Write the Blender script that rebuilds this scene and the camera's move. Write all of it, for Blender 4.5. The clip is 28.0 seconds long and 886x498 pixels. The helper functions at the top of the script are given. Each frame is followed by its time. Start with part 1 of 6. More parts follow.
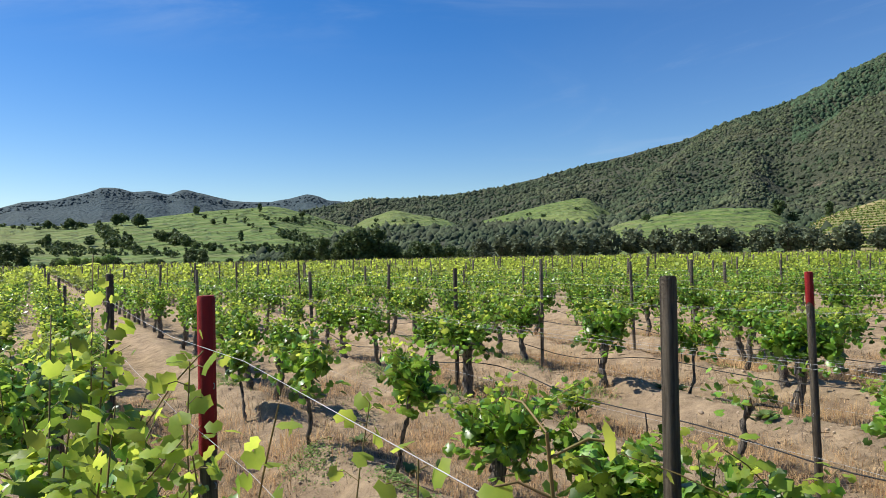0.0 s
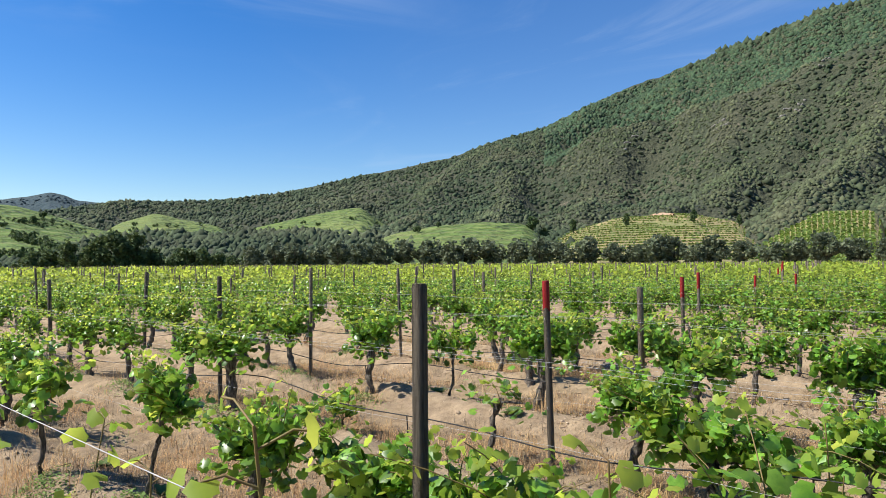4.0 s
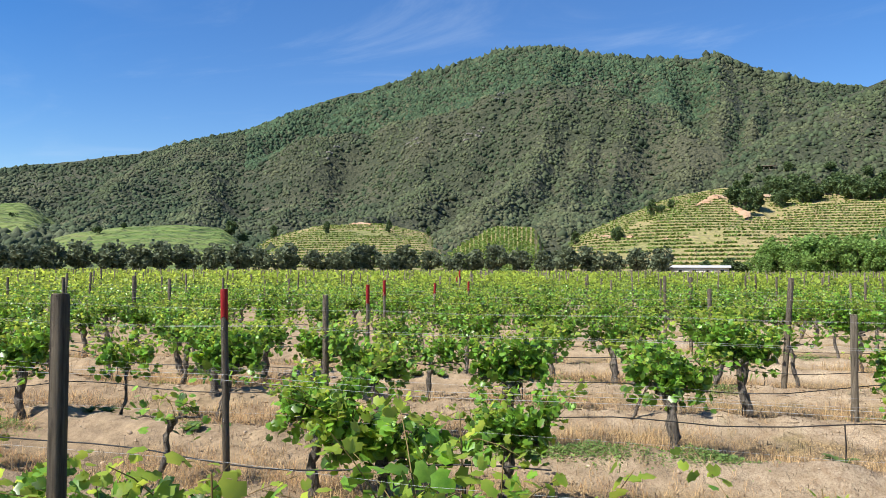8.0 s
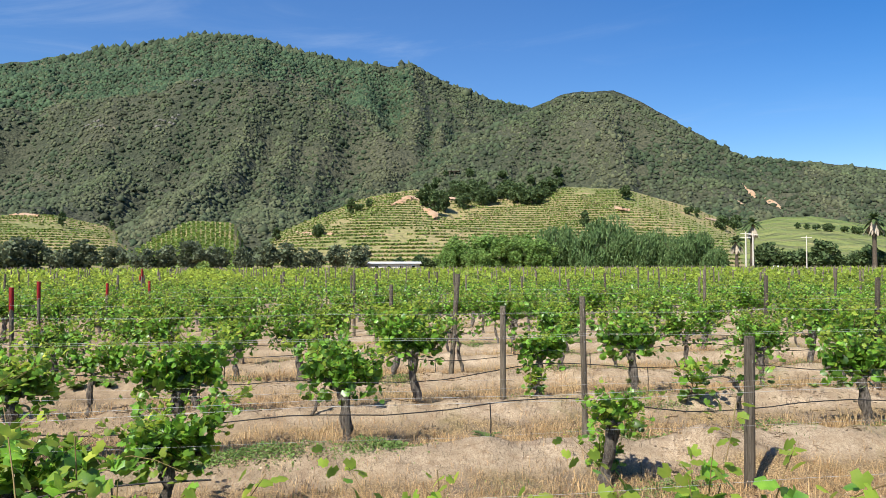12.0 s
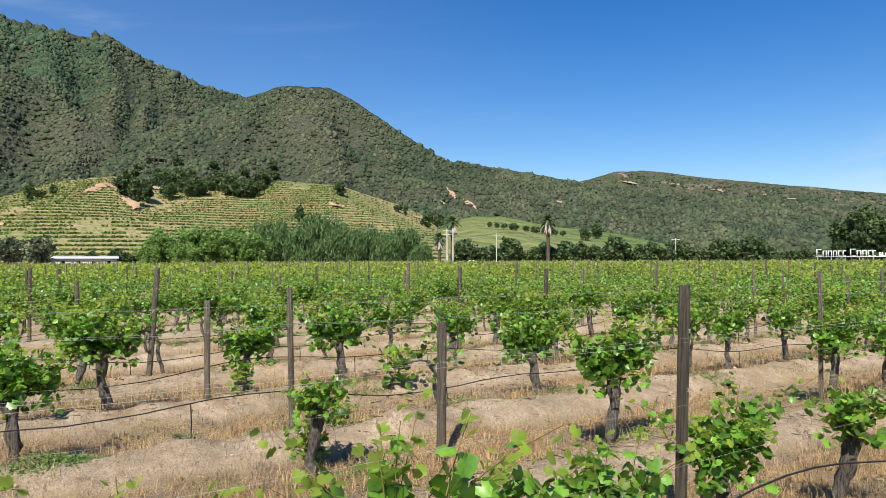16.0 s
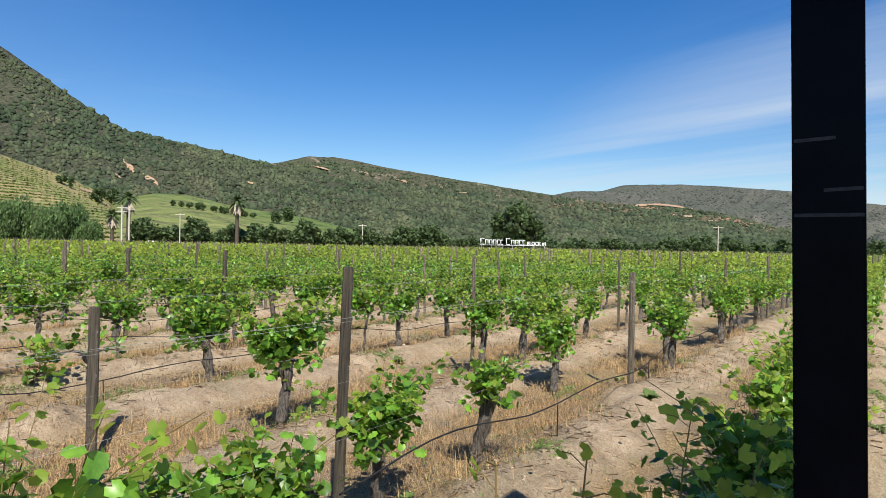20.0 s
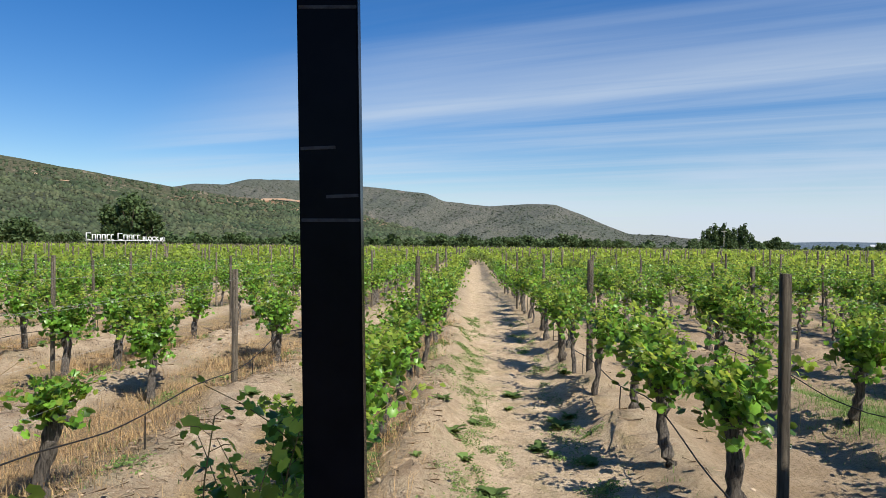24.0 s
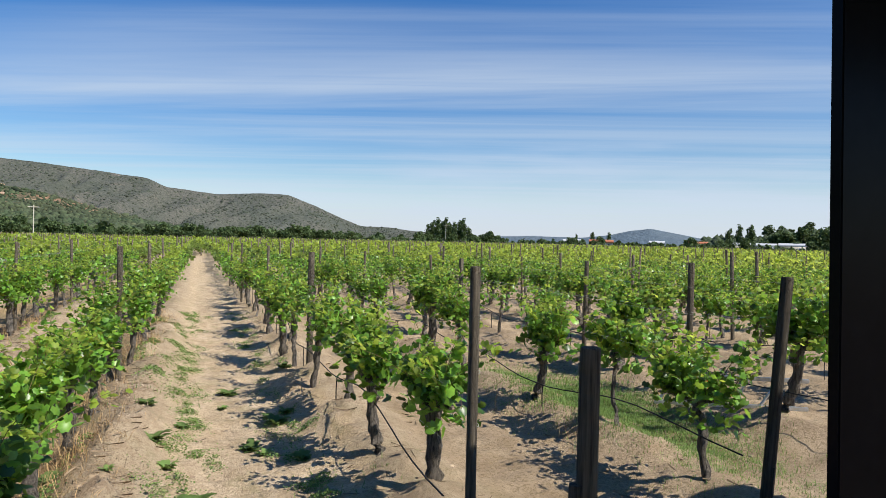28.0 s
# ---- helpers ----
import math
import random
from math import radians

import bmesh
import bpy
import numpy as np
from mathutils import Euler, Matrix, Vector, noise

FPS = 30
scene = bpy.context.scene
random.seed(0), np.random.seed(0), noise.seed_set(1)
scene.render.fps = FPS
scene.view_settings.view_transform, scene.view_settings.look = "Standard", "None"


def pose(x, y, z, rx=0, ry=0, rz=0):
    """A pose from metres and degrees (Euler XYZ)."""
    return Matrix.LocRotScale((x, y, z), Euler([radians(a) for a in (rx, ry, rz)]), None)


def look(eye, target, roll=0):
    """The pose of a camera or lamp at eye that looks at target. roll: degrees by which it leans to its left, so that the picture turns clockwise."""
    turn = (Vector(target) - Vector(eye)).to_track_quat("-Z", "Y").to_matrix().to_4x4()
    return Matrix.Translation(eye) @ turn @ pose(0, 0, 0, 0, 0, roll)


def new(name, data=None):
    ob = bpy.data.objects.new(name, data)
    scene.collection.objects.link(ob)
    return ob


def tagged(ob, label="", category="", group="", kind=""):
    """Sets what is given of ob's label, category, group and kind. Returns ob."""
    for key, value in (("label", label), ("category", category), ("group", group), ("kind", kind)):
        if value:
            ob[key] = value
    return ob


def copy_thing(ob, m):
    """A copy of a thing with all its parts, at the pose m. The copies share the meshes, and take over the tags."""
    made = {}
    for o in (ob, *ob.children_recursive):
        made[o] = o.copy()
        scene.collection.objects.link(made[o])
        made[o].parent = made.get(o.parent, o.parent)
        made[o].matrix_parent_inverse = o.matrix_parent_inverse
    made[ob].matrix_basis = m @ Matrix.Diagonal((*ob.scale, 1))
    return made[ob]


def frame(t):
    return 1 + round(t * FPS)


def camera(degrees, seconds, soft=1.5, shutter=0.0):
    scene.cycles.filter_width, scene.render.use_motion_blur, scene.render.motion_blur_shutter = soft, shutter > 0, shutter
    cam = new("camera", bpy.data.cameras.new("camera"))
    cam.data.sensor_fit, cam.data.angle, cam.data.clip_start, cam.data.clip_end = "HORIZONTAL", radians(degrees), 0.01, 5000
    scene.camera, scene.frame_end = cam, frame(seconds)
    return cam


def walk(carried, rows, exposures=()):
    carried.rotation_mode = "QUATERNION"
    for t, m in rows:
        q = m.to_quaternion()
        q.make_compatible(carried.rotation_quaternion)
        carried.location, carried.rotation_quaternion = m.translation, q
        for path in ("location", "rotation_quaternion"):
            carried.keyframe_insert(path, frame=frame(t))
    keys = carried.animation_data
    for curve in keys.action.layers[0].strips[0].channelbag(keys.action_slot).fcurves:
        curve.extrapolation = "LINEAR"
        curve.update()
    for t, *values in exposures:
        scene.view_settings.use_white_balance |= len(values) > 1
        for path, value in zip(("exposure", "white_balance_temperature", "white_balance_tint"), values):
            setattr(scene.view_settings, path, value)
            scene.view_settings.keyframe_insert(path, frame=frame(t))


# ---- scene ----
# The camera: seconds, place, heading to the left of +y, pitch, roll.
cam = camera(65.55, 28.0, soft=0.55)
ROWS = [
    (0.0, 0.111, -0.553, 1.984, 149.13, 0.59, -1.11),
    (0.5, 0.129, -0.556, 1.975, 146.80, 0.79, -0.94),
    (1.0, 0.124, -0.556, 1.979, 144.57, 0.86, -0.99),
    (1.5, 0.106, -0.553, 1.983, 142.47, 0.84, -1.03),
    (2.0, 0.099, -0.542, 1.990, 140.29, 0.86, -0.91),
    (2.5, 0.102, -0.528, 1.988, 137.75, 1.15, -0.69),
    (3.0, 0.093, -0.494, 1.976, 135.32, 1.17, -0.55),
    (3.5, 0.097, -0.477, 1.977, 132.98, 1.05, -0.51),
    (5.5, 0.085, -0.435, 1.980, 122.04, 1.68, -0.30),
    (6.0, 0.072, -0.432, 2.003, 119.03, 1.72, -0.34),
    (6.5, 0.053, -0.413, 2.006, 116.13, 1.69, -0.38),
    (7.0, 0.055, -0.392, 2.010, 113.00, 1.66, -0.14),
    (7.5, 0.056, -0.350, 2.018, 109.49, 1.70, -0.08),
    (8.0, 0.052, -0.314, 1.990, 105.95, 1.60, 0.22),
    (8.5, 0.075, -0.292, 2.028, 102.77, 1.56, 0.02),
    (9.0, 0.072, -0.284, 2.036, 99.64, 1.73, 0.08),
    (9.5, 0.046, -0.265, 2.029, 96.69, 1.78, 0.20),
    (10.0, 0.025, -0.235, 2.031, 93.84, 1.74, 0.33),
    (10.5, 0.012, -0.196, 2.020, 90.86, 1.84, 0.19),
    (11.0, 0.004, -0.127, 2.003, 88.24, 1.66, -0.18),
    (11.5, -0.012, -0.098, 2.017, 84.98, 1.43, -0.09),
    (12.0, -0.003, -0.043, 2.018, 81.50, 1.33, -0.13),
    (12.5, 0.030, -0.021, 2.012, 78.09, 1.27, -0.32),
    (14.5, -0.001, 0.000, 1.998, 67.33, 1.02, -0.29),
    (15.0, 0.007, 0.003, 1.991, 64.19, 1.29, 0.02),
    (15.5, 0.014, 0.013, 1.993, 61.29, 1.06, -0.14),
    (16.0, 0.028, 0.032, 1.984, 58.10, 0.84, -0.20),
    (16.5, 0.036, 0.040, 1.981, 54.84, 0.73, 0.11),
    (17.0, 0.053, 0.053, 1.986, 51.59, 0.53, 0.30),
    (17.5, 0.049, 0.066, 1.977, 48.42, 0.27, 0.11),
    (18.0, 0.056, 0.071, 1.975, 45.61, -0.18, -0.13),
    (18.5, 0.068, 0.091, 1.972, 42.97, -0.32, 0.20),
    (19.0, 0.090, 0.107, 1.972, 39.69, -0.28, 0.58),
    (19.5, 0.100, 0.158, 1.972, 36.29, -0.30, 0.73),
    (20.0, 0.109, 0.182, 1.971, 32.77, -0.34, 1.09),
    (20.5, 0.136, 0.201, 1.966, 28.25, -0.36, 1.23),
    (21.0, 0.163, 0.220, 1.969, 24.12, -0.41, 1.07),
    (21.5, 0.189, 0.247, 1.969, 21.07, -0.37, 0.94),
    (23.5, 0.339, 0.345, 2.013, 6.78, -0.36, 0.66),
    (24.0, 0.390, 0.358, 2.006, 2.35, -0.36, 0.60),
    (24.5, 0.436, 0.374, 1.998, -1.65, -0.58, 0.86),
    (25.0, 0.448, 0.393, 2.009, -4.55, -0.66, 0.98),
    (25.5, 0.475, 0.402, 1.999, -6.86, -0.35, 0.81),
    (26.0, 0.481, 0.411, 1.994, -9.23, -0.29, 0.71),
    (26.5, 0.495, 0.412, 1.999, -11.64, -0.31, 0.91),
    (27.0, 0.521, 0.413, 2.002, -14.33, -0.22, 1.03),
    (27.5, 0.551, 0.416, 2.008, -17.22, -0.31, 1.29),
    (28.0, 0.576, 0.426, 2.019, -19.62, -0.74, 1.29),
]


def aim(x, y, z, yaw, pitch, roll):
    return pose(x, y, z, 90 + pitch, 0, yaw) @ pose(0, 0, 0, 0, 0, roll)


walk(cam, [(t, aim(*r)) for t, *r in ROWS], [(0, 0.42), (3, 0.58), (7, 0.72), (11, 0.66), (15, 0.50), (18, 0.38), (21, 0.38), (24, 0.32), (28, 0.34)])

# ---- sky, sun ----
SUN_YAW, SUN_EL = -136.0, 49.0        # heading of the sun to the left of +y, height
sun_dir = Vector((-math.sin(radians(SUN_YAW)) * math.cos(radians(SUN_EL)), math.cos(radians(SUN_YAW)) * math.cos(radians(SUN_EL)), math.sin(radians(SUN_EL))))


def make_world():
    w = bpy.data.worlds.new("sky")
    scene.world = w
    w.use_nodes = True
    nt = w.node_tree
    nt.nodes.clear()
    out = nt.nodes.new("ShaderNodeOutputWorld")
    bg = nt.nodes.new("ShaderNodeBackground")
    bg.inputs[1].default_value = 0.082
    sky = nt.nodes.new("ShaderNodeTexSky")
    sky.sky_type = "NISHITA"
    sky.sun_disc = False
    sky.sun_elevation = radians(SUN_EL)
    sky.sun_rotation = radians(-SUN_YAW)
    sky.air_density, sky.dust_density, sky.ozone_density = 1.0, 0.25, 3.0
    # thin cirrus on a flat layer high above: streaks drawn out along one wind direction
    co = nt.nodes.new("ShaderNodeTexCoord")
    sep = nt.nodes.new("ShaderNodeSeparateXYZ")
    nt.links.new(co.outputs["Generated"], sep.inputs[0])

    def calc(op, a, b=None, c=None):
        m = nt.nodes.new("ShaderNodeMath")
        m.operation = op
        for k, v in enumerate((a, b, c)):
            if isinstance(v, (int, float)):
                m.inputs[k].default_value = v
            elif v is not None:
                nt.links.new(v, m.inputs[k])
        return m.outputs[0]

    def mr(v, a, b, lo=0.0, hi=1.0):
        r = nt.nodes.new("ShaderNodeMapRange")
        r.interpolation_type = "SMOOTHSTEP"
        r.inputs[1].default_value, r.inputs[2].default_value, r.inputs[3].default_value, r.inputs[4].default_value = a, b, lo, hi
        nt.links.new(v, r.inputs[0])
        return r.outputs[0]

    def streaks(u, v, su, sv, detail=6, rough=0.6, warp=0.5, seed=0.0):
        c = nt.nodes.new("ShaderNodeCombineXYZ")
        nt.links.new(calc("MULTIPLY", u, su), c.inputs[0])
        nt.links.new(calc("MULTIPLY", v, sv), c.inputs[1])
        c.inputs[2].default_value = seed
        n = nt.nodes.new("ShaderNodeTexNoise")
        n.inputs["Scale"].default_value = 1.0
        n.inputs["Detail"].default_value = detail
        n.inputs["Roughness"].default_value = rough
        n.inputs["Distortion"].default_value = warp
        nt.links.new(c.outputs[0], n.inputs["Vector"])
        return n.outputs[0]

    sx, sy, sz = sep.outputs
    up = calc("MAXIMUM", sz, 0.015)
    px, py = calc("DIVIDE", sx, up), calc("DIVIDE", sy, up)

    def along(ax, ay):
        return calc("ADD", calc("MULTIPLY", px, ax), calc("MULTIPLY", py, ay))

    far_out = calc("DIVIDE", calc("SQRT", calc("ADD", calc("MULTIPLY", sx, sx), calc("MULTIPLY", sy, sy))), up)
    # the veil in the north and north-east, with a brighter band through it
    u, v = along(0.42, 0.91), along(0.91, -0.42)
    inside = mr(along(0.796, 0.605), 0.95, 2.4)
    veil = calc("MULTIPLY", calc("MULTIPLY", inside, mr(far_out, 2.1, 3.6)), mr(streaks(u, v, 0.85, 0.10), 0.32, 0.74, 0.02, 0.44))
    off = calc("ABSOLUTE", calc("SUBTRACT", calc("MULTIPLY_ADD", streaks(u, v, 0.25, 0.12, seed=3.0), 0.9, u), 4.85))
    band = calc("MULTIPLY", calc("MULTIPLY", mr(off, 0.0, 0.75, 0.34, 0.0), inside), mr(streaks(u, v, 1.6, 0.14, seed=7.0), 0.25, 0.65, 0.25, 1.0))
    # a thin high haze and wisps in the west
    west = calc("MULTIPLY_ADD", sx, -0.98, calc("MULTIPLY", sy, -0.12))
    w1, w2 = along(0.5, 0.866), along(0.866, -0.5)
    thin = calc("MULTIPLY", mr(west, 0.55, 1.0), calc("MULTIPLY_ADD", mr(streaks(w1, w2, 0.55, 0.9, 7, 0.62, 1.2, 11.0), 0.50, 0.80), 0.18, 0.08))
    south = calc("MULTIPLY", calc("MULTIPLY", mr(sy, -0.55, -0.9), mr(sz, 0.26, 0.40)), mr(streaks(w1, w2, 0.9, 0.35, 6, 0.6, 0.8, 5.0), 0.42, 0.70, 0.0, 0.5))
    cover = calc("MINIMUM", calc("ADD", calc("ADD", veil, band), calc("ADD", thin, south)), 0.85)
    mix = nt.nodes.new("ShaderNodeMix")
    mix.data_type = "RGBA"
    mix.inputs[7].default_value = (6.0, 6.9, 8.0, 1)
    nt.links.new(cover, mix.inputs[0])
    hs = nt.nodes.new("ShaderNodeHueSaturation")
    hs.inputs["Hue"].default_value = 0.510
    hs.inputs["Saturation"].default_value = 1.40
    hs.inputs["Value"].default_value = 1.17
    nt.links.new(sky.outputs[0], hs.inputs["Color"])
    nt.links.new(hs.outputs[0], mix.inputs[6])
    # a low white bank over the north-eastern horizon
    side = calc("ADD", calc("MULTIPLY", sx, 0.57), calc("MULTIPLY", sy, 0.82))
    m2 = nt.nodes.new("ShaderNodeMapping")
    m2.inputs["Scale"].default_value = (1.3, 1.3, 11)
    nt.links.new(co.outputs["Generated"], m2.inputs[0])
    n2 = nt.nodes.new("ShaderNodeTexNoise")
    n2.inputs["Scale"].default_value = 2.2
    n2.inputs["Detail"].default_value = 6
    nt.links.new(m2.outputs[0], n2.inputs["Vector"])
    low = calc("MULTIPLY_ADD", n2.outputs[0], -0.16, sz)
    bank = calc("MULTIPLY", mr(low, -0.05, 0.06, 0.72, 0.0), mr(side, 0.62, 0.98))
    mixb = nt.nodes.new("ShaderNodeMix")
    mixb.data_type = "RGBA"
    mixb.inputs[7].default_value = (6.2, 7.0, 8.6, 1)
    nt.links.new(bank, mixb.inputs[0])
    nt.links.new(mix.outputs[2], mixb.inputs[6])
    nt.links.new(mixb.outputs[2], bg.inputs[0])
    nt.links.new(bg.outputs[0], out.inputs[0])


make_world()
sun_data = bpy.data.lights.new("sun", "SUN")
sun_data.energy = 5.0
sun_data.angle = radians(0.53)
sun_data.color = (1.0, 0.95, 0.87)
sun = new("sun", sun_data)
sun.matrix_world = look(sun_dir * 50, (0, 0, 0))
scene.view_settings.exposure = 0.0

# ---- materials ----
ROW0, ROW_STEP = -0.38, 2.42            # the vine row beside the path, and the way to the next


def mat(name, c1, c2, scale=4.0, rough=0.85, bump=0.0, bscale=40.0, c3=None, scale3=0.3, island=False, obj=False, metal=0.0, trans=0.0, stretch=None, spec=0.3, vary=(0.68, 1.35)):
    """A noise-mottled surface: colours c1 and c2 at one scale, c3 at a larger one, fine relief."""
    m = bpy.data.materials.new(name)
    m.use_nodes = True
    nt = m.node_tree
    b = nt.nodes["Principled BSDF"]
    b.inputs["Roughness"].default_value = rough
    b.inputs["Metallic"].default_value = metal
    b.inputs["Specular IOR Level"].default_value = spec
    co = nt.nodes.new("ShaderNodeNewGeometry" if not stretch else "ShaderNodeTexCoord")
    vec = co.outputs["Position"] if not stretch else co.outputs["Object"]
    if stretch:
        mp = nt.nodes.new("ShaderNodeMapping")
        mp.inputs["Scale"].default_value = stretch
        nt.links.new(vec, mp.inputs[0])
        vec = mp.outputs[0]
    n = nt.nodes.new("ShaderNodeTexNoise")
    n.inputs["Scale"].default_value = scale
    n.inputs["Detail"].default_value = 6
    n.inputs["Roughness"].default_value = 0.65
    nt.links.new(vec, n.inputs["Vector"])
    mr = nt.nodes.new("ShaderNodeMapRange")
    mr.inputs[1].default_value, mr.inputs[2].default_value = 0.3, 0.7
    nt.links.new(n.outputs[0], mr.inputs[0])
    mix = nt.nodes.new("ShaderNodeMix")
    mix.data_type = "RGBA"
    mix.inputs[6].default_value, mix.inputs[7].default_value = (*c1, 1), (*c2, 1)
    nt.links.new(mr.outputs[0], mix.inputs[0])
    col = mix.outputs[2]
    if c3:
        n3 = nt.nodes.new("ShaderNodeTexNoise")
        n3.inputs["Scale"].default_value = scale3
        n3.inputs["Detail"].default_value = 4
        nt.links.new(vec, n3.inputs["Vector"])
        r3 = nt.nodes.new("ShaderNodeMapRange")
        r3.inputs[1].default_value, r3.inputs[2].default_value = 0.42, 0.62
        nt.links.new(n3.outputs[0], r3.inputs[0])
        m3 = nt.nodes.new("ShaderNodeMix")
        m3.data_type = "RGBA"
        m3.inputs[7].default_value = (*c3, 1)
        nt.links.new(r3.outputs[0], m3.inputs[0])
        nt.links.new(col, m3.inputs[6])
        col = m3.outputs[2]
    if island or obj:
        src = nt.nodes.new("ShaderNodeNewGeometry" if island else "ShaderNodeObjectInfo")
        rnd = src.outputs["Random Per Island"] if island else src.outputs["Random"]
        hs = nt.nodes.new("ShaderNodeHueSaturation")
        v = nt.nodes.new("ShaderNodeMapRange")
        v.inputs[3].default_value, v.inputs[4].default_value = vary
        nt.links.new(rnd, v.inputs[0])
        nt.links.new(v.outputs[0], hs.inputs["Value"])
        nt.links.new(col, hs.inputs["Color"])
        col = hs.outputs[0]
    nt.links.new(col, b.inputs["Base Color"])
    if bump:
        nb = nt.nodes.new("ShaderNodeTexNoise")
        nb.inputs["Scale"].default_value = bscale
        nb.inputs["Detail"].default_value = 5
        nt.links.new(vec, nb.inputs["Vector"])
        bp = nt.nodes.new("ShaderNodeBump")
        bp.inputs["Strength"].default_value = bump
        bp.inputs["Distance"].default_value = 1.0 / bscale
        nt.links.new(nb.outputs[0], bp.inputs["Height"])
        nt.links.new(bp.outputs[0], b.inputs["Normal"])
    if trans:
        tr = nt.nodes.new("ShaderNodeBsdfTranslucent")
        hs2 = nt.nodes.new("ShaderNodeHueSaturation")
        hs2.inputs["Hue"].default_value = 0.468
        hs2.inputs["Value"].default_value = 2.3
        nt.links.new(col, hs2.inputs["Color"])
        nt.links.new(hs2.outputs[0], tr.inputs[0])
        ms = nt.nodes.new("ShaderNodeMixShader")
        ms.inputs[0].default_value = trans
        nt.links.new(b.outputs[0], ms.inputs[1])
        nt.links.new(tr.outputs[0], ms.inputs[2])
        nt.links.new(ms.outputs[0], nt.nodes["Material Output"].inputs[0])
    return m


M_LEAF = mat("vine leaf", (0.054, 0.150, 0.018), (0.165, 0.310, 0.036), 9, 0.36, island=True, trans=0.30, spec=0.45, vary=(0.30, 1.75))
M_LEAF_YOUNG = mat("young vine leaf", (0.17, 0.285, 0.034), (0.275, 0.345, 0.055), 9, 0.46, island=True, trans=0.48, spec=0.25, vary=(0.6, 1.4))
M_LEAF_FAR = mat("slope vine leaf", (0.075, 0.135, 0.022), (0.16, 0.23, 0.045), 0.4, 0.6, island=True, trans=0.25, vary=(0.6, 1.4))
M_LEAF_FIELD = mat("vine leaf across the field", (0.080, 0.140, 0.026), (0.185, 0.265, 0.052), 0.8, 0.5, island=True, trans=0.35, vary=(0.45, 1.5))
M_BANK = mat("bare orange earth", (0.36, 0.21, 0.115), (0.50, 0.33, 0.20), 0.4, 0.95, 0.6, 2.0, c3=(0.42, 0.30, 0.20), scale3=0.1)
M_SHOOT = mat("green shoot", (0.16, 0.15, 0.04), (0.22, 0.13, 0.06), 20, 0.6)
M_BARK = mat("vine bark", (0.030, 0.024, 0.019), (0.42, 0.365, 0.30), 1.0, 0.95, 1.0, 30, stretch=(60, 60, 7))
M_WOOD = mat("weathered post wood", (0.052, 0.041, 0.029), (0.31, 0.26, 0.19), 1.0, 0.9, 1.0, 40, obj=True, stretch=(45, 45, 2.5))
M_RED = mat("red paint on wood", (0.20, 0.006, 0.008), (0.33, 0.014, 0.013), 1.0, 0.6, 0.3, 40, stretch=(40, 40, 4))
M_WIRE = mat("galvanised wire", (0.36, 0.36, 0.35), (0.52, 0.52, 0.50), 60, 0.6)
M_HOSE = mat("black drip hose", (0.012, 0.012, 0.012), (0.035, 0.032, 0.03), 30, 0.6)
M_BLACK = mat("black gloss steel", (0.003, 0.004, 0.007), (0.006, 0.007, 0.011), 6, 0.25, spec=0.06)
M_GRASS_DRY = mat("dry grass", (0.30, 0.20, 0.085), (0.56, 0.40, 0.20), 3, 0.9, island=True, trans=0.2)
M_DEAD = mat("dead weeds", (0.10, 0.075, 0.05), (0.27, 0.215, 0.15), 5, 0.95, island=True)
M_WEED = mat("green weed", (0.085, 0.155, 0.035), (0.19, 0.28, 0.08), 6, 0.7, island=True, trans=0.25)
M_STONE = mat("pale clod", (0.34, 0.26, 0.18), (0.50, 0.395, 0.28), 6, 0.95, 0.5, 25, obj=True)
M_CRUMB = mat("soil crumb", (0.30, 0.225, 0.15), (0.52, 0.41, 0.295), 5, 0.95, island=True)
M_LITTER = mat("brown litter", (0.13, 0.09, 0.055), (0.34, 0.25, 0.16), 7, 0.9, island=True)
M_BUSH = mat("hill scrub", (0.020, 0.038, 0.018), (0.066, 0.090, 0.042), 0.035, 0.9, island=True, c3=(0.064, 0.078, 0.040), scale3=0.008, vary=(0.6, 1.45))
M_WOODS = mat("summit woods", (0.024, 0.054, 0.026), (0.064, 0.104, 0.048), 0.035, 0.9, island=True, vary=(0.6, 1.4))
M_BUSH_DRY = mat("dry hill scrub", (0.048, 0.070, 0.031), (0.090, 0.110, 0.050), 0.05, 0.9, island=True, c3=(0.092, 0.100, 0.052), scale3=0.012, vary=(0.6, 1.4))
M_TREE = mat("olive foliage", (0.06, 0.085, 0.042), (0.15, 0.175, 0.10), 0.8, 0.7, island=True, trans=0.15)
M_TREE_DARK = mat("dark foliage", (0.036, 0.070, 0.022), (0.105, 0.150, 0.052), 0.6, 0.7, island=True, trans=0.15)
M_WILLOW = mat("willow foliage", (0.09, 0.18, 0.035), (0.20, 0.30, 0.08), 0.4, 0.7, island=True, trans=0.25)
M_WILLOW_D = mat("weeping willow foliage", (0.06, 0.12, 0.035), (0.14, 0.21, 0.075), 0.4, 0.7, island=True, trans=0.22)
M_TRUNK = mat("tree bark", (0.06, 0.045, 0.03), (0.14, 0.11, 0.08), 3, 0.9, 0.5, 12)
M_WHITE = mat("white paint", (0.72, 0.72, 0.70), (0.84, 0.84, 0.82), 3, 0.6)
M_ROOF_RED = mat("red clay roof", (0.36, 0.12, 0.06), (0.50, 0.20, 0.11), 1.5, 0.85)
M_ROOF_GREY = mat("pale metal roof", (0.45, 0.46, 0.47), (0.62, 0.63, 0.63), 1.0, 0.5)
M_WALL_PALE = mat("pale rendered wall", (0.55, 0.50, 0.43), (0.68, 0.64, 0.57), 1.0, 0.9)
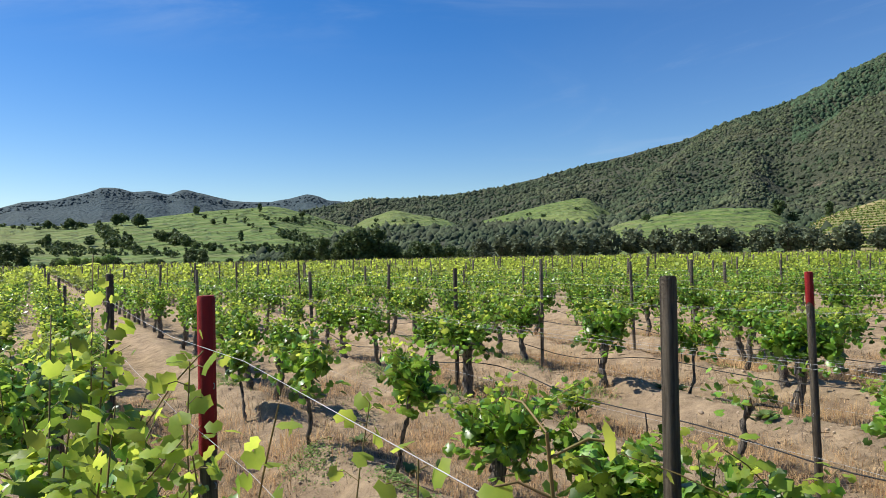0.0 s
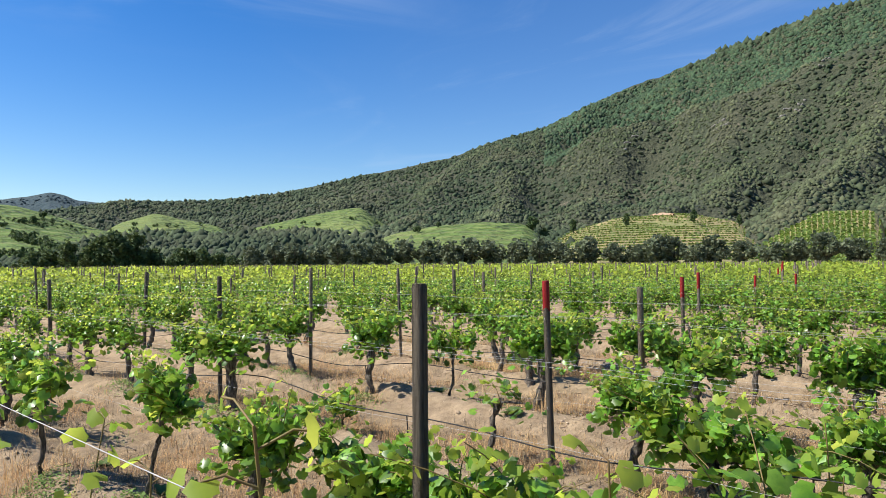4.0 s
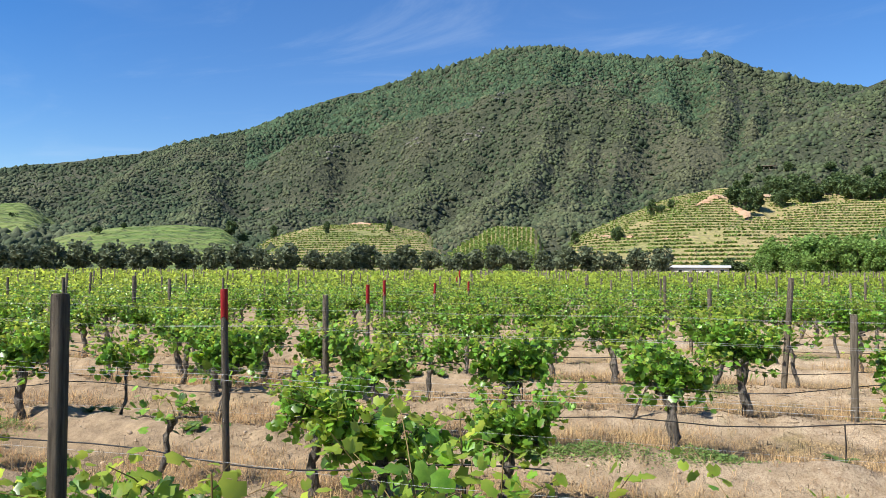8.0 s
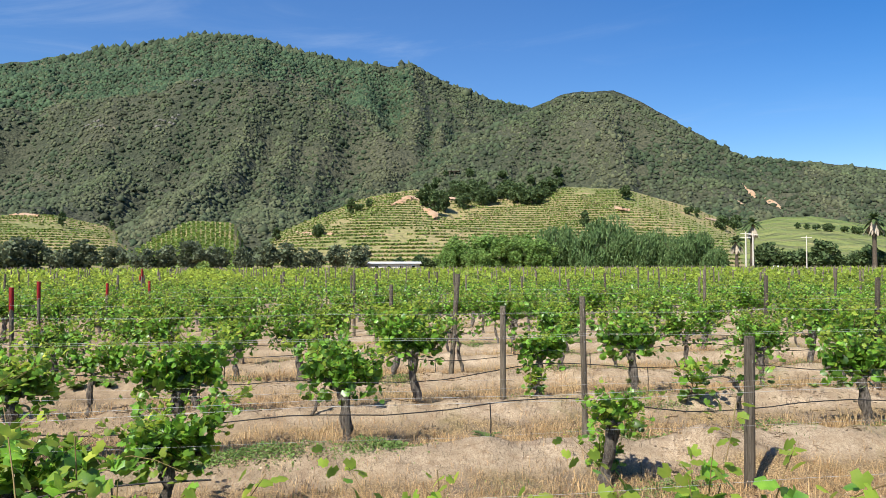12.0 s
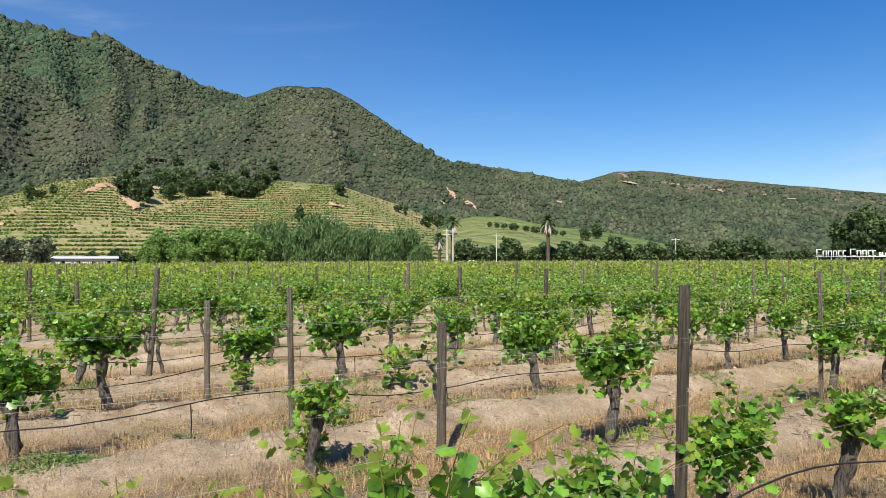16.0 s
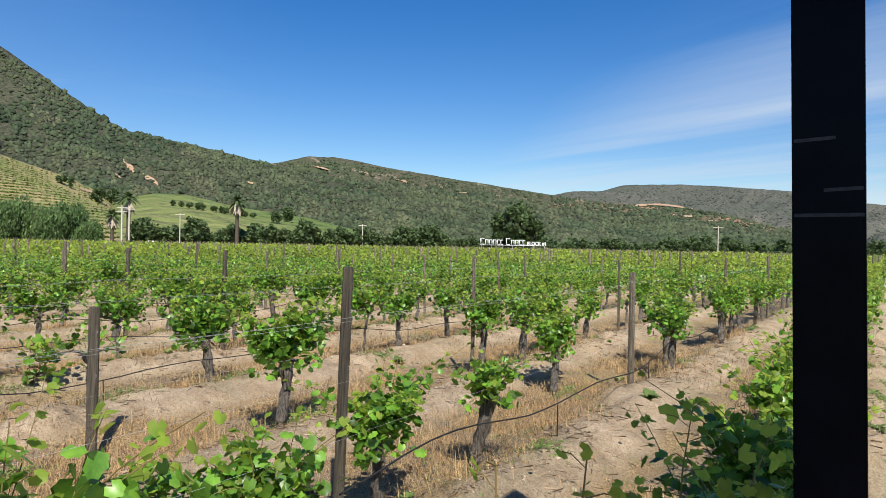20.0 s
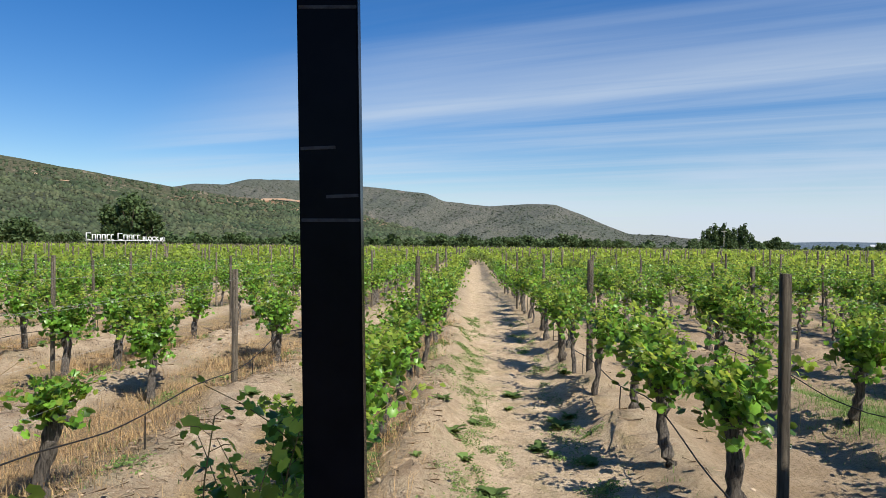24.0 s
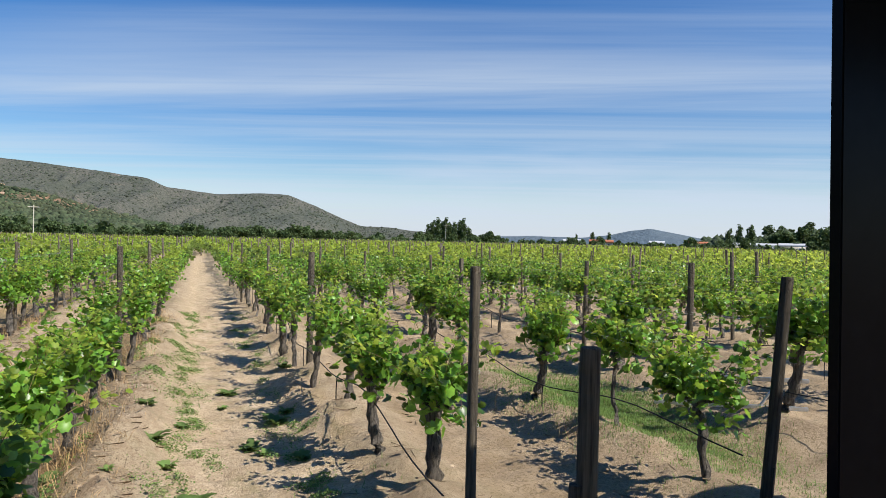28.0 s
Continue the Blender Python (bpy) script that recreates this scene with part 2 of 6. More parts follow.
M_POLE = mat("pale concrete pole", (0.50, 0.46, 0.38), (0.66, 0.62, 0.54), 2, 0.9)
M_SKIRT = mat("dead palm frond", (0.27, 0.225, 0.165), (0.48, 0.41, 0.31), 2, 0.95)
M_GALV = mat("galvanised steel", (0.42, 0.43, 0.44), (0.62, 0.63, 0.64), 20, 0.35, metal=0.8)


def hill_mat(name, c1, c2, c3, rock, s=0.03, rockat=0.64, stripes=0.0, strong=0.6, spots=0.75):
    """Scrub-covered slope with bare patches; with stripes, planted in rows that follow the slope."""
    m = mat(name, c1, c2, s * 3, 0.95, 1.0, s * 6, c3, s * 0.35)
    nt = m.node_tree
    b = nt.nodes["Principled BSDF"]
    old = b.inputs["Base Color"].links[0].from_socket
    g = nt.nodes.new("ShaderNodeNewGeometry")
    n = nt.nodes.new("ShaderNodeTexNoise")
    n.inputs["Scale"].default_value = s * 0.8
    n.inputs["Detail"].default_value = 8
    n.inputs["Roughness"].default_value = 0.7
    nt.links.new(g.outputs["Position"], n.inputs["Vector"])
    r = nt.nodes.new("ShaderNodeMapRange")
    r.inputs[1].default_value, r.inputs[2].default_value = rockat, rockat + 0.08
    nt.links.new(n.outputs[0], r.inputs[0])
    mx = nt.nodes.new("ShaderNodeMix")
    mx.data_type = "RGBA"
    mx.inputs[7].default_value = (*rock, 1)
    nt.links.new(r.outputs[0], mx.inputs[0])
    nt.links.new(old, mx.inputs[6])
    col = mx.outputs[2]
    if not stripes:
        n2 = nt.nodes.new("ShaderNodeTexNoise")
        n2.inputs["Scale"].default_value = s * 12
        n2.inputs["Detail"].default_value = 5
        n2.inputs["Roughness"].default_value = 0.8
        nt.links.new(g.outputs["Position"], n2.inputs["Vector"])
        r2 = nt.nodes.new("ShaderNodeMapRange")
        r2.inputs[1].default_value, r2.inputs[2].default_value, r2.inputs[4].default_value = 0.46, 0.56, spots
        nt.links.new(n2.outputs[0], r2.inputs[0])
        mx2 = nt.nodes.new("ShaderNodeMix")
        mx2.data_type = "RGBA"
        mx2.inputs[7].default_value = (c1[0] * 0.5, c1[1] * 0.55, c1[2] * 0.5, 1)
        nt.links.new(r2.outputs[0], mx2.inputs[0])
        nt.links.new(col, mx2.inputs[6])
        col = mx2.outputs[2]
    if stripes:
        sp = nt.nodes.new("ShaderNodeSeparateXYZ")
        nt.links.new(g.outputs["Position"], sp.inputs[0])
        wob = nt.nodes.new("ShaderNodeMath")
        wob.operation = "MULTIPLY_ADD"
        wob.inputs[1].default_value = stripes * 3
        nt.links.new(n.outputs[0], wob.inputs[0])
        nt.links.new(sp.outputs[2], wob.inputs[2])
        fr = nt.nodes.new("ShaderNodeMath")
        fr.operation = "PINGPONG"
        fr.inputs[1].default_value = stripes / 2
        nt.links.new(wob.outputs[0], fr.inputs[0])
        st = nt.nodes.new("ShaderNodeMapRange")
        st.inputs[1].default_value, st.inputs[2].default_value = stripes * 0.28, stripes * 0.42
        st.inputs[3].default_value, st.inputs[4].default_value = 0.0, strong
        nt.links.new(fr.outputs[0], st.inputs[0])
        m2 = nt.nodes.new("ShaderNodeMix")
        m2.data_type = "RGBA"
        m2.inputs[7].default_value = (0.40, 0.31, 0.17, 1)
        nt.links.new(st.outputs[0], m2.inputs[0])
        nt.links.new(col, m2.inputs[6])
        col = m2.outputs[2]
    nt.links.new(col, b.inputs["Base Color"])
    return m


M_HILL = hill_mat("scrub hillside", (0.044, 0.054, 0.030), (0.072, 0.080, 0.044), (0.092, 0.092, 0.054), (0.34, 0.27, 0.19), 0.03, 0.64)
M_HILL_RED = hill_mat("scrub and red earth", (0.06, 0.08, 0.034), (0.10, 0.12, 0.055), (0.12, 0.105, 0.065), (0.32, 0.25, 0.175), 0.013, 0.55)
M_RED_EARTH = hill_mat("red earth hill", (0.05, 0.075, 0.034), (0.095, 0.115, 0.05), (0.20, 0.15, 0.085), (0.42, 0.24, 0.14), 0.015, 0.52)
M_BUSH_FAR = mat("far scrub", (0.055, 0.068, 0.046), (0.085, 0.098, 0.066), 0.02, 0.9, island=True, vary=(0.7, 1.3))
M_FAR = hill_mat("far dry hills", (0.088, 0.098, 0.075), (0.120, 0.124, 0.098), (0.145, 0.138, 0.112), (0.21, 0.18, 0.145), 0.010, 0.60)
# the blue-grey haze of distance is put into this ridge's base colour
M_FAR_WEST = hill_mat("far wooded hills tinted for haze", (0.044, 0.072, 0.080), (0.056, 0.084, 0.092), (0.064, 0.090, 0.092), (0.085, 0.10, 0.098), 0.010, 0.66, spots=0.3)
# blue here is aerial haze painted as colour, no volume is used
M_FAR_BLUE = hill_mat("farthest hills tinted blue", (0.10, 0.14, 0.18), (0.12, 0.165, 0.20), (0.14, 0.18, 0.21), (0.19, 0.21, 0.23), 0.006, 0.66)
M_SLOPE = hill_mat("vineyard slope", (0.24, 0.22, 0.085), (0.38, 0.30, 0.14), (0.20, 0.21, 0.07), (0.50, 0.33, 0.20), 0.05, 0.60, stripes=1.45, strong=0.25)
M_PASTURE = hill_mat("green slope", (0.085, 0.14, 0.03), (0.13, 0.19, 0.042), (0.17, 0.20, 0.06), (0.33, 0.27, 0.14), 0.012, 0.66, stripes=3.2, strong=0.14)


def ground_mat():
    m = bpy.data.materials.new("sandy vineyard soil")
    m.use_nodes = True
    nt = m.node_tree
    b = nt.nodes["Principled BSDF"]
    b.inputs["Roughness"].default_value = 0.95
    b.inputs["Specular IOR Level"].default_value = 0.15
    g = nt.nodes.new("ShaderNodeNewGeometry")

    def nz(scale, detail=6, rough=0.65):
        n = nt.nodes.new("ShaderNodeTexNoise")
        n.inputs["Scale"].default_value = scale
        n.inputs["Detail"].default_value = detail
        n.inputs["Roughness"].default_value = rough
        nt.links.new(g.outputs["Position"], n.inputs["Vector"])
        return n.outputs[0]

    def rng(v, a, c, lo=0.0, hi=1.0):
        r = nt.nodes.new("ShaderNodeMapRange")
        r.inputs[1].default_value, r.inputs[2].default_value, r.inputs[3].default_value, r.inputs[4].default_value = a, c, lo, hi
        nt.links.new(v, r.inputs[0])
        return r.outputs[0]

    def mixc(f, a, c):
        x = nt.nodes.new("ShaderNodeMix")
        x.data_type = "RGBA"
        nt.links.new(f, x.inputs[0])
        for k, v in ((6, a), (7, c)):
            if isinstance(v, tuple):
                x.inputs[k].default_value = (*v, 1)
            else:
                nt.links.new(v, x.inputs[k])
        return x.outputs[2]

    soil = mixc(rng(nz(2.2), 0.35, 0.65), (0.36, 0.275, 0.175), (0.61, 0.485, 0.335))
    soil = mixc(rng(nz(34, 6, 0.75), 0.50, 0.60, 0, 0.75), soil, (0.27, 0.19, 0.12))
    soil = mixc(rng(nz(7, 5), 0.50, 0.66, 0, 0.6), soil, (0.31, 0.215, 0.13))
    soil = mixc(rng(nz(90, 4, 0.7), 0.53, 0.60, 0, 0.65), soil, (0.15, 0.105, 0.065))
    straw = mixc(rng(nz(45, 3), 0.4, 0.6), (0.21, 0.14, 0.065), (0.52, 0.375, 0.19))
    straw = mixc(rng(nz(1.6, 5, 0.7), 0.48, 0.62, 0, 0.75), straw, (0.27, 0.21, 0.15))
    straw = mixc(rng(nz(70, 5, 0.7), 0.50, 0.58, 0, 0.7), straw, (0.13, 0.09, 0.055))
    # pale sand on the ridged rows, straw and dead weeds between them
    sx = nt.nodes.new("ShaderNodeSeparateXYZ")
    nt.links.new(g.outputs["Position"], sx.inputs[0])
    sh = nt.nodes.new("ShaderNodeMath")
    sh.operation = "SUBTRACT"
    sh.inputs[1].default_value = ROW0 + 0.42
    nt.links.new(sx.outputs[0], sh.inputs[0])
    pp = nt.nodes.new("ShaderNodeMath")
    pp.operation = "PINGPONG"
    pp.inputs[1].default_value = ROW_STEP / 2
    nt.links.new(sh.outputs[0], pp.inputs[0])
    wb = nt.nodes.new("ShaderNodeMath")
    wb.operation = "MULTIPLY_ADD"
    wb.inputs[1].default_value = 0.9
    nt.links.new(nz(1.1, 6, 0.7), wb.inputs[0])
    nt.links.new(pp.outputs[0], wb.inputs[2])
    col = mixc(rng(wb.outputs[0], 0.76, 1.0, 0.04, 0.96), soil, straw)
    col = mixc(rng(nz(1.7, 6, 0.75), 0.56, 0.66, 0, 0.5), col, (0.22, 0.145, 0.09))
    col = mixc(rng(nz(0.55, 6, 0.7), 0.54, 0.66, 0, 0.6), col, (0.16, 0.15, 0.07))
    # trodden pale earth on the path
    onpath = nt.nodes.new("ShaderNodeMath")
    onpath.operation = "ABSOLUTE"
    mid = nt.nodes.new("ShaderNodeMath")
    mid.operation = "MULTIPLY_ADD"
    mid.inputs[1].default_value = 0.5
    nt.links.new(nz(1.4, 5, 0.65), mid.inputs[0])
    cen = nt.nodes.new("ShaderNodeMath")
    cen.operation = "SUBTRACT"
    cen.inputs[1].default_value = 1.12
    nt.links.new(sx.outputs[0], cen.inputs[0])
    nt.links.new(cen.outputs[0], onpath.inputs[0])
    nt.links.new(onpath.outputs[0], mid.inputs[2])
    trod = mixc(rng(nz(3.1, 7, 0.75), 0.35, 0.65), (0.43, 0.315, 0.195), (0.68, 0.535, 0.36))
    trod = mixc(rng(nz(38, 6, 0.75), 0.50, 0.60, 0, 0.7), trod, (0.28, 0.19, 0.115))
    trod = mixc(rng(nz(2.2, 7, 0.8), 0.52, 0.62, 0, 0.45), trod, (0.25, 0.225, 0.10))
    col = mixc(rng(mid.outputs[0], 0.95, 1.3, 0.95, 0.0), col, trod)
    # browner tilled soil east of the path, with some grass
    sg = nt.nodes.new("ShaderNodeMath")
    sg.operation = "MULTIPLY_ADD"
    sg.inputs[1].default_value = 2.5
    nt.links.new(nz(0.6, 5, 0.65), sg.inputs[0])
    nt.links.new(sx.outputs[0], sg.inputs[2])
    brown = mixc(rng(nz(1.3, 6, 0.7), 0.35, 0.65), (0.30, 0.215, 0.135), (0.53, 0.40, 0.265))
    brown = mixc(rng(nz(30, 6, 0.75), 0.48, 0.60, 0, 0.75), brown, (0.19, 0.145, 0.075))
    col = mixc(rng(sg.outputs[0], 3.3, 4.5, 0, 0.85), col, brown)
    ss = nt.nodes.new("ShaderNodeMath")
    ss.operation = "MULTIPLY_ADD"
    ss.inputs[1].default_value = 4.0
    nt.links.new(nz(0.5, 5, 0.65), ss.inputs[0])
    nt.links.new(sx.outputs[1], ss.inputs[2])
    col = mixc(rng(ss.outputs[0], -1.5, 2.5, 0.72, 0.0), col, mixc(rng(nz(3.3, 6, 0.75), 0.35, 0.65), (0.17, 0.12, 0.075), (0.46, 0.34, 0.21)))
    # beyond the field: meadow
    sp = nt.nodes.new("ShaderNodeVectorMath")
    sp.operation = "LENGTH"
    nt.links.new(g.outputs["Position"], sp.inputs[0])
    col = mixc(rng(sp.outputs["Value"], 175, 260), col, mixc(rng(nz(0.02), 0.4, 0.6), (0.13, 0.17, 0.05), (0.20, 0.20, 0.08)))
    nt.links.new(col, b.inputs["Base Color"])
    bp = nt.nodes.new("ShaderNodeBump")
    bp.inputs["Strength"].default_value = 1.0
    bp.inputs["Distance"].default_value = 0.035
    nt.links.new(nz(24, 8, 0.75), bp.inputs["Height"])
    nt.links.new(bp.outputs[0], b.inputs["Normal"])
    return m


M_GROUND = ground_mat()

# ---- mesh tools ----
rs = np.random.RandomState(7)


def mesh_np(name, verts, faces, material, smooth=False):
    """A mesh from arrays: faces is one array, or a list of arrays, of tris or quads."""
    me = bpy.data.meshes.new(name)
    verts = np.asarray(verts, np.float32)
    if not isinstance(faces, list):
        faces = [faces]
    faces = [np.asarray(f, np.int32) for f in faces if len(f)]
    me.vertices.add(len(verts))
    me.vertices.foreach_set("co", verts.ravel())
    loops = np.concatenate([f.ravel() for f in faces])
    sizes = np.concatenate([np.full(len(f), f.shape[1], np.int32) for f in faces])
    starts = np.concatenate([[0], np.cumsum(sizes)[:-1]]).astype(np.int32)
    me.loops.add(len(loops))
    me.loops.foreach_set("vertex_index", loops)
    me.polygons.add(len(sizes))
    me.polygons.foreach_set("loop_start", starts)
    me.update(calc_edges=True)
    if smooth:
        me.polygons.foreach_set("use_smooth", np.ones(len(sizes), bool))
    me.materials.append(material)
    return me


class Bag:
    """Collects pieces of one mesh."""

    def __init__(self):
        self.v, self.f, self.n = [], {3: [], 4: []}, 0

    def add(self, v, f):
        f = np.asarray(f)
        self.v.append(np.asarray(v, float).reshape(-1, 3))
        self.f[f.shape[1]].append(f + self.n)
        self.n += len(self.v[-1])

    def mesh(self, name, material, smooth=False):
        return mesh_np(name, np.concatenate(self.v), [np.concatenate(f) for f in self.f.values() if f], material, smooth)


def tube(bag, pts, radii, sides=6, cap=True):
    """A round bar along points with a radius at each."""
    pts = np.asarray(pts, float)
    n = len(pts)
    d = np.gradient(pts, axis=0)
    d /= np.linalg.norm(d, axis=1, keepdims=True) + 1e-9
    up = np.where(np.abs(d[:, 2:3]) > 0.9, [[1.0, 0, 0]], [[0, 0, 1.0]])
    a = np.cross(d, up)
    a /= np.linalg.norm(a, axis=1, keepdims=True) + 1e-9
    b = np.cross(d, a)
    th = np.arange(sides) * 2 * np.pi / sides
    r = np.broadcast_to(np.asarray(radii, float), (n,)) if np.ndim(radii) < 2 else None
    ring = pts[:, None] + r[:, None, None] * (np.cos(th)[None, :, None] * a[:, None] + np.sin(th)[None, :, None] * b[:, None])
    i, j = np.meshgrid(np.arange(n - 1), np.arange(sides), indexing="ij")
    q = np.stack([i * sides + j, i * sides + (j + 1) % sides, (i + 1) * sides + (j + 1) % sides, (i + 1) * sides + j], -1).reshape(-1, 4)
    bag.add(ring.reshape(-1, 3), q)
    if cap:
        for k in (0, n - 1):
            c = np.concatenate([ring[k], pts[k:k + 1]])
            t = np.stack([np.arange(sides), (np.arange(sides) + 1) % sides, np.full(sides, sides)], -1)
            bag.add(c, t)


def box(bag, lo, hi):
    (x0, y0, z0), (x1, y1, z1) = lo, hi
    v = [(x0, y0, z0), (x1, y0, z0), (x1, y1, z0), (x0, y1, z0), (x0, y0, z1), (x1, y0, z1), (x1, y1, z1), (x0, y1, z1)]
    bag.add(v, [(3, 2, 1, 0), (4, 5, 6, 7), (0, 1, 5, 4), (1, 2, 6, 5), (2, 3, 7, 6), (3, 0, 4, 7)])


def bevel_box(lo, hi, material, name, r=0.01):
    bm = bmesh.new()
    c, s = (Vector(lo) + Vector(hi)) / 2, Vector(hi) - Vector(lo)
    bmesh.ops.create_cube(bm, size=1, matrix=Matrix.Translation(c) @ Matrix.Diagonal((*s, 1)))
    bmesh.ops.bevel(bm, geom=bm.edges[:], offset=r, segments=2, affect="EDGES")
    me = bpy.data.meshes.new(name)
    bm.to_mesh(me)
    bm.free()
    me.materials.append(material)
    return me


def empty(name, label="", category="", group="", kind=""):
    return tagged(new(name), label, category, group, kind)


def part(name, me, parent, label=""):
    ob = new(name, me)
    ob.parent = parent
    return tagged(ob, label)


def vnoise(x, y, seed=0):
    """Smooth value noise on the plane, about -1 to 1."""
    xi, yi = np.floor(x), np.floor(y)
    u, v = x - xi, y - yi
    u, v = u * u * (3 - 2 * u), v * v * (3 - 2 * v)

    def h(a, b):
        s = np.sin(a * 127.1 + b * 311.7 + seed * 74.7) * 43758.5453
        return 2 * (s - np.floor(s)) - 1

    return (h(xi, yi) * (1 - u) + h(xi + 1, yi) * u) * (1 - v) + (h(xi, yi + 1) * (1 - u) + h(xi + 1, yi + 1) * u) * v


def fbm(x, y, seed=0, octaves=4):
    return sum(vnoise(x * 2 ** k, y * 2 ** k, seed + k) / 2 ** k for k in range(octaves))


def turns(n, tilt_lo, tilt_hi, r=rs):
    """Random turns: any heading, a tilt between the two (degrees), any spin."""
    a, t, s = r.uniform(0, 2 * np.pi, n), np.radians(r.uniform(tilt_lo, tilt_hi, n)), r.uniform(0, 2 * np.pi, n)

    def rz(w):
        m = np.zeros((n, 3, 3))
        m[:, 0, 0], m[:, 0, 1], m[:, 1, 0], m[:, 1, 1], m[:, 2, 2] = np.cos(w), -np.sin(w), np.sin(w), np.cos(w), 1
        return m

    m = np.zeros((n, 3, 3))
    m[:, 0, 0], m[:, 1, 1], m[:, 1, 2], m[:, 2, 1], m[:, 2, 2] = 1, np.cos(t), -np.sin(t), np.sin(t), np.cos(t)
    return rz(a) @ m @ rz(s)


def hanging(n, lo, hi, r=rs):
    """Turns of leaves that hang from their stalks: any heading, tips down by lo to hi degrees."""
    a, t, s = r.uniform(0, 2 * np.pi, n), -np.radians(r.uniform(lo, hi, n)), r.normal(0, 0.6, n)
    ca, sa, ct, st, cs, ss = np.cos(a), np.sin(a), np.cos(t), np.sin(t), np.cos(s), np.sin(s)
    m = np.zeros((n, 3, 3))
    m[:, 0, 0], m[:, 0, 1], m[:, 0, 2] = ca * cs - sa * ct * ss, -ca * ss - sa * ct * cs, sa * st
    m[:, 1, 0], m[:, 1, 1], m[:, 1, 2] = sa * cs + ca * ct * ss, -sa * ss + ca * ct * cs, -ca * st
    m[:, 2, 0], m[:, 2, 1], m[:, 2, 2] = st * ss, st * cs, ct
    return m


def scatter(bag, template, tris, places, sizes, rots):
    """Many copies of one small piece in one mesh."""
    n, k = len(places), len(template)
    v = np.einsum("nij,nkj->nki", rots, np.asarray(template, float)[None] * np.reshape(sizes, (-1, 1, 1))) + np.asarray(places)[:, None]
    f = (np.asarray(tris)[None] + (np.arange(n) * k)[:, None, None]).reshape(-1, len(tris[0]))
    bag.add(v.reshape(-1, 3), f)


# a lobed vine leaf, one unit wide, on a fan about its stalk; and a plain one for far plants
_ang = np.radians([-90, -62, -38, -12, 14, 42, 62, 90, 118, 138, 166, 192, 218, 242])
_rad = np.array([0.14, 0.48, 0.46, 0.57, 0.48, 0.58, 0.51, 0.64, 0.51, 0.58, 0.48, 0.57, 0.46, 0.48])
LEAF = np.concatenate([[[0, 0, 0.04]], np.stack([_rad * np.cos(_ang), _rad * np.sin(_ang) + 0.05, -0.35 * (_rad * np.cos(_ang)) ** 2 - 0.12 * _rad ** 2], -1)])
LEAF_T = np.array([(0, 1 + k, 1 + (k + 1) % 14) for k in range(14)])
LEAF5 = np.array([(0, -0.45, 0), (0.48, -0.05, -0.08), (0.25, 0.45, -0.05), (-0.25, 0.45, -0.05), (-0.48, -0.05, -0.08)])
LEAF5_T = np.array([(0, 1, 2), (0, 2, 3), (0, 3, 4)])
_a8 = np.radians([-90, -40, 5, 50, 90, 130, 175, 220])
_r8 = np.array([0.12, 0.46, 0.50, 0.48, 0.64, 0.48, 0.50, 0.46])
LEAF8 = np.concatenate([[[0, 0, 0.04]], np.stack([_r8 * np.cos(_a8), _r8 * np.sin(_a8) + 0.05, -0.35 * (_r8 * np.cos(_a8)) ** 2 - 0.1 * _r8 ** 2], -1)])
LEAF8_T = np.array([(0, 1 + k, 1 + (k + 1) % 8) for k in range(8)])
QUAD = np.array([(-0.5, -0.4, 0), (0.5, -0.5, 0), (0.45, 0.5, 0.1), (-0.4, 0.45, -0.1)])
QUAD_T = np.array([(0, 1, 2, 3)])
_t = (1 + 5 ** 0.5) / 2
ICO = np.array([(-1, _t, 0), (1, _t, 0), (-1, -_t, 0), (1, -_t, 0), (0, -1, _t), (0, 1, _t), (0, -1, -_t), (0, 1, -_t), (_t, 0, -1), (_t, 0, 1), (-_t, 0, -1), (-_t, 0, 1)]) / 1.9
ICO_T = np.array([(0, 11, 5), (0, 5, 1), (0, 1, 7), (0, 7, 10), (0, 10, 11), (1, 5, 9), (5, 11, 4), (11, 10, 2), (10, 7, 6), (7, 1, 8), (3, 9, 4), (3, 4, 2), (3, 2, 6), (3, 6, 8), (3, 8, 9), (4, 9, 5), (2, 4, 11), (6, 2, 10), (8, 6, 7), (9, 8, 1)])

# ---- the land ----
FIELD = (-165.0, 150.0, -185.0, 225.0)  # west, east, south, north edge


def row_x(k, y):
    return ROW0 + ROW_STEP * k + 0.012 * y * (k == 0)


# sand heaps: x, y, radius, height
MOUNDS = [(-7.0, 3.95, 0.32, 0.20), (-6.6, 4.5, 0.28, 0.15), (2.32, 8.0, 0.34, 0.10), (-0.2, 5.8, 0.30, 0.14), (-0.1, 7.3, 0.34, 0.15), (-0.3, 8.5, 0.25, 0.12), (-0.5, 10.2, 0.3, 0.12), (2.2, 10.4, 0.3, 0.16), (-5.6, 6.6, 0.35, 0.14), (-2.9, 9.2, 0.35, 0.16)]

_m = np.random.RandomState(5)
for _y in np.arange(5.2, 17, 0.75):
    MOUNDS.append((0.02 + _m.normal(0, 0.14), _y + _m.normal(0, 0.2), _m.uniform(0.14, 0.30), _m.uniform(0.05, 0.13)))
    MOUNDS.append((1.85 + _m.normal(0, 0.14), _y + _m.normal(0, 0.2), _m.uniform(0.14, 0.30), _m.uniform(0.05, 0.13)))


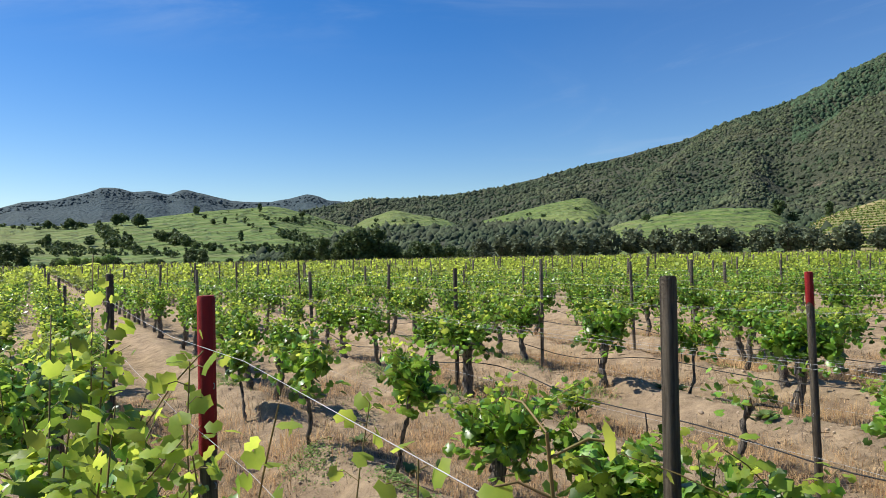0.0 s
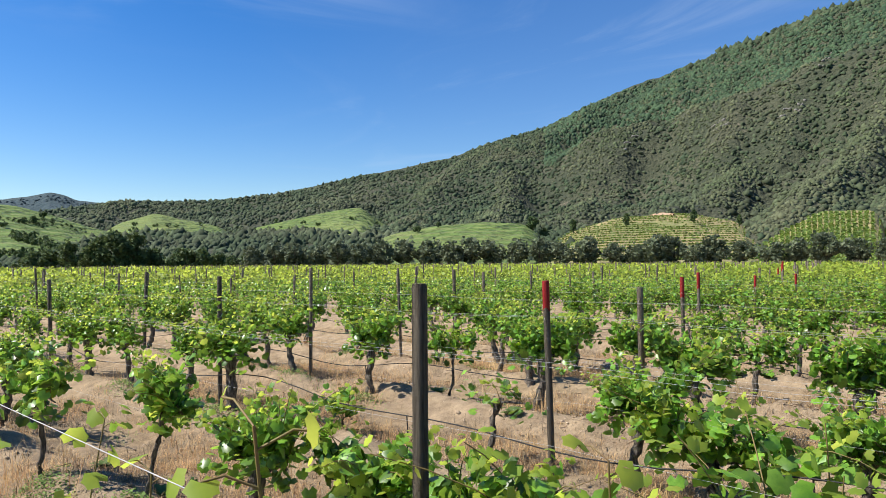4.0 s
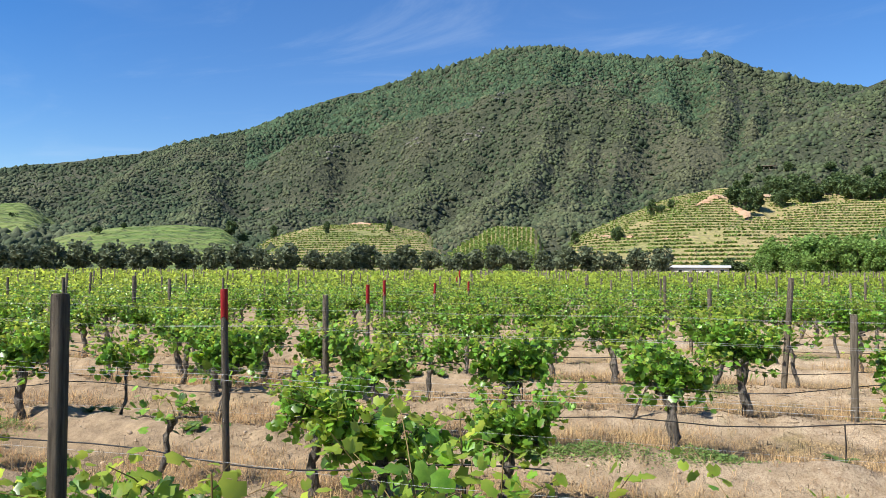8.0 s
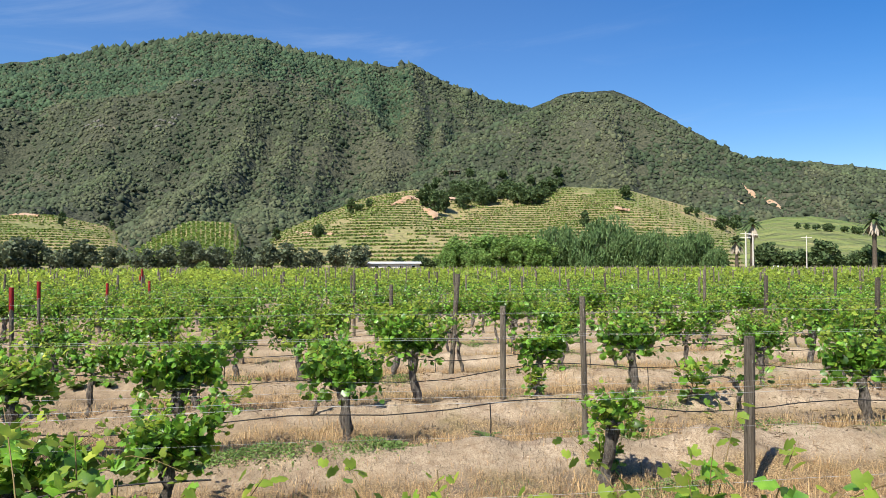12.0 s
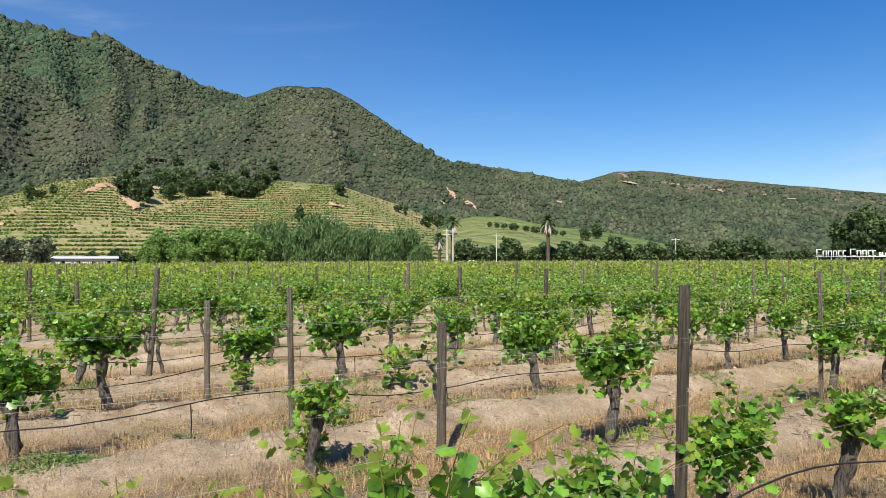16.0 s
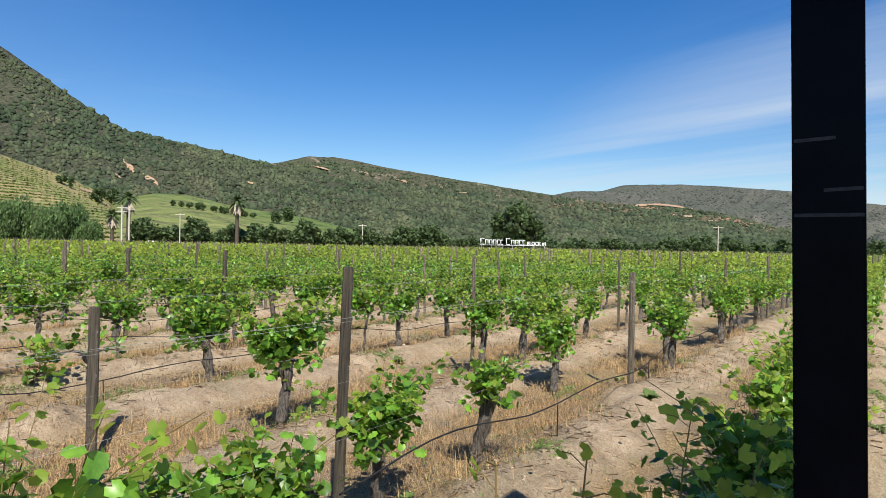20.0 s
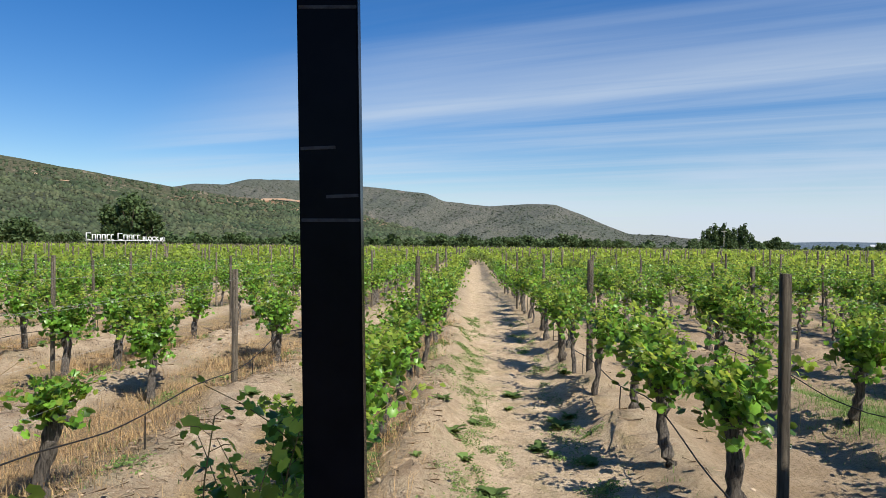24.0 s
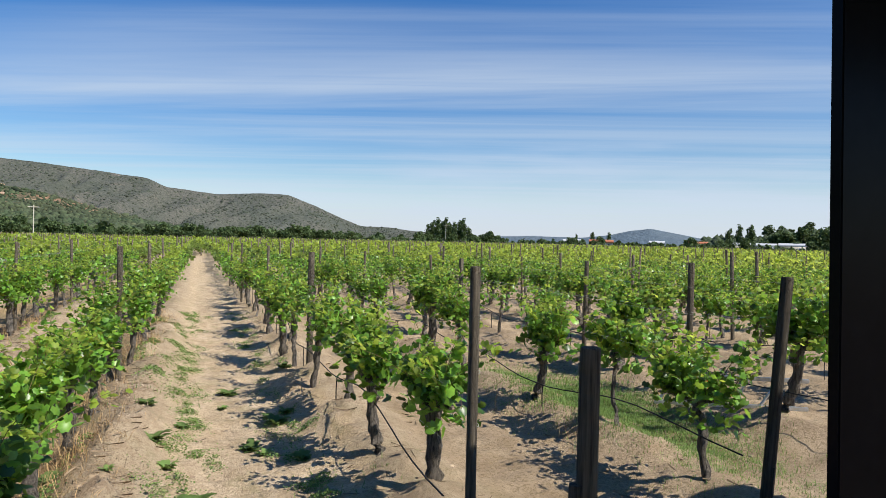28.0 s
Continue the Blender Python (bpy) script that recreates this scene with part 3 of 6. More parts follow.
def ground_z(x, y):
    near = np.clip(1.3 - np.hypot(x, y - 3) / 45, 0, 1)
    ph = (x - ROW0) / ROW_STEP
    off = (ph - np.round(ph)) * ROW_STEP
    berm = np.exp(-((off - 0.30) / 0.46) ** 2)
    z = -0.14 + 0.19 * berm + (0.05 * vnoise(x * 0.9, y * 0.9, 3) + 0.045 * vnoise(x * 2.6, y * 2.6, 4)) * (0.4 + 0.6 * berm) + 0.09 * berm * np.clip(vnoise(x * 1.7, y * 1.4, 9), 0, 1)
    z = z + 0.026 * vnoise(x * 5.3, y * 5.3, 5) + 0.020 * vnoise(x * 12, y * 12, 6)
    for mx, my, mr, mh in MOUNDS:
        z = z + mh * np.exp(-(((x - mx) / mr) ** 2 + ((y - my) / (mr * 1.3)) ** 2) ** 1.1) * (1 + 0.35 * vnoise(x * 6, y * 6, 8))
    return np.where(near > 0, z * near - 0.06 * (1 - near), -0.06)


def stations(lo, hi, step, far, grow):
    core = np.arange(lo, hi + step / 2, step)
    out, s, v = [], step, hi
    while v < far:
        s *= grow
        v += s
        out.append(v)
    out2, s, v = [], step, lo
    while v > -far:
        s *= grow
        v -= s
        out2.append(v)
    return np.concatenate([out2[::-1], core, out])


def make_ground():
    xs, ys = stations(-13.0, 9.0, 0.085, 4600, 1.10), stations(-11.0, 17.0, 0.10, 4600, 1.10)
    gx, gy = np.meshgrid(xs, ys)
    v = np.stack([gx, gy, ground_z(gx, gy)], -1).reshape(-1, 3)
    nx, ny = len(xs), len(ys)
    i, j = np.meshgrid(np.arange(ny - 1), np.arange(nx - 1), indexing="ij")
    q = np.stack([i * nx + j, i * nx + j + 1, (i + 1) * nx + j + 1, (i + 1) * nx + j], -1).reshape(-1, 4)
    tagged(new("ground", mesh_np("ground", v, q, M_GROUND, True)), "pale sandy vineyard soil with dry straw and weeds", "ground", kind="structure")


make_ground()


def polar(yaw, r):
    """A place at a heading (degrees to the left of +y) and a distance from the viewpoint."""
    return np.stack([-np.sin(np.radians(yaw)) * r, np.cos(np.radians(yaw)) * r], -1)


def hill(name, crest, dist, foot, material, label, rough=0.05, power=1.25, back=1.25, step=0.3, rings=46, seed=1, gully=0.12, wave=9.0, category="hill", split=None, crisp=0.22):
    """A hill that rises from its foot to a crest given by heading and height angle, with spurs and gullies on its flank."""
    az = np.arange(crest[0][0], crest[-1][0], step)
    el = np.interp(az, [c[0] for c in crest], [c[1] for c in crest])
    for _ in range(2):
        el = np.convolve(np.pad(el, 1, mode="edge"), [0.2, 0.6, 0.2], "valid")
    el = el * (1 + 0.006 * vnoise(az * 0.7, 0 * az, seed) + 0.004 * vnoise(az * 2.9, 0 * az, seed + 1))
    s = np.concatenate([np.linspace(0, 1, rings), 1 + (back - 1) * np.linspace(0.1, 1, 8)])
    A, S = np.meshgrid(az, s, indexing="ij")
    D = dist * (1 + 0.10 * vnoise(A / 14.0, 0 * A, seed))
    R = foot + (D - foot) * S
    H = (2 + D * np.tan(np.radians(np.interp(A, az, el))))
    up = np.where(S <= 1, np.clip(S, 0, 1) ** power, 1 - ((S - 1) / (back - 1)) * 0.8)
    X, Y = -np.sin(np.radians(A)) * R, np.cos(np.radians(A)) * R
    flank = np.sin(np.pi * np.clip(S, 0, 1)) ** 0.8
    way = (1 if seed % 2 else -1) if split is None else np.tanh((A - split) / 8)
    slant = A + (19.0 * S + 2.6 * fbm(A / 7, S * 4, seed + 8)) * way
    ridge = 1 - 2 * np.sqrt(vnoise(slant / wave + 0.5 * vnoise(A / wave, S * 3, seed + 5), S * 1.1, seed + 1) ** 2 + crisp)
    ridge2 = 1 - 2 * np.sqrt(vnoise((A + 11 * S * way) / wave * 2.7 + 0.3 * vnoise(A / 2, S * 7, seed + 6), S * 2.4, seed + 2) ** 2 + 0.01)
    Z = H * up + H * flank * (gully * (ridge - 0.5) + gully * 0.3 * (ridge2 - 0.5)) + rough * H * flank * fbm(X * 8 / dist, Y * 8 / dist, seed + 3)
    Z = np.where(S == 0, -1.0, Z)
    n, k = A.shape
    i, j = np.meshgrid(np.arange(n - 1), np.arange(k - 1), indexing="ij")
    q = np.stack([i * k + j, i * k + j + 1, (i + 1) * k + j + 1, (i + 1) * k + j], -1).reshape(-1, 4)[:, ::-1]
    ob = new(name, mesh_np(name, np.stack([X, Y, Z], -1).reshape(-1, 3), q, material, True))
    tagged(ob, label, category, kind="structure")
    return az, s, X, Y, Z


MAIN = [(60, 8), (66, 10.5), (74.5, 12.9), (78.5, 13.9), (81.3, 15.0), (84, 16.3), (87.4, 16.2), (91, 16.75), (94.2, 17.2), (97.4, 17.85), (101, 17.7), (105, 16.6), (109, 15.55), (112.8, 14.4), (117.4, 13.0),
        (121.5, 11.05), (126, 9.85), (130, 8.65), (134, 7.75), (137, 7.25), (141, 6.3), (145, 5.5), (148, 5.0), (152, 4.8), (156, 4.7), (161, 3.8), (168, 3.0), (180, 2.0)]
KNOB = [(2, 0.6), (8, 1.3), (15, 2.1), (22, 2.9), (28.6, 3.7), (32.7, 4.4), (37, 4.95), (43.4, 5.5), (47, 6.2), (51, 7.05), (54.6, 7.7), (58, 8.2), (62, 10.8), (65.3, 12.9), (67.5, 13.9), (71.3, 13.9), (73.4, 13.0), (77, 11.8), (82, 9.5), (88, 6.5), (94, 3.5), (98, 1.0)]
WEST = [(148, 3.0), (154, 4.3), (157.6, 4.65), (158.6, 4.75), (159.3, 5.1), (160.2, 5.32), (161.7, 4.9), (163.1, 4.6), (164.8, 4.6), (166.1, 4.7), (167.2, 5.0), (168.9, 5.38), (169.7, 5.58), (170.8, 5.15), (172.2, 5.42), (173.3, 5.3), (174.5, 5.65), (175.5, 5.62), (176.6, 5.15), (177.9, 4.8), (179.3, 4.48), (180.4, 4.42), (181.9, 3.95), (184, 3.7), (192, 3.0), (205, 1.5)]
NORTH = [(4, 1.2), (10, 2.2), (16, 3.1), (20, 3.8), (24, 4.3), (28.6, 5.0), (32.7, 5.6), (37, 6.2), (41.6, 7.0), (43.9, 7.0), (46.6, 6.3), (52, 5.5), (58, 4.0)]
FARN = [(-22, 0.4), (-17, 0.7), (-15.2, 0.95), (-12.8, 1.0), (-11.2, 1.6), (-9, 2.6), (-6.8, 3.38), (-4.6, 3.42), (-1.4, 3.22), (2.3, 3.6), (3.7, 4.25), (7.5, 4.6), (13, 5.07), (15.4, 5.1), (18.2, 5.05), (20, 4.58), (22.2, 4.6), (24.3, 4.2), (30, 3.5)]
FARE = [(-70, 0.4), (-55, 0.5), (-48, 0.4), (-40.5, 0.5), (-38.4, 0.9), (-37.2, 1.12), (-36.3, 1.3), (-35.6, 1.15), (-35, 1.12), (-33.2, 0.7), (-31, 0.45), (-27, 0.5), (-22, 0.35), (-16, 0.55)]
hill("hill_farthest_east", FARE, 4200, 3300, M_FAR_BLUE, "low hills on the far horizon, coloured blue for haze", gully=0.05, wave=5)
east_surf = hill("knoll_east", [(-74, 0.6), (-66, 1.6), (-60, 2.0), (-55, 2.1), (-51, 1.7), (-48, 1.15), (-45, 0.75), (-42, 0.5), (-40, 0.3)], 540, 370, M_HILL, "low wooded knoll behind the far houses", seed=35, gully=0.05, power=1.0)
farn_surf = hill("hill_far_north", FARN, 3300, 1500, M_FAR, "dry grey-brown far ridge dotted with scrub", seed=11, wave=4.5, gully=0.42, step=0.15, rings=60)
west_surf = hill("hill_far_west", WEST, 3300, 1900, M_FAR_WEST, "wooded far ridge coloured blue-grey for haze", seed=12, wave=5, step=0.15)
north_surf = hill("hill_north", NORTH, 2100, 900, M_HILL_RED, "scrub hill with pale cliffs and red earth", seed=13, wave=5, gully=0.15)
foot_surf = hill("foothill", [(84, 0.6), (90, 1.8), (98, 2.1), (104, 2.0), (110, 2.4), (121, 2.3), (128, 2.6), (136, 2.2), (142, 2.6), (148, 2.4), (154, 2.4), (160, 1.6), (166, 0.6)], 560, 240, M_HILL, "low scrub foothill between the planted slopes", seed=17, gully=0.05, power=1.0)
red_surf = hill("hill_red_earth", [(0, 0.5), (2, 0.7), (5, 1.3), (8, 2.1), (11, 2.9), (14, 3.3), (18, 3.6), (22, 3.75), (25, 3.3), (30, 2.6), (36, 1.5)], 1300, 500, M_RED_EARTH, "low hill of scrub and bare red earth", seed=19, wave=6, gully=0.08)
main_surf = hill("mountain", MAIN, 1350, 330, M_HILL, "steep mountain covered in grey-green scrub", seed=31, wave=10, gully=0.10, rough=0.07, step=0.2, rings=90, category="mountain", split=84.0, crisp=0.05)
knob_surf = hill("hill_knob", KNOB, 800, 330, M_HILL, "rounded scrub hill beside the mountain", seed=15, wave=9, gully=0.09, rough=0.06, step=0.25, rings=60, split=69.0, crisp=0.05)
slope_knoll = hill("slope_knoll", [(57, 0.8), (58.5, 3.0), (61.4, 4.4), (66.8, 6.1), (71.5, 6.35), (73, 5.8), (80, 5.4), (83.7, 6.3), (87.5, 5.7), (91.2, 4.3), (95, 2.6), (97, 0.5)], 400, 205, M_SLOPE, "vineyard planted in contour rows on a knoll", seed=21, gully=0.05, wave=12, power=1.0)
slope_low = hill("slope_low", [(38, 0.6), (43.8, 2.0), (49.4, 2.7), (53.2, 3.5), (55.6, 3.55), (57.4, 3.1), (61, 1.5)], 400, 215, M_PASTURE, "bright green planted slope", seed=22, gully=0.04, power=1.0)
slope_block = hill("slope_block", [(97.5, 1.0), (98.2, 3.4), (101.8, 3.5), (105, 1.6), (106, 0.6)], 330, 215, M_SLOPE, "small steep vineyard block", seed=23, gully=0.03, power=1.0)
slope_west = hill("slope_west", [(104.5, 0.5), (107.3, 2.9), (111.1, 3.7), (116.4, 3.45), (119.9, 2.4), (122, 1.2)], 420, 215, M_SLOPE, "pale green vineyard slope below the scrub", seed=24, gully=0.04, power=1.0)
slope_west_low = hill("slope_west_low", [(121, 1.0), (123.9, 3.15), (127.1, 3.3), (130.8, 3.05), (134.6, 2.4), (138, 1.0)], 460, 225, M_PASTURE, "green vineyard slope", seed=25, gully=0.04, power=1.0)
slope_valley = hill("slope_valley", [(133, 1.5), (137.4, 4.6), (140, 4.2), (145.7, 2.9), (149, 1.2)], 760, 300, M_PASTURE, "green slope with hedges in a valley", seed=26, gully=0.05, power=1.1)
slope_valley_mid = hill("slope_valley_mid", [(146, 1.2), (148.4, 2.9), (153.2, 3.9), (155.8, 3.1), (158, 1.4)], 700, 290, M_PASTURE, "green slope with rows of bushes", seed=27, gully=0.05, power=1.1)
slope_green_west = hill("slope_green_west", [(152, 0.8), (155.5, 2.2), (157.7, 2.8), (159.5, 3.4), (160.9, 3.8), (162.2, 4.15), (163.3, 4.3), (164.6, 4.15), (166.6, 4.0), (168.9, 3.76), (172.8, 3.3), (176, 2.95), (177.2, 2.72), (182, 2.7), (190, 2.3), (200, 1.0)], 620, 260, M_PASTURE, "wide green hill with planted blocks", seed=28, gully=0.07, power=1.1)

# ---- vines ----
def leaf_cloud(places, sizes, lo=5, hi=60, full=True):
    bag = Bag()
    scatter(bag, LEAF if full else LEAF8, LEAF_T if full else LEAF8_T, places, sizes, hanging(len(places), lo, hi))
    return bag


def make_vine(seed, head=0.66, girth=0.042, shoots=16, reach=0.5, length=(0.38, 0.74), leaves=21, droop=0.15, lean=0.06, size=(0.065, 0.112), young=0.25, full=True):
    """Meshes of one vine: trunk, two arms, shoots, leaves, young leaves."""
    r = np.random.RandomState(seed)
    t = np.linspace(0, 1, 13)
    bend = np.cumsum(r.normal(0, 0.014, (13, 2)), 0) + t[:, None] * r.normal(0, lean, 2)
    pts = np.c_[bend, -0.12 + (head + 0.12) * t]
    rad = girth * (1.15 - 0.35 * t + 0.35 * np.exp(-((t - 1) / 0.16) ** 2) + 0.25 * np.exp(-(t / 0.12) ** 2)) * (1 + r.normal(0, 0.12, 13))
    trunk = Bag()
    tube(trunk, pts, rad, 10)
    trunk.v[0] += r.normal(0, girth * 0.10, trunk.v[0].shape)
    top = pts[-1]
    for _ in range(4):
        d = r.normal(0, 1, 3) * (1, 1, 0.5) + (0, 0, 0.6)
        d /= np.linalg.norm(d)
        tube(trunk, [top - d * 0.02, top + d * girth * 1.5, top + d * girth * 2.4], [girth * 0.8, girth * 0.6, girth * 0.3], 6)
    arms = []
    lines = []
    for sgn in (-1, 1):
        u = np.linspace(0, 1, 6)
        q = np.c_[top[0] + np.cumsum(r.normal(0, 0.012, 6)), top[1] + sgn * reach * 0.85 * u, top[2] + 0.03 + 0.05 * np.sin(u * 2.5) + np.cumsum(r.normal(0, 0.01, 6))]
        b = Bag()
        tube(b, q, girth * (0.55 - 0.3 * u), 7)
        arms.append(b)
        lines.append(q)
    stems, P, Sz, Py, Sy = Bag(), [], [], [], []
    for _ in range(shoots):
        q = lines[int(r.uniform() < 0.36)]
        u = r.uniform(0.0, 1.0) * 4.99
        i = int(u)
        base = q[i] * (1 - u + i) + q[i + 1] * (u - i)
        L = r.uniform(*length)
        side = np.array([np.clip(r.normal(0, 0.42), -0.7, 0.7), np.clip(r.normal(0, 0.5), -0.8, 0.8), 0])
        if r.uniform() < 0.18:
            L *= 1.35
            side *= 0.45
        v = np.linspace(0, 1, 6)[:, None]
        line = base + v * L * (side * 0.55 + (0, 0, 0.95)) + v ** 2 * L * (side * 0.55 - (0, 0, droop * 2.2 * r.uniform(0.2, 1.4)))
        tube(stems, line, 0.0045 - 0.0025 * v[:, 0], 4, False)
        n = max(3, int(leaves * L / 0.5))
        w = np.sort(r.uniform(0.05, 1.0, n))
        at = np.stack([np.interp(w, v[:, 0], line[:, k]) for k in range(3)], -1)
        off = r.normal(0, 1, (n, 3)) * (1, 1, 0.45)
        off /= np.linalg.norm(off, axis=1, keepdims=True)
        at = at + off * r.uniform(0.04, 0.11, (n, 1))
        sz = r.uniform(*size, n) * (1.12 - 0.5 * w)
        yy = (w > 0.76) | (r.uniform(size=n) < young * 0.4)
        P.append(at[~yy]), Sz.append(sz[~yy]), Py.append(at[yy]), Sy.append(sz[yy] * 0.85)
    # leaves close round the head fill the middle
    n = int(shoots * 5)
    u = r.uniform(-1, 1, n)
    P.append(np.c_[top[0] + r.normal(0, 0.13, n), top[1] + u * reach, top[2] + r.uniform(-0.14, 0.36, n) * (1 - 0.3 * np.abs(u))]), Sz.append(r.uniform(*size, n))
    out = {"trunk": trunk.mesh("trunk", M_BARK, True), "stems": stems.mesh("shoots", M_SHOOT, True), "arms": [a.mesh("arm", M_BARK, True) for a in arms]}
    out["leaves"] = leaf_cloud(np.concatenate(P), np.concatenate(Sz), 12, 88, full).mesh("foliage", M_LEAF)
    out["young"] = leaf_cloud(np.concatenate(Py), np.concatenate(Sy), 0, 80, full).mesh("young_foliage", M_LEAF_YOUNG)
    return out


def vine_thing(ms, label, group="vines in rows"):
    e = empty("grapevine", label, "grapevine", group)
    part("trunk", ms["trunk"], e, "dark shaggy bark")
    for a in ms["arms"]:
        part("arm", a, e)
    tagged(part("new_growth", ms["stems"], e), kind="stuff")
    tagged(part("foliage", ms["leaves"], e, "green lobed leaves"), kind="stuff")
    tagged(part("young_foliage", ms["young"], e, "yellow-green young leaves"), kind="stuff")
    return e


KINDS = {}
for kind, args, label in (
    ("full1", dict(seed=1, shoots=22, reach=0.42, girth=0.058, length=(0.34, 0.80), leaves=27, size=(0.062, 0.108)), "old grapevine with a dense green crown on sandy soil"),
    ("full2", dict(seed=2, shoots=23, reach=0.48, girth=0.062, length=(0.34, 0.76), leaves=27, size=(0.062, 0.108)), "old grapevine with a dense green crown on sandy soil"),
    ("full3", dict(seed=3, shoots=20, reach=0.38, head=0.62, girth=0.054, length=(0.34, 0.84), leaves=27, size=(0.062, 0.108)), "old grapevine with a dense green crown on sandy soil"),
    ("tall1", dict(seed=4, shoots=24, reach=0.6, length=(0.5, 0.95), leaves=23, size=(0.06, 0.1)), "grapevine with long upright shoots in a row"),
    ("low1", dict(seed=5, head=0.48, shoots=22, reach=0.62, length=(0.35, 0.65), girth=0.045, droop=0.4, young=0.4, size=(0.065, 0.115), leaves=22), "low sprawling grapevine with broad leaves"),
    ("low2", dict(seed=6, head=0.42, shoots=19, reach=0.55, length=(0.35, 0.8), girth=0.045, droop=0.3, young=0.5, size=(0.065, 0.12), leaves=21), "low sprawling grapevine with broad leaves"),
    ("young1", dict(seed=7, head=0.66, girth=0.020, shoots=15, reach=0.36, length=(0.3, 0.6), lean=0.12, young=0.5), "young grapevine with a thin bent trunk"),
    ("young2", dict(seed=8, head=0.70, girth=0.022, shoots=17, reach=0.42, length=(0.35, 0.6), lean=0.10, young=0.5), "young grapevine with a thin bent trunk"),
    ("low3", dict(seed=11, head=0.50, shoots=8, reach=0.40, length=(0.35, 0.78), girth=0.035, droop=0.12, young=0.5, size=(0.08, 0.13), leaves=13), "low grapevine with a few leafy upright shoots"),
    ("sucker", dict(seed=12, head=0.10, girth=0.014, shoots=7, reach=0.16, length=(0.18, 0.40), young=1.6, leaves=15, size=(0.06, 0.1)), "small bright yellow-green vine sucker on the soil"),
    ("fresh", dict(seed=14, head=0.66, shoots=22, reach=0.42, length=(0.42, 0.86), girth=0.04, droop=0.1, young=1.5, size=(0.062, 0.105), leaves=19), "leafy grapevine with yellow-green spring shoots"),
    ("stump1", dict(seed=9, head=0.70, girth=0.06, shoots=16, reach=0.22, length=(0.18, 0.42), leaves=22, size=(0.06, 0.10), young=0.9), "thick old vine stump with a small leafy tuft"),
    ("sparse1", dict(seed=10, head=0.62, girth=0.030, shoots=6, reach=0.45, length=(0.25, 0.45), leaves=7, young=0.9), "sparse grapevine with bare arms and pale young leaves"),
):
    KINDS[kind] = (make_vine(**args), label)
    KINDS[kind + "_off"] = (make_vine(full=False, **args), label)
masters = {}


def put_vine(kind, x, y, z=None, turn=0.0, scale=1.0):
    if z is None:
        z = float(ground_z(np.array(x), np.array(y)))
    m = pose(x, y, z, 0, 0, turn) @ Matrix.Scale(scale, 4)
    if kind not in masters:
        masters[kind] = vine_thing(*KINDS[kind])
        masters[kind].matrix_basis = m
        return masters[kind]
    ob = copy_thing(masters[kind], m)
    ob.matrix_basis = m
    return ob


# vines that stand at known places: kind, x, y, scale
PLACED = [
    ("young2", -2.27, -7.40), ("young1", -2.63, -6.07), ("young1", -2.13, -9.05), ("full3", -2.55, -4.45, 0.9), ("low1", -2.75, -3.35, 1.05), ("low2", -2.75, -2.75, 0.95),
    ("low2", -2.75, -1.95, 1.15), ("low3", -2.80, -1.45, 1.15), ("low3", -2.80, -0.50), ("low3", -2.85, 0.10, 0.95), ("low3", -2.80, 0.62), ("low3", -2.85, 1.25, 0.95), ("low3", -2.85, 1.85, 1.08), ("low1", -2.88, 2.45, 0.95),
    ("low3", -2.88, 3.15, 0.88), ("full3", -3.05, 4.25, 0.88), ("stump1", -2.96, 5.65), ("full1", -3.85, 9.35), ("full2", -3.15, 13.05),
    ("sucker", -5.50, -6.95, 1.3), ("sparse1", -5.65, -4.80), ("full3", -5.65, -3.20), ("low2", -5.55, -2.45, 1.15), ("full3", -5.75, -1.45, 0.92), ("stump1", -6.35, 2.50, 0.9), ("full1", -5.3, 5.4, 1.05),
    ("full2", -7.75, 0.06), ("full1", -7.60, -1.9), ("full3", -7.70, -3.3), ("full1", -7.60, -5.55), ("young2", -7.80, -7.20), ("full3", -7.05, -8.10), ("full1", -7.4, -10.2), ("sparse1", -7.95, 4.95), ("full2", -7.85, 6.62),
    ("young1", -9.55, -0.47), ("full1", -10.0, 1.17), ("full3", -10.20, 2.93), ("full2", -10.15, 4.54), ("full1", -9.3, -5.0), ("full2", -9.3, -6.7), ("full1", -12.2, 0.82), ("full3", -12.1, 3.95), ("full2", -11.4, -7.0), ("full1", -11.4, -8.7),
    ("sucker", -9.55, 4.85, 1.5), ("sucker", -9.9, 2.98), ("sucker", -7.75, 3.2), ("sucker", -6.6, 2.75),
    ("fresh", -0.02, -2.90, 1.10), ("fresh", -0.30, -2.60, 0.92), ("fresh", 0.10, -2.40, 1.0), ("tall1", 0.10, -5.6), ("full1", 0.05, -7.3), ("tall1", -0.42, 2.60, 0.9), ("low1", -0.46, 3.55, 1.05), ("full3", -0.46, 4.45, 0.95), ("full1", -0.48, 5.95, 0.95), ("full2", -0.42, 7.40, 0.92), ("full3", -0.45, 8.9, 0.95),
    ("full2", 2.42, 5.55, 0.95), ("full1", 2.22, 6.52, 0.95), ("full3", 2.22, 8.25, 0.98), ("full2", 2.20, 13.3, 1.0), ("full1", 4.63, 8.30, 0.96), ("tall1", 4.72, 5.18, 0.92), ("young2", 4.85, 6.6, 1.05), ("full2", 7.05, 10.0, 1.15), ("full1", 7.1, 6.75, 1.15), ("full3", 5.1, 14.0, 1.1),
]
taken = [(p[1], p[2]) for p in PLACED]
for n, (kind, x, y, *s) in enumerate(PLACED):
    put_vine(kind, x, y, turn=180 * (n % 2) + rs.uniform(-8, 8), scale=s[0] if s else rs.uniform(0.95, 1.08))


def in_view(x, y, margin=8.0):
    """Is it in the half of the field that is looked over?"""
    yaw = np.degrees(np.arctan2(-x, y))
    return (yaw > -52 - margin) | (yaw < -160)


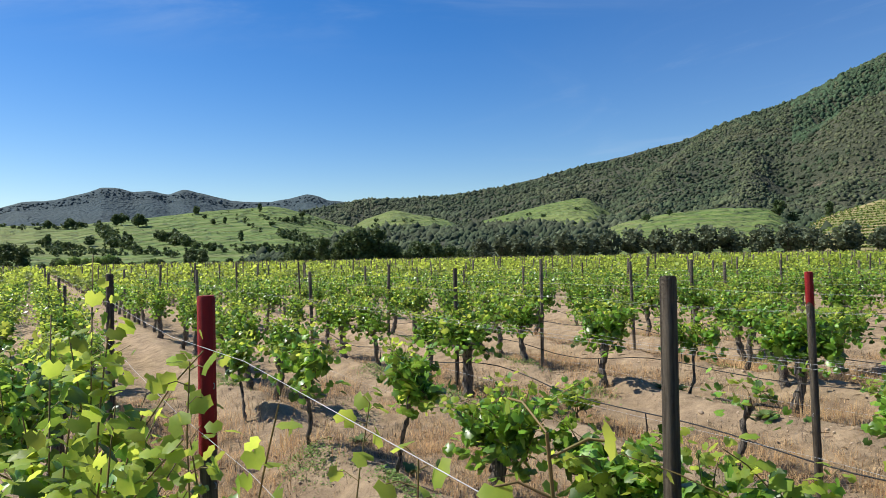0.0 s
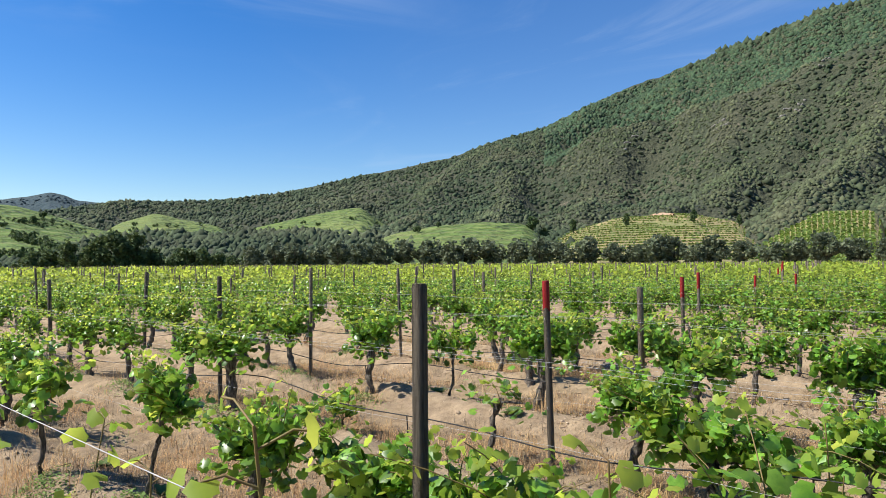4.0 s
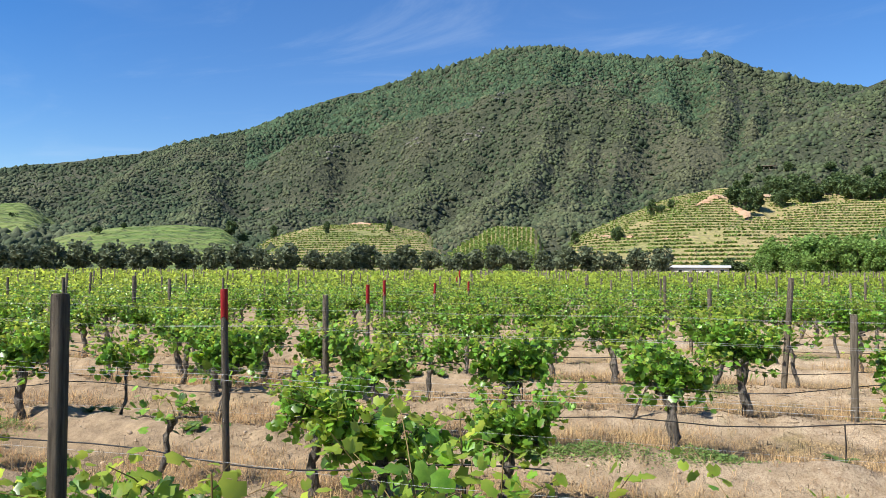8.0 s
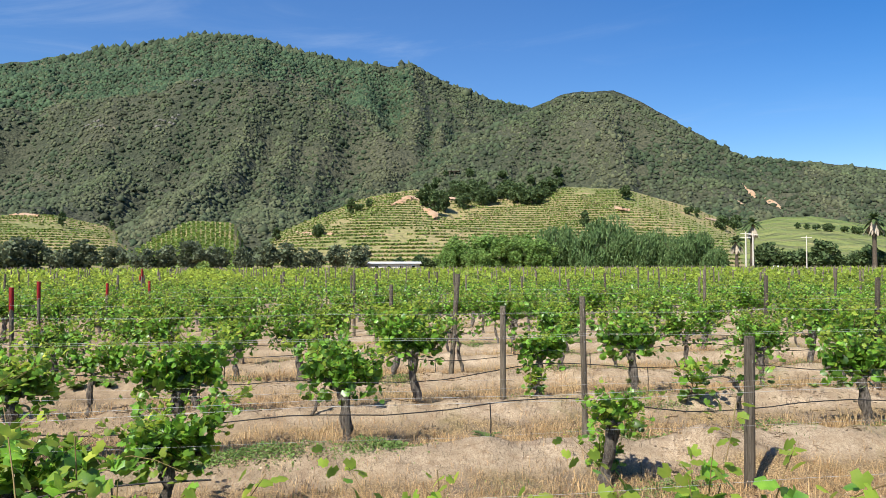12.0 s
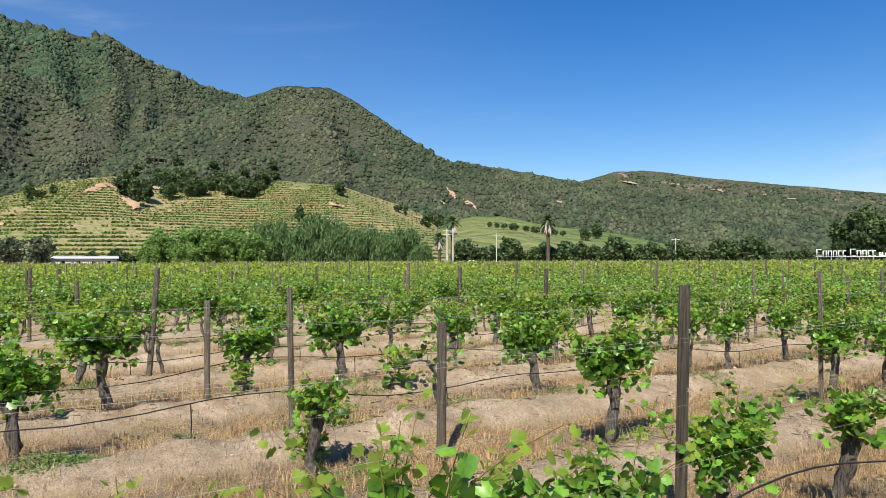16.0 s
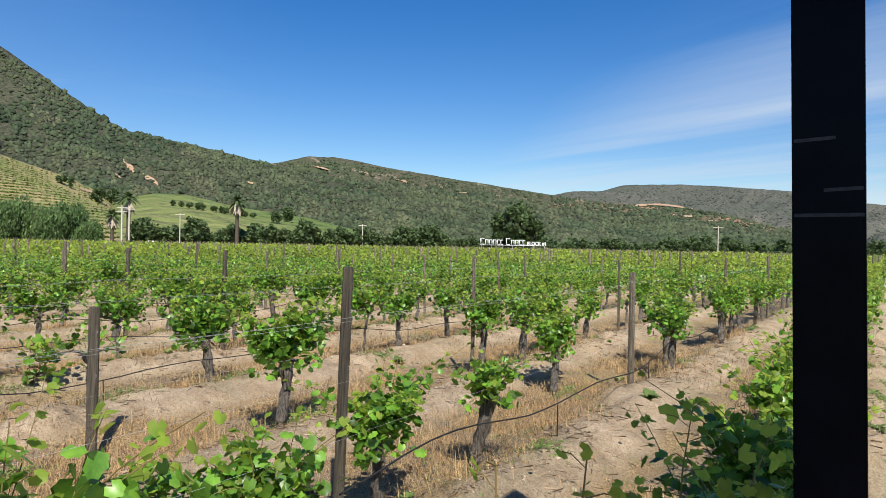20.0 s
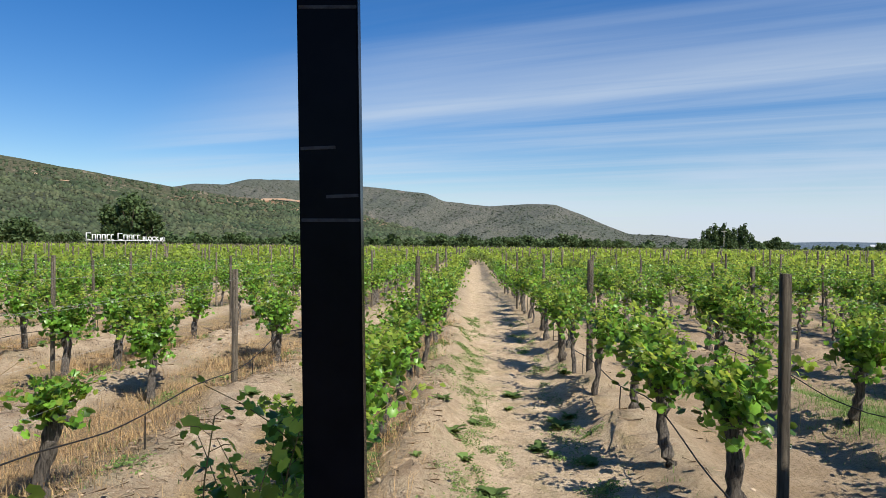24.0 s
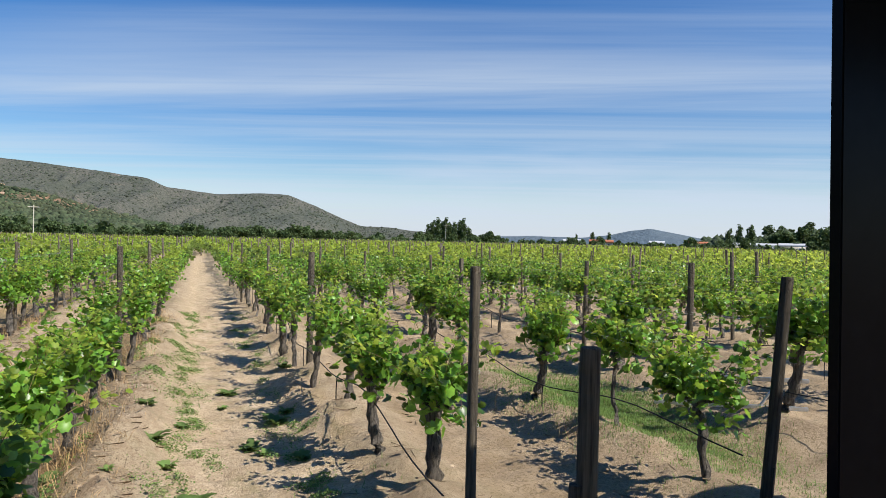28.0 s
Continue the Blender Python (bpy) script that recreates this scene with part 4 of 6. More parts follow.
grid = []
for k in range(-68, 64):
    ys = np.arange(FIELD[2], FIELD[3], 1.42) + rs.uniform(0, 1.4)
    ys = ys + rs.normal(0, 0.12, len(ys))
    xs = ROW0 + ROW_STEP * k + rs.normal(0, 0.05, len(ys))
    grid.append(np.stack([xs, ys], -1))
# another block begins across the end of the path
for x in (-1.6, 0.83, 3.25):
    ys = np.arange(72, FIELD[3], 1.5)
    grid.append(np.stack([x + rs.normal(0, 0.1, len(ys)), ys], -1))
# and one more row closes the path's other end
ys = np.arange(FIELD[2], -14.5, 1.42)
grid.append(np.stack([0.83 + rs.normal(0, 0.08, len(ys)), ys], -1))
grid = np.concatenate(grid)
grid = grid[(grid[:, 0] > FIELD[0]) & (grid[:, 0] < FIELD[1])]
dist = np.hypot(grid[:, 0], grid[:, 1])
yaw = np.degrees(np.arctan2(-grid[:, 0], grid[:, 1]))
keep = ((yaw > -62) | (yaw < -160)) & (rs.uniform(size=len(grid)) < 0.97)
# the strip beside the path close to the viewpoint is bare, and so is the shelter's ground
keep &= ~((np.abs(grid[:, 0] - ROW0) < 0.5) & (grid[:, 1] > -9.5) & (grid[:, 1] < 8.2))
keep &= ~((grid[:, 0] > -8.6) & (grid[:, 0] < -1.5) & (grid[:, 1] > -8.6) & (grid[:, 1] < 8.3))
keep &= ~((grid[:, 0] > -11.2) & (grid[:, 0] < -8.6) & (grid[:, 1] > -1.6) & (grid[:, 1] < 5.7))
keep &= ~((grid[:, 0] > 0.5) & (grid[:, 1] < 5.0) & (np.hypot(grid[:, 0], grid[:, 1]) < 14))
for tx, ty in taken:
    keep &= np.hypot((grid[:, 0] - tx) * 0.8, grid[:, 1] - ty) > 1.05
grid, dist = grid[keep], dist[keep]
order = np.argsort(dist)
grid, dist = grid[order], dist[order]
NEAR = 300
pick = ["full1", "full2", "full3", "full1", "full3", "tall1", "full2", "young2", "full1", "tall1", "full2", "tall1", "sparse1"]
for n, (x, y) in enumerate(grid[:NEAR]):
    put_vine(pick[rs.randint(len(pick))] + ("_off" if dist[n] > 9 else ""), x, y, turn=180 * rs.randint(2) + rs.uniform(-8, 8), scale=rs.uniform(0.88, 1.1) * (1.04 if x > 1.5 else 1.0))


def vine_stuff(name, at, leaves, size, lo, hi, five, spread, sides, label, green=M_LEAF_FIELD):
    """Many vines further off in one mesh each for wood and leaves."""
    n = len(at)
    z0 = ground_z(at[:, 0], at[:, 1])
    wood = Bag()
    th = np.arange(sides) * 2 * np.pi / sides
    ring = np.stack([np.cos(th), np.sin(th)], -1)
    v = np.zeros((n, 2, sides, 3))
    v[:, 0, :, :2] = at[:, None] + ring * 0.05
    v[:, 1, :, :2] = at[:, None] + rs.normal(0, 0.07, (n, 1, 2)) + ring * 0.06
    v[:, 0, :, 2], v[:, 1, :, 2] = z0[:, None] - 0.1, z0[:, None] + 0.8
    f = np.array([(j, (j + 1) % sides, sides + (j + 1) % sides, sides + j) for j in range(sides)])
    wood.add(v.reshape(-1, 3), (f[None] + (np.arange(n) * 2 * sides)[:, None, None]).reshape(-1, 4))
    tagged(new("vine_trunks", wood.mesh("vine_trunks", M_BARK)), "dark trunks of " + label, "vine trunks", kind="stuff")
    c = np.repeat(at, leaves, 0)
    vig = np.repeat(np.clip(rs.normal(1, 0.15, n), 0.6, 1.3), leaves)
    zz = rs.triangular(lo, lo + (hi - lo) * 0.4, hi, n * leaves) * vig
    wide = spread * (1.1 - 0.5 * (zz - lo) / (hi - lo))
    p = np.c_[c[:, 0] + rs.normal(0, 1, n * leaves) * wide * 0.55, c[:, 1] + rs.uniform(-0.78, 0.78, n * leaves), np.repeat(z0, leaves) + zz]
    s = rs.uniform(size * 0.75, size * 1.3, n * leaves)
    tip = zz > lo + (hi - lo) * 0.74
    for m, sel, nm in ((green, ~tip, "vine_foliage"), (M_LEAF_YOUNG, tip, "vine_tips")):
        bag = Bag()
        scatter(bag, LEAF5 if five else QUAD, LEAF5_T if five else QUAD_T, p[sel], s[sel], hanging(int(sel.sum()), 15, 85))
        tagged(new(nm, bag.mesh(nm, m)), ("green leaves of " if m is green else "yellow-green shoot tips of ") + label, "vine foliage", kind="stuff")


rest, rd = grid[NEAR:], dist[NEAR:]
vine_stuff("mid", rest[rd < 42], 170, 0.10, 0.42, 1.46, True, 0.40, 5, "vine rows in the middle of the field", M_LEAF)
vine_stuff("far", rest[(rd >= 42) & (rd < 95)], 46, 0.18, 0.40, 1.45, False, 0.45, 3, "vine rows further across the field")
vine_stuff("farthest", rest[rd >= 95], 9, 0.37, 0.45, 1.42, False, 0.5, 3, "the farthest vine rows")

# ---- posts ----
def post_mesh(seed, h, r, red=False):
    q = np.random.RandomState(seed)
    n = 8
    t = np.linspace(0, 1, n)
    th = np.arange(12) * 2 * np.pi / 12
    rr = r * (1.04 - 0.08 * t[:, None] + q.normal(0, 0.018, (n, 12)) + 0.05 * np.cos(th * 2 + q.uniform(0, 6))[None])
    z = -0.25 + (h + 0.25) * t
    z[-2] = h - 0.012
    rr[-1] *= 0.90
    ring = np.stack([rr * np.cos(th), rr * np.sin(th), np.broadcast_to(z[:, None], rr.shape)], -1)
    i, j = np.meshgrid(np.arange(n - 1), np.arange(12), indexing="ij")
    f = np.stack([i * 12 + j, i * 12 + (j + 1) % 12, (i + 1) * 12 + (j + 1) % 12, (i + 1) * 12 + j], -1).reshape(-1, 4)
    b = Bag()
    b.add(ring.reshape(-1, 3), f)
    b.add(np.concatenate([ring[-1], [[0, 0, h - 0.004]]]), [(k, (k + 1) % 12, 12) for k in range(12)])
    return b.mesh("post", M_RED if red else M_WOOD, False)


POSTS = {}


def put_post(x, y, h, r, lean=(0, 0), red=0.0, turn=0.0, label="grey weathered wooden trellis post", kind="wooden_post", clip=False):
    key = (h, r)
    if key not in POSTS:
        POSTS[key] = post_mesh(len(POSTS), h, r)
    e = empty(kind, label if not red else "weathered wooden trellis post with a red painted top", "post", "trellis posts")
    gz = float(ground_z(np.array(x), np.array(y)))
    e.matrix_basis = pose(x, y, gz, lean[0], lean[1], turn) @ Matrix.Diagonal((1, 1, (h - gz) / h, 1))
    part("shaft", POSTS[key], e)
    if red:
        b = Bag()
        th = np.arange(13) * 2 * np.pi / 12
        z = np.array([h - red, h - red + 0.01, h - 0.01, h + 0.003])
        ra = np.array([1.03, 1.06, 1.05, 0.94]) * r
        wob = 1 + 0.02 * np.sin(th * 3)
        ring = np.stack([ra[:, None] * wob * np.cos(th), ra[:, None] * wob * np.sin(th), z[:, None] + np.zeros(13) + np.where(np.arange(4) < 2, 1, 0)[:, None] * 0.02 * np.sin(th * 2.0 + 1)], -1)
        f = [(i * 13 + j, i * 13 + j + 1, (i + 1) * 13 + j + 1, (i + 1) * 13 + j) for i in range(3) for j in range(12)]
        b.add(ring.reshape(-1, 3), f)
        b.add(np.concatenate([ring[-1], [[0, 0, h + 0.004]]]), [(k, k + 1, 13) for k in range(12)])
        part("painted_top", b.mesh("painted_top", M_RED), e, "red paint")
    for zz in (0.75, 1.12, 1.5) if clip else ():
        if zz < h - 0.05:
            staple = Bag()
            tube(staple, [(r * 0.9, 0, zz + 0.012), (r + 0.007, 0, zz + 0.008), (r + 0.007, 0, zz - 0.008), (r * 0.9, 0, zz - 0.012)], 0.0025, 4)
            part("staple", staple.mesh("staple", M_WIRE), e, "wire staple")
    return e


# x, y, height, radius, lean about x and y, red length
FIXED = [
    (-0.488, -3.42, 1.84, 0.034, 0, 0, 0.60), (-0.60, -8.70, 1.86, 0.040, 0, 0, 0), (-2.235, -2.60, 1.88, 0.036, 0, 0, 0), (-4.75, -3.45, 1.82, 0.027, 0, 2.5, 0.24), (-7.68, -4.00, 1.66, 0.036, 0, 1.5, 0),
    (-10.25, -4.50, 1.72, 0.030, 0, 1, 0.30), (-13.1, -5.30, 1.74, 0.030, 0, 1, 0.30), (-12.45, 1.96, 1.86, 0.045, -4, 0, 0), (-9.85, 2.31, 1.42, 0.042, 0, 0, 0), (-7.5, 2.70, 1.66, 0.034, 1, 0, 0), (-6.14, 3.84, 1.33, 0.048, 0, 1, 0),
    (-3.18, 3.95, 1.80, 0.042, -1, 1, 0), (-2.93, 9.93, 1.63, 0.045, 0, 0, 0), (-5.45, 9.75, 1.80, 0.032, 0, 0, 0), (-0.40, 10.55, 1.84, 0.040, 0, 0, 0), (2.17, 10.7, 1.80, 0.050, 0, 0, 0), (2.31, 4.64, 1.85, 0.038, 0, 0, 0),
    (4.75, 11.2, 1.72, 0.040, 0, 0, 0), (7.15, 11.2, 1.70, 0.040, 1, 0, 0), (4.71, 4.52, 1.80, 0.045, 2.4, 2.4, 0), (7.15, 8.4, 1.78, 0.045, 0, 0, 0),
]
for x, y, h, r, lx, ly, red in FIXED:
    put_post(x, y, h, r, (lx, ly), red, turn=rs.uniform(0, 360) if not (lx or ly) else 0, clip=True)
spots = []
for k in range(-68, 64):
    x = ROW0 + ROW_STEP * k
    for j in range(-30, 37):
        spots.append((x + rs.normal(0, 0.06), 6.3 * j - 2.0 + 0.2 * x + rs.normal(0, 0.45), j))
spots = np.array(spots)
sy = np.degrees(np.arctan2(-spots[:, 0], spots[:, 1]))
ok = (spots[:, 0] > FIELD[0]) & (spots[:, 0] < FIELD[1]) & (spots[:, 1] > FIELD[2]) & (spots[:, 1] < FIELD[3]) & ((sy > -62) | (sy < -160))
for f in FIXED:
    ok &= np.hypot(spots[:, 0] - f[0], spots[:, 1] - f[1]) > 2.6
ok &= ~((np.abs(spots[:, 0]) < 3.4) & (np.abs(spots[:, 1]) < 5.5)) & ~((spots[:, 0] > 0.5) & (spots[:, 1] < 6) & (np.hypot(spots[:, 0], spots[:, 1]) < 14))
spots = spots[ok]
sd = np.hypot(spots[:, 0], spots[:, 1])
o = np.argsort(sd)
spots, sd = spots[o], sd[o]
for n, (x, y, j) in enumerate(spots[:215]):
    red = 0.28 if (j == 0 and x < -14 and n % 2) else 0.0
    put_post(x, y, (1.6, 1.7, 1.8, 1.9)[rs.randint(4)], (0.03, 0.04)[rs.randint(2)], (rs.normal(0, 1.6), rs.normal(0, 1.6)), red)
far = Bag()
for x, y, j in spots[215:]:
    a, b2, h = rs.normal(0, 0.03), rs.normal(0, 0.03), rs.uniform(1.55, 1.95)
    tube(far, [(x, y, -0.1), (x + a, y + b2, h - 0.06)], 0.042, 4)
tagged(new("far_posts", far.mesh("far_posts", M_WOOD)), "grey wooden trellis posts far across the field", "posts", kind="stuff")

# ---- wires and drip hoses along the near rows ----
for k in range(-7, 5):
    x = ROW0 + ROW_STEP * k
    y0, y1 = (-60, 70) if k < 1 else (4.6, 70)
    if k == 0:
        y0, y1 = -60, 0.3
    e = empty("trellis_wires", "galvanised trellis wires strung along a vine row", "trellis wire", "wires of the rows")
    heights = ((0.76, 1.12, 1.5) if k > -3 else (0.76, 1.5)) if k else (1.48, 1.76)
    for n, h in enumerate(heights):
        for sgn in ((-1, 1) if (n == len(heights) - 1 and k > -4 and k) else (1,)):
            ys = np.arange(y0, y1, 1.05)
            z = ground_z(np.full_like(ys, x), ys) * 0.3 + h - 0.02 * np.abs(np.sin((ys + 2 - 0.2 * x) * np.pi / 6.3)) - 0.02
            b = Bag()
            tube(b, np.c_[x + sgn * (0.045 + 0.01 * n) + 0.012 * np.sin(ys * 0.7 + n), ys, z + 0.01 * np.sin(ys * 0.31 + k)], 0.0007 if k else 0.0009, 4, False)
            part("wire", b.mesh("wire", M_WIRE), e)
    if k == 0:
        continue
    # the hose is missing along the gaps of the two near rows
    y0 = 3.4 if k == -1 else y0
    ys = np.arange(max(y0, -30), -0.9 if k == -2 else 45, 0.35)
    z = 0.40 + 0.05 * np.sin(ys * 1.9 + k) + 0.07 * np.sin(ys * 0.83 + 2 * k) + 0.03 * rs.normal(size=len(ys)).cumsum() / 6
    b = Bag()
    tube(b, np.c_[x + 0.09 + 0.03 * np.sin(ys * 0.9 + k), ys, np.clip(z, 0.28, 0.6)], 0.0068, 6, False)
    hose = empty("drip_hose", "black plastic drip irrigation hose hung along the vines", "hose", "drip hoses")
    part("hose", b.mesh("hose", M_HOSE, True), hose)
    for yy in np.arange(max(y0, -12), -1.5 if k == -2 else 22, 3.3):
        s = Bag()
        yy = yy + rs.uniform(-0.5, 0.5)
        zz = float(np.interp(yy, ys, np.clip(z, 0.28, 0.6)))
        tube(s, [(x + 0.09, yy, -0.15), (x + 0.085, yy + 0.01, zz * 0.6), (x + 0.09, yy, zz)], 0.007, 6)
        part("stake", s.mesh("stake", M_HOSE, True), hose, "short dark stake holding the hose")

# ---- trees, far things ----
def crown(bag, centre, radii, clumps, quads, size, r, tris=True, hang=0.0):
    """A crown as many clumps of small leaf pieces, with gaps and an uneven outline."""
    d = r.normal(0, 1, (clumps, 3))
    d /= np.linalg.norm(d, axis=1, keepdims=True)
    c = np.asarray(centre) + d * np.asarray(radii) * (r.uniform(0.25, 1.0, (clumps, 1)) ** 0.5)
    cr = np.mean(radii) * r.uniform(0.28, 0.5, clumps)
    e = r.normal(0, 1, (clumps, quads, 3))
    e /= np.linalg.norm(e, axis=2, keepdims=True)
    p = (c[:, None] + e * cr[:, None, None] * r.uniform(0.6, 1.05, (clumps, quads, 1))).reshape(-1, 3)
    if hang:
        p[:, 2] -= hang * r.uniform(0, 1, len(p)) ** 2
    tpl = QUAD * (1, 1.0, 1) if not hang else QUAD * (0.42, 1.5, 1)
    rot = turns(len(p), 10, 90, r) if not hang else turns(len(p), 65, 100, r)
    if hang:
        rot = np.stack([np.array(Euler((radians(90) + r.normal(0, 0.45), r.normal(0, 0.35), r.uniform(0, 6.3))).to_matrix()) for _ in range(len(p))])
    scatter(bag, tpl, QUAD_T, p, r.uniform(size * 0.6, size * 1.3, len(p)), rot)


def tree_meshes(seed, h, w, trunk=0.25, material=None, clumps=26, quads=34, size=0.45, hang=0.0, low=0.18, girth=0.12):
    r = np.random.RandomState(seed)
    wood, leaf = Bag(), Bag()
    t0 = h * trunk
    tube(wood, [(0, 0, -0.3), (r.normal(0, 0.05), r.normal(0, 0.05), t0 * 0.6), (r.normal(0, 0.15), r.normal(0, 0.15), t0 + h * 0.12), (r.normal(0, 0.2), 0, h * 0.75)], [girth * 1.3, girth, girth * 0.8, girth * 0.25], 7)
    for k in range(6):
        a = k * 1.05 + r.uniform(0, 0.6)
        e = np.array([math.cos(a) * w * 0.36, math.sin(a) * w * 0.36, h * r.uniform(0.5, 0.8)])
        s = np.array([0, 0, t0 * r.uniform(0.8, 1.4)])
        tube(wood, [s, s * 0.5 + e * 0.5 + (0, 0, h * 0.05), e], [girth * 0.6, girth * 0.4, girth * 0.12], 5)
    crown(leaf, (0, 0, h * (0.5 + low * 0.5)), (w * 0.42, w * 0.42, h * (0.42 - low * 0.4)), clumps, quads, size, r, hang=hang)
    return wood.mesh("trunk", M_TRUNK, True), leaf.mesh("crown", material)


def tree_thing(kind, ms, label, category, group=""):
    e = empty(kind, label, category, group)
    part("trunk", ms[0], e)
    part("crown", ms[1], e)
    return e


def plant_row(kind, variants, label, category, group, spots_, base=None):
    """Trees at headings and distances, with a scale each; copies share their meshes."""
    first = {}
    for n, (az, d, s) in enumerate(spots_):
        x, y = polar(az, d)
        z = -0.06 if base is None else base[n]
        m = pose(x, y, z, 0, 0, rs.uniform(0, 360)) @ Matrix.Scale(s, 4)
        v = n % len(variants)
        if v in first:
            copy_thing(first[v], m).matrix_basis = m
        else:
            first[v] = tree_thing(kind, variants[v], label, category, group)
            first[v].matrix_basis = m


OLIVE = [tree_meshes(30 + k, 5.6, 5.4, 0.22, M_TREE, 30, 40, 0.42, low=0.1) for k in range(3)]
ROUND = [tree_meshes(40 + k, 6.0, 6.0, 0.18, M_TREE_DARK, 30, 40, 0.5, low=0.05) for k in range(3)]
WILLOW = [tree_meshes(50 + k, (9.4, 10.6, 8.4)[k], (10, 9, 11)[k], 0.15, M_WILLOW, 30, 190, 0.42, low=0.02, girth=0.3) for k in range(3)]
WILLOW_D = [tree_meshes(55 + k, (10.5, 9.2, 11.0)[k], (10, 9, 11)[k], 0.15, M_WILLOW_D, 28, 200, 0.5, hang=2.8, low=0.05, girth=0.3) for k in range(3)]
TALL = [tree_meshes(60 + k, 12.0, 7.5, 0.15, M_TREE_DARK, 40, 50, 0.6, low=0.06, girth=0.25) for k in range(2)]
POPLAR = [tree_meshes(65 + k, 14.0, 3.2, 0.10, M_TREE_DARK, 34, 34, 0.55, low=0.02, girth=0.2) for k in range(2)]
CONE = [tree_meshes(70 + k, 8.0, 3.4, 0.10, M_TREE_DARK, 26, 40, 0.5, low=0.02, girth=0.15) for k in range(2)]

az = 88.6
row = []
while az < 147:
    row.append((az, 178 + rs.uniform(-3, 3) + max(0, az - 125) * 0.6, rs.uniform(1.1, 1.5) * (1.0 + max(0, az - 125) * 0.004)))
    az += rs.uniform(1.45, 2.1) if not 97.6 < az < 98.6 else 1.9
plant_row("olive_tree", OLIVE, "grey-green olive tree in the row that edges the field", "tree", "olive trees", row)
plant_row("tree", TALL, "tall dark broad-leaved tree at the field's edge", "tree", "tall trees", [(155.9, 205, 1.05), (154.6, 208, 0.95), (157.3, 207, 0.9), (159.0, 205, 0.72), (151.5, 214, 0.62), (26.6, 192, 1.22), (25.4, 193, 0.95), (27.9, 194, 0.95), (11.9, 235, 0.62), (12.8, 236, 0.55), (10.0, 236, 0.5)])
plant_row("tree", ROUND, "round green tree beyond the vine rows", "tree", "edge trees",
          [(a, 208 + rs.uniform(-6, 6), rs.uniform(0.75, 1.15)) for a in np.arange(146.5, 162, 1.15)] + [(a, 212 + rs.uniform(-6, 6), rs.uniform(0.35, 0.62)) for a in np.arange(161.5, 186, 1.0)]
          + [(85.2, 190, 0.72), (83.4, 188, 0.85), (82.5, 189, 0.8), (86.7, 189, 0.4)] + [(a, 186 + rs.uniform(-5, 5), rs.uniform(0.75, 1.35)) for a in np.arange(33.5, 56.5, 0.95)] + [(a, 200 + rs.uniform(-5, 8), rs.uniform(0.4, 0.95)) for a in np.arange(-12, 33, 0.9)])
plant_row("willow", WILLOW, "bright green bushy willow beside the vine field", "tree", "willows", [(81.3, 172, 0.58), (80.3, 176, 0.88), (78.6, 172, 0.72), (78.0, 179, 1.05), (76.2, 174, 0.92), (74.9, 178, 1.12), (73.6, 173, 0.9)])
plant_row("willow", WILLOW_D, "weeping willow with drooping dark green strands", "tree", "willows", [(72.0, 181, 1.22), (69.9, 176, 1.12), (68.3, 184, 1.38), (66.4, 177, 1.08), (64.6, 181, 1.22), (62.6, 177, 0.86), (61.2, 179, 1.02), (59.9, 175, 0.7)])
plant_row("poplar", POPLAR, "dark narrow poplar on the horizon", "tree", "poplars", [(-18.4, 352, 0.75), (-18.8, 355, 0.95), (-19.2, 350, 1.0), (-19.55, 356, 0.92), (-19.9, 353, 1.02), (-20.25, 357, 0.9), (-20.6, 351, 0.85), (-21.0, 356, 0.98), (-21.35, 352, 1.0), (-21.8, 353, 0.72), (-30.6, 360, 0.5), (-31.9, 362, 0.62), (-33.2, 360, 0.6), (-42.2, 330, 0.78), (-42.9, 331, 0.88), (-43.7, 330, 0.92)])
plant_row("tree", ROUND, "rounded green tree far behind the vines", "tree", "far trees", [(-23.5, 330, 1.15), (-22.9, 332, 0.9)] + [(a + rs.normal(0, 0.3), 300 + rs.uniform(-15, 50), rs.uniform(0.4, 0.95)) for a in np.arange(-60, -11.5, 0.6)] + [(-46, 350, 2.0), (-47.3, 352, 1.9), (-48.7, 350, 2.0), (-45.0, 352, 1.5), (-50.5, 350, 1.6)])


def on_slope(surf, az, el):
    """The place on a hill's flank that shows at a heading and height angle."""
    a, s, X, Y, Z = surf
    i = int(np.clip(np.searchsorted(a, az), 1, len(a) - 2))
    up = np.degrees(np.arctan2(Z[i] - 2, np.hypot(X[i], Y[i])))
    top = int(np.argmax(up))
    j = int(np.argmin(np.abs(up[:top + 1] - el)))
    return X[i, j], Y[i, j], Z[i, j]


def plant_on(surf, kind, variants, label, category, group, spots_):
    first = {}
    for n, (a, el, s) in enumerate(spots_):
        x, y, z = on_slope(surf, a, el)
        m = pose(x, y, z, 0, 0, rs.uniform(0, 360)) @ Matrix.Scale(s, 4)
        v = n % len(variants)
        if v in first:
            copy_thing(first[v], m).matrix_basis = m
        else:
            first[v] = tree_thing(kind, variants[v], label, category, group)
            first[v].matrix_basis = m


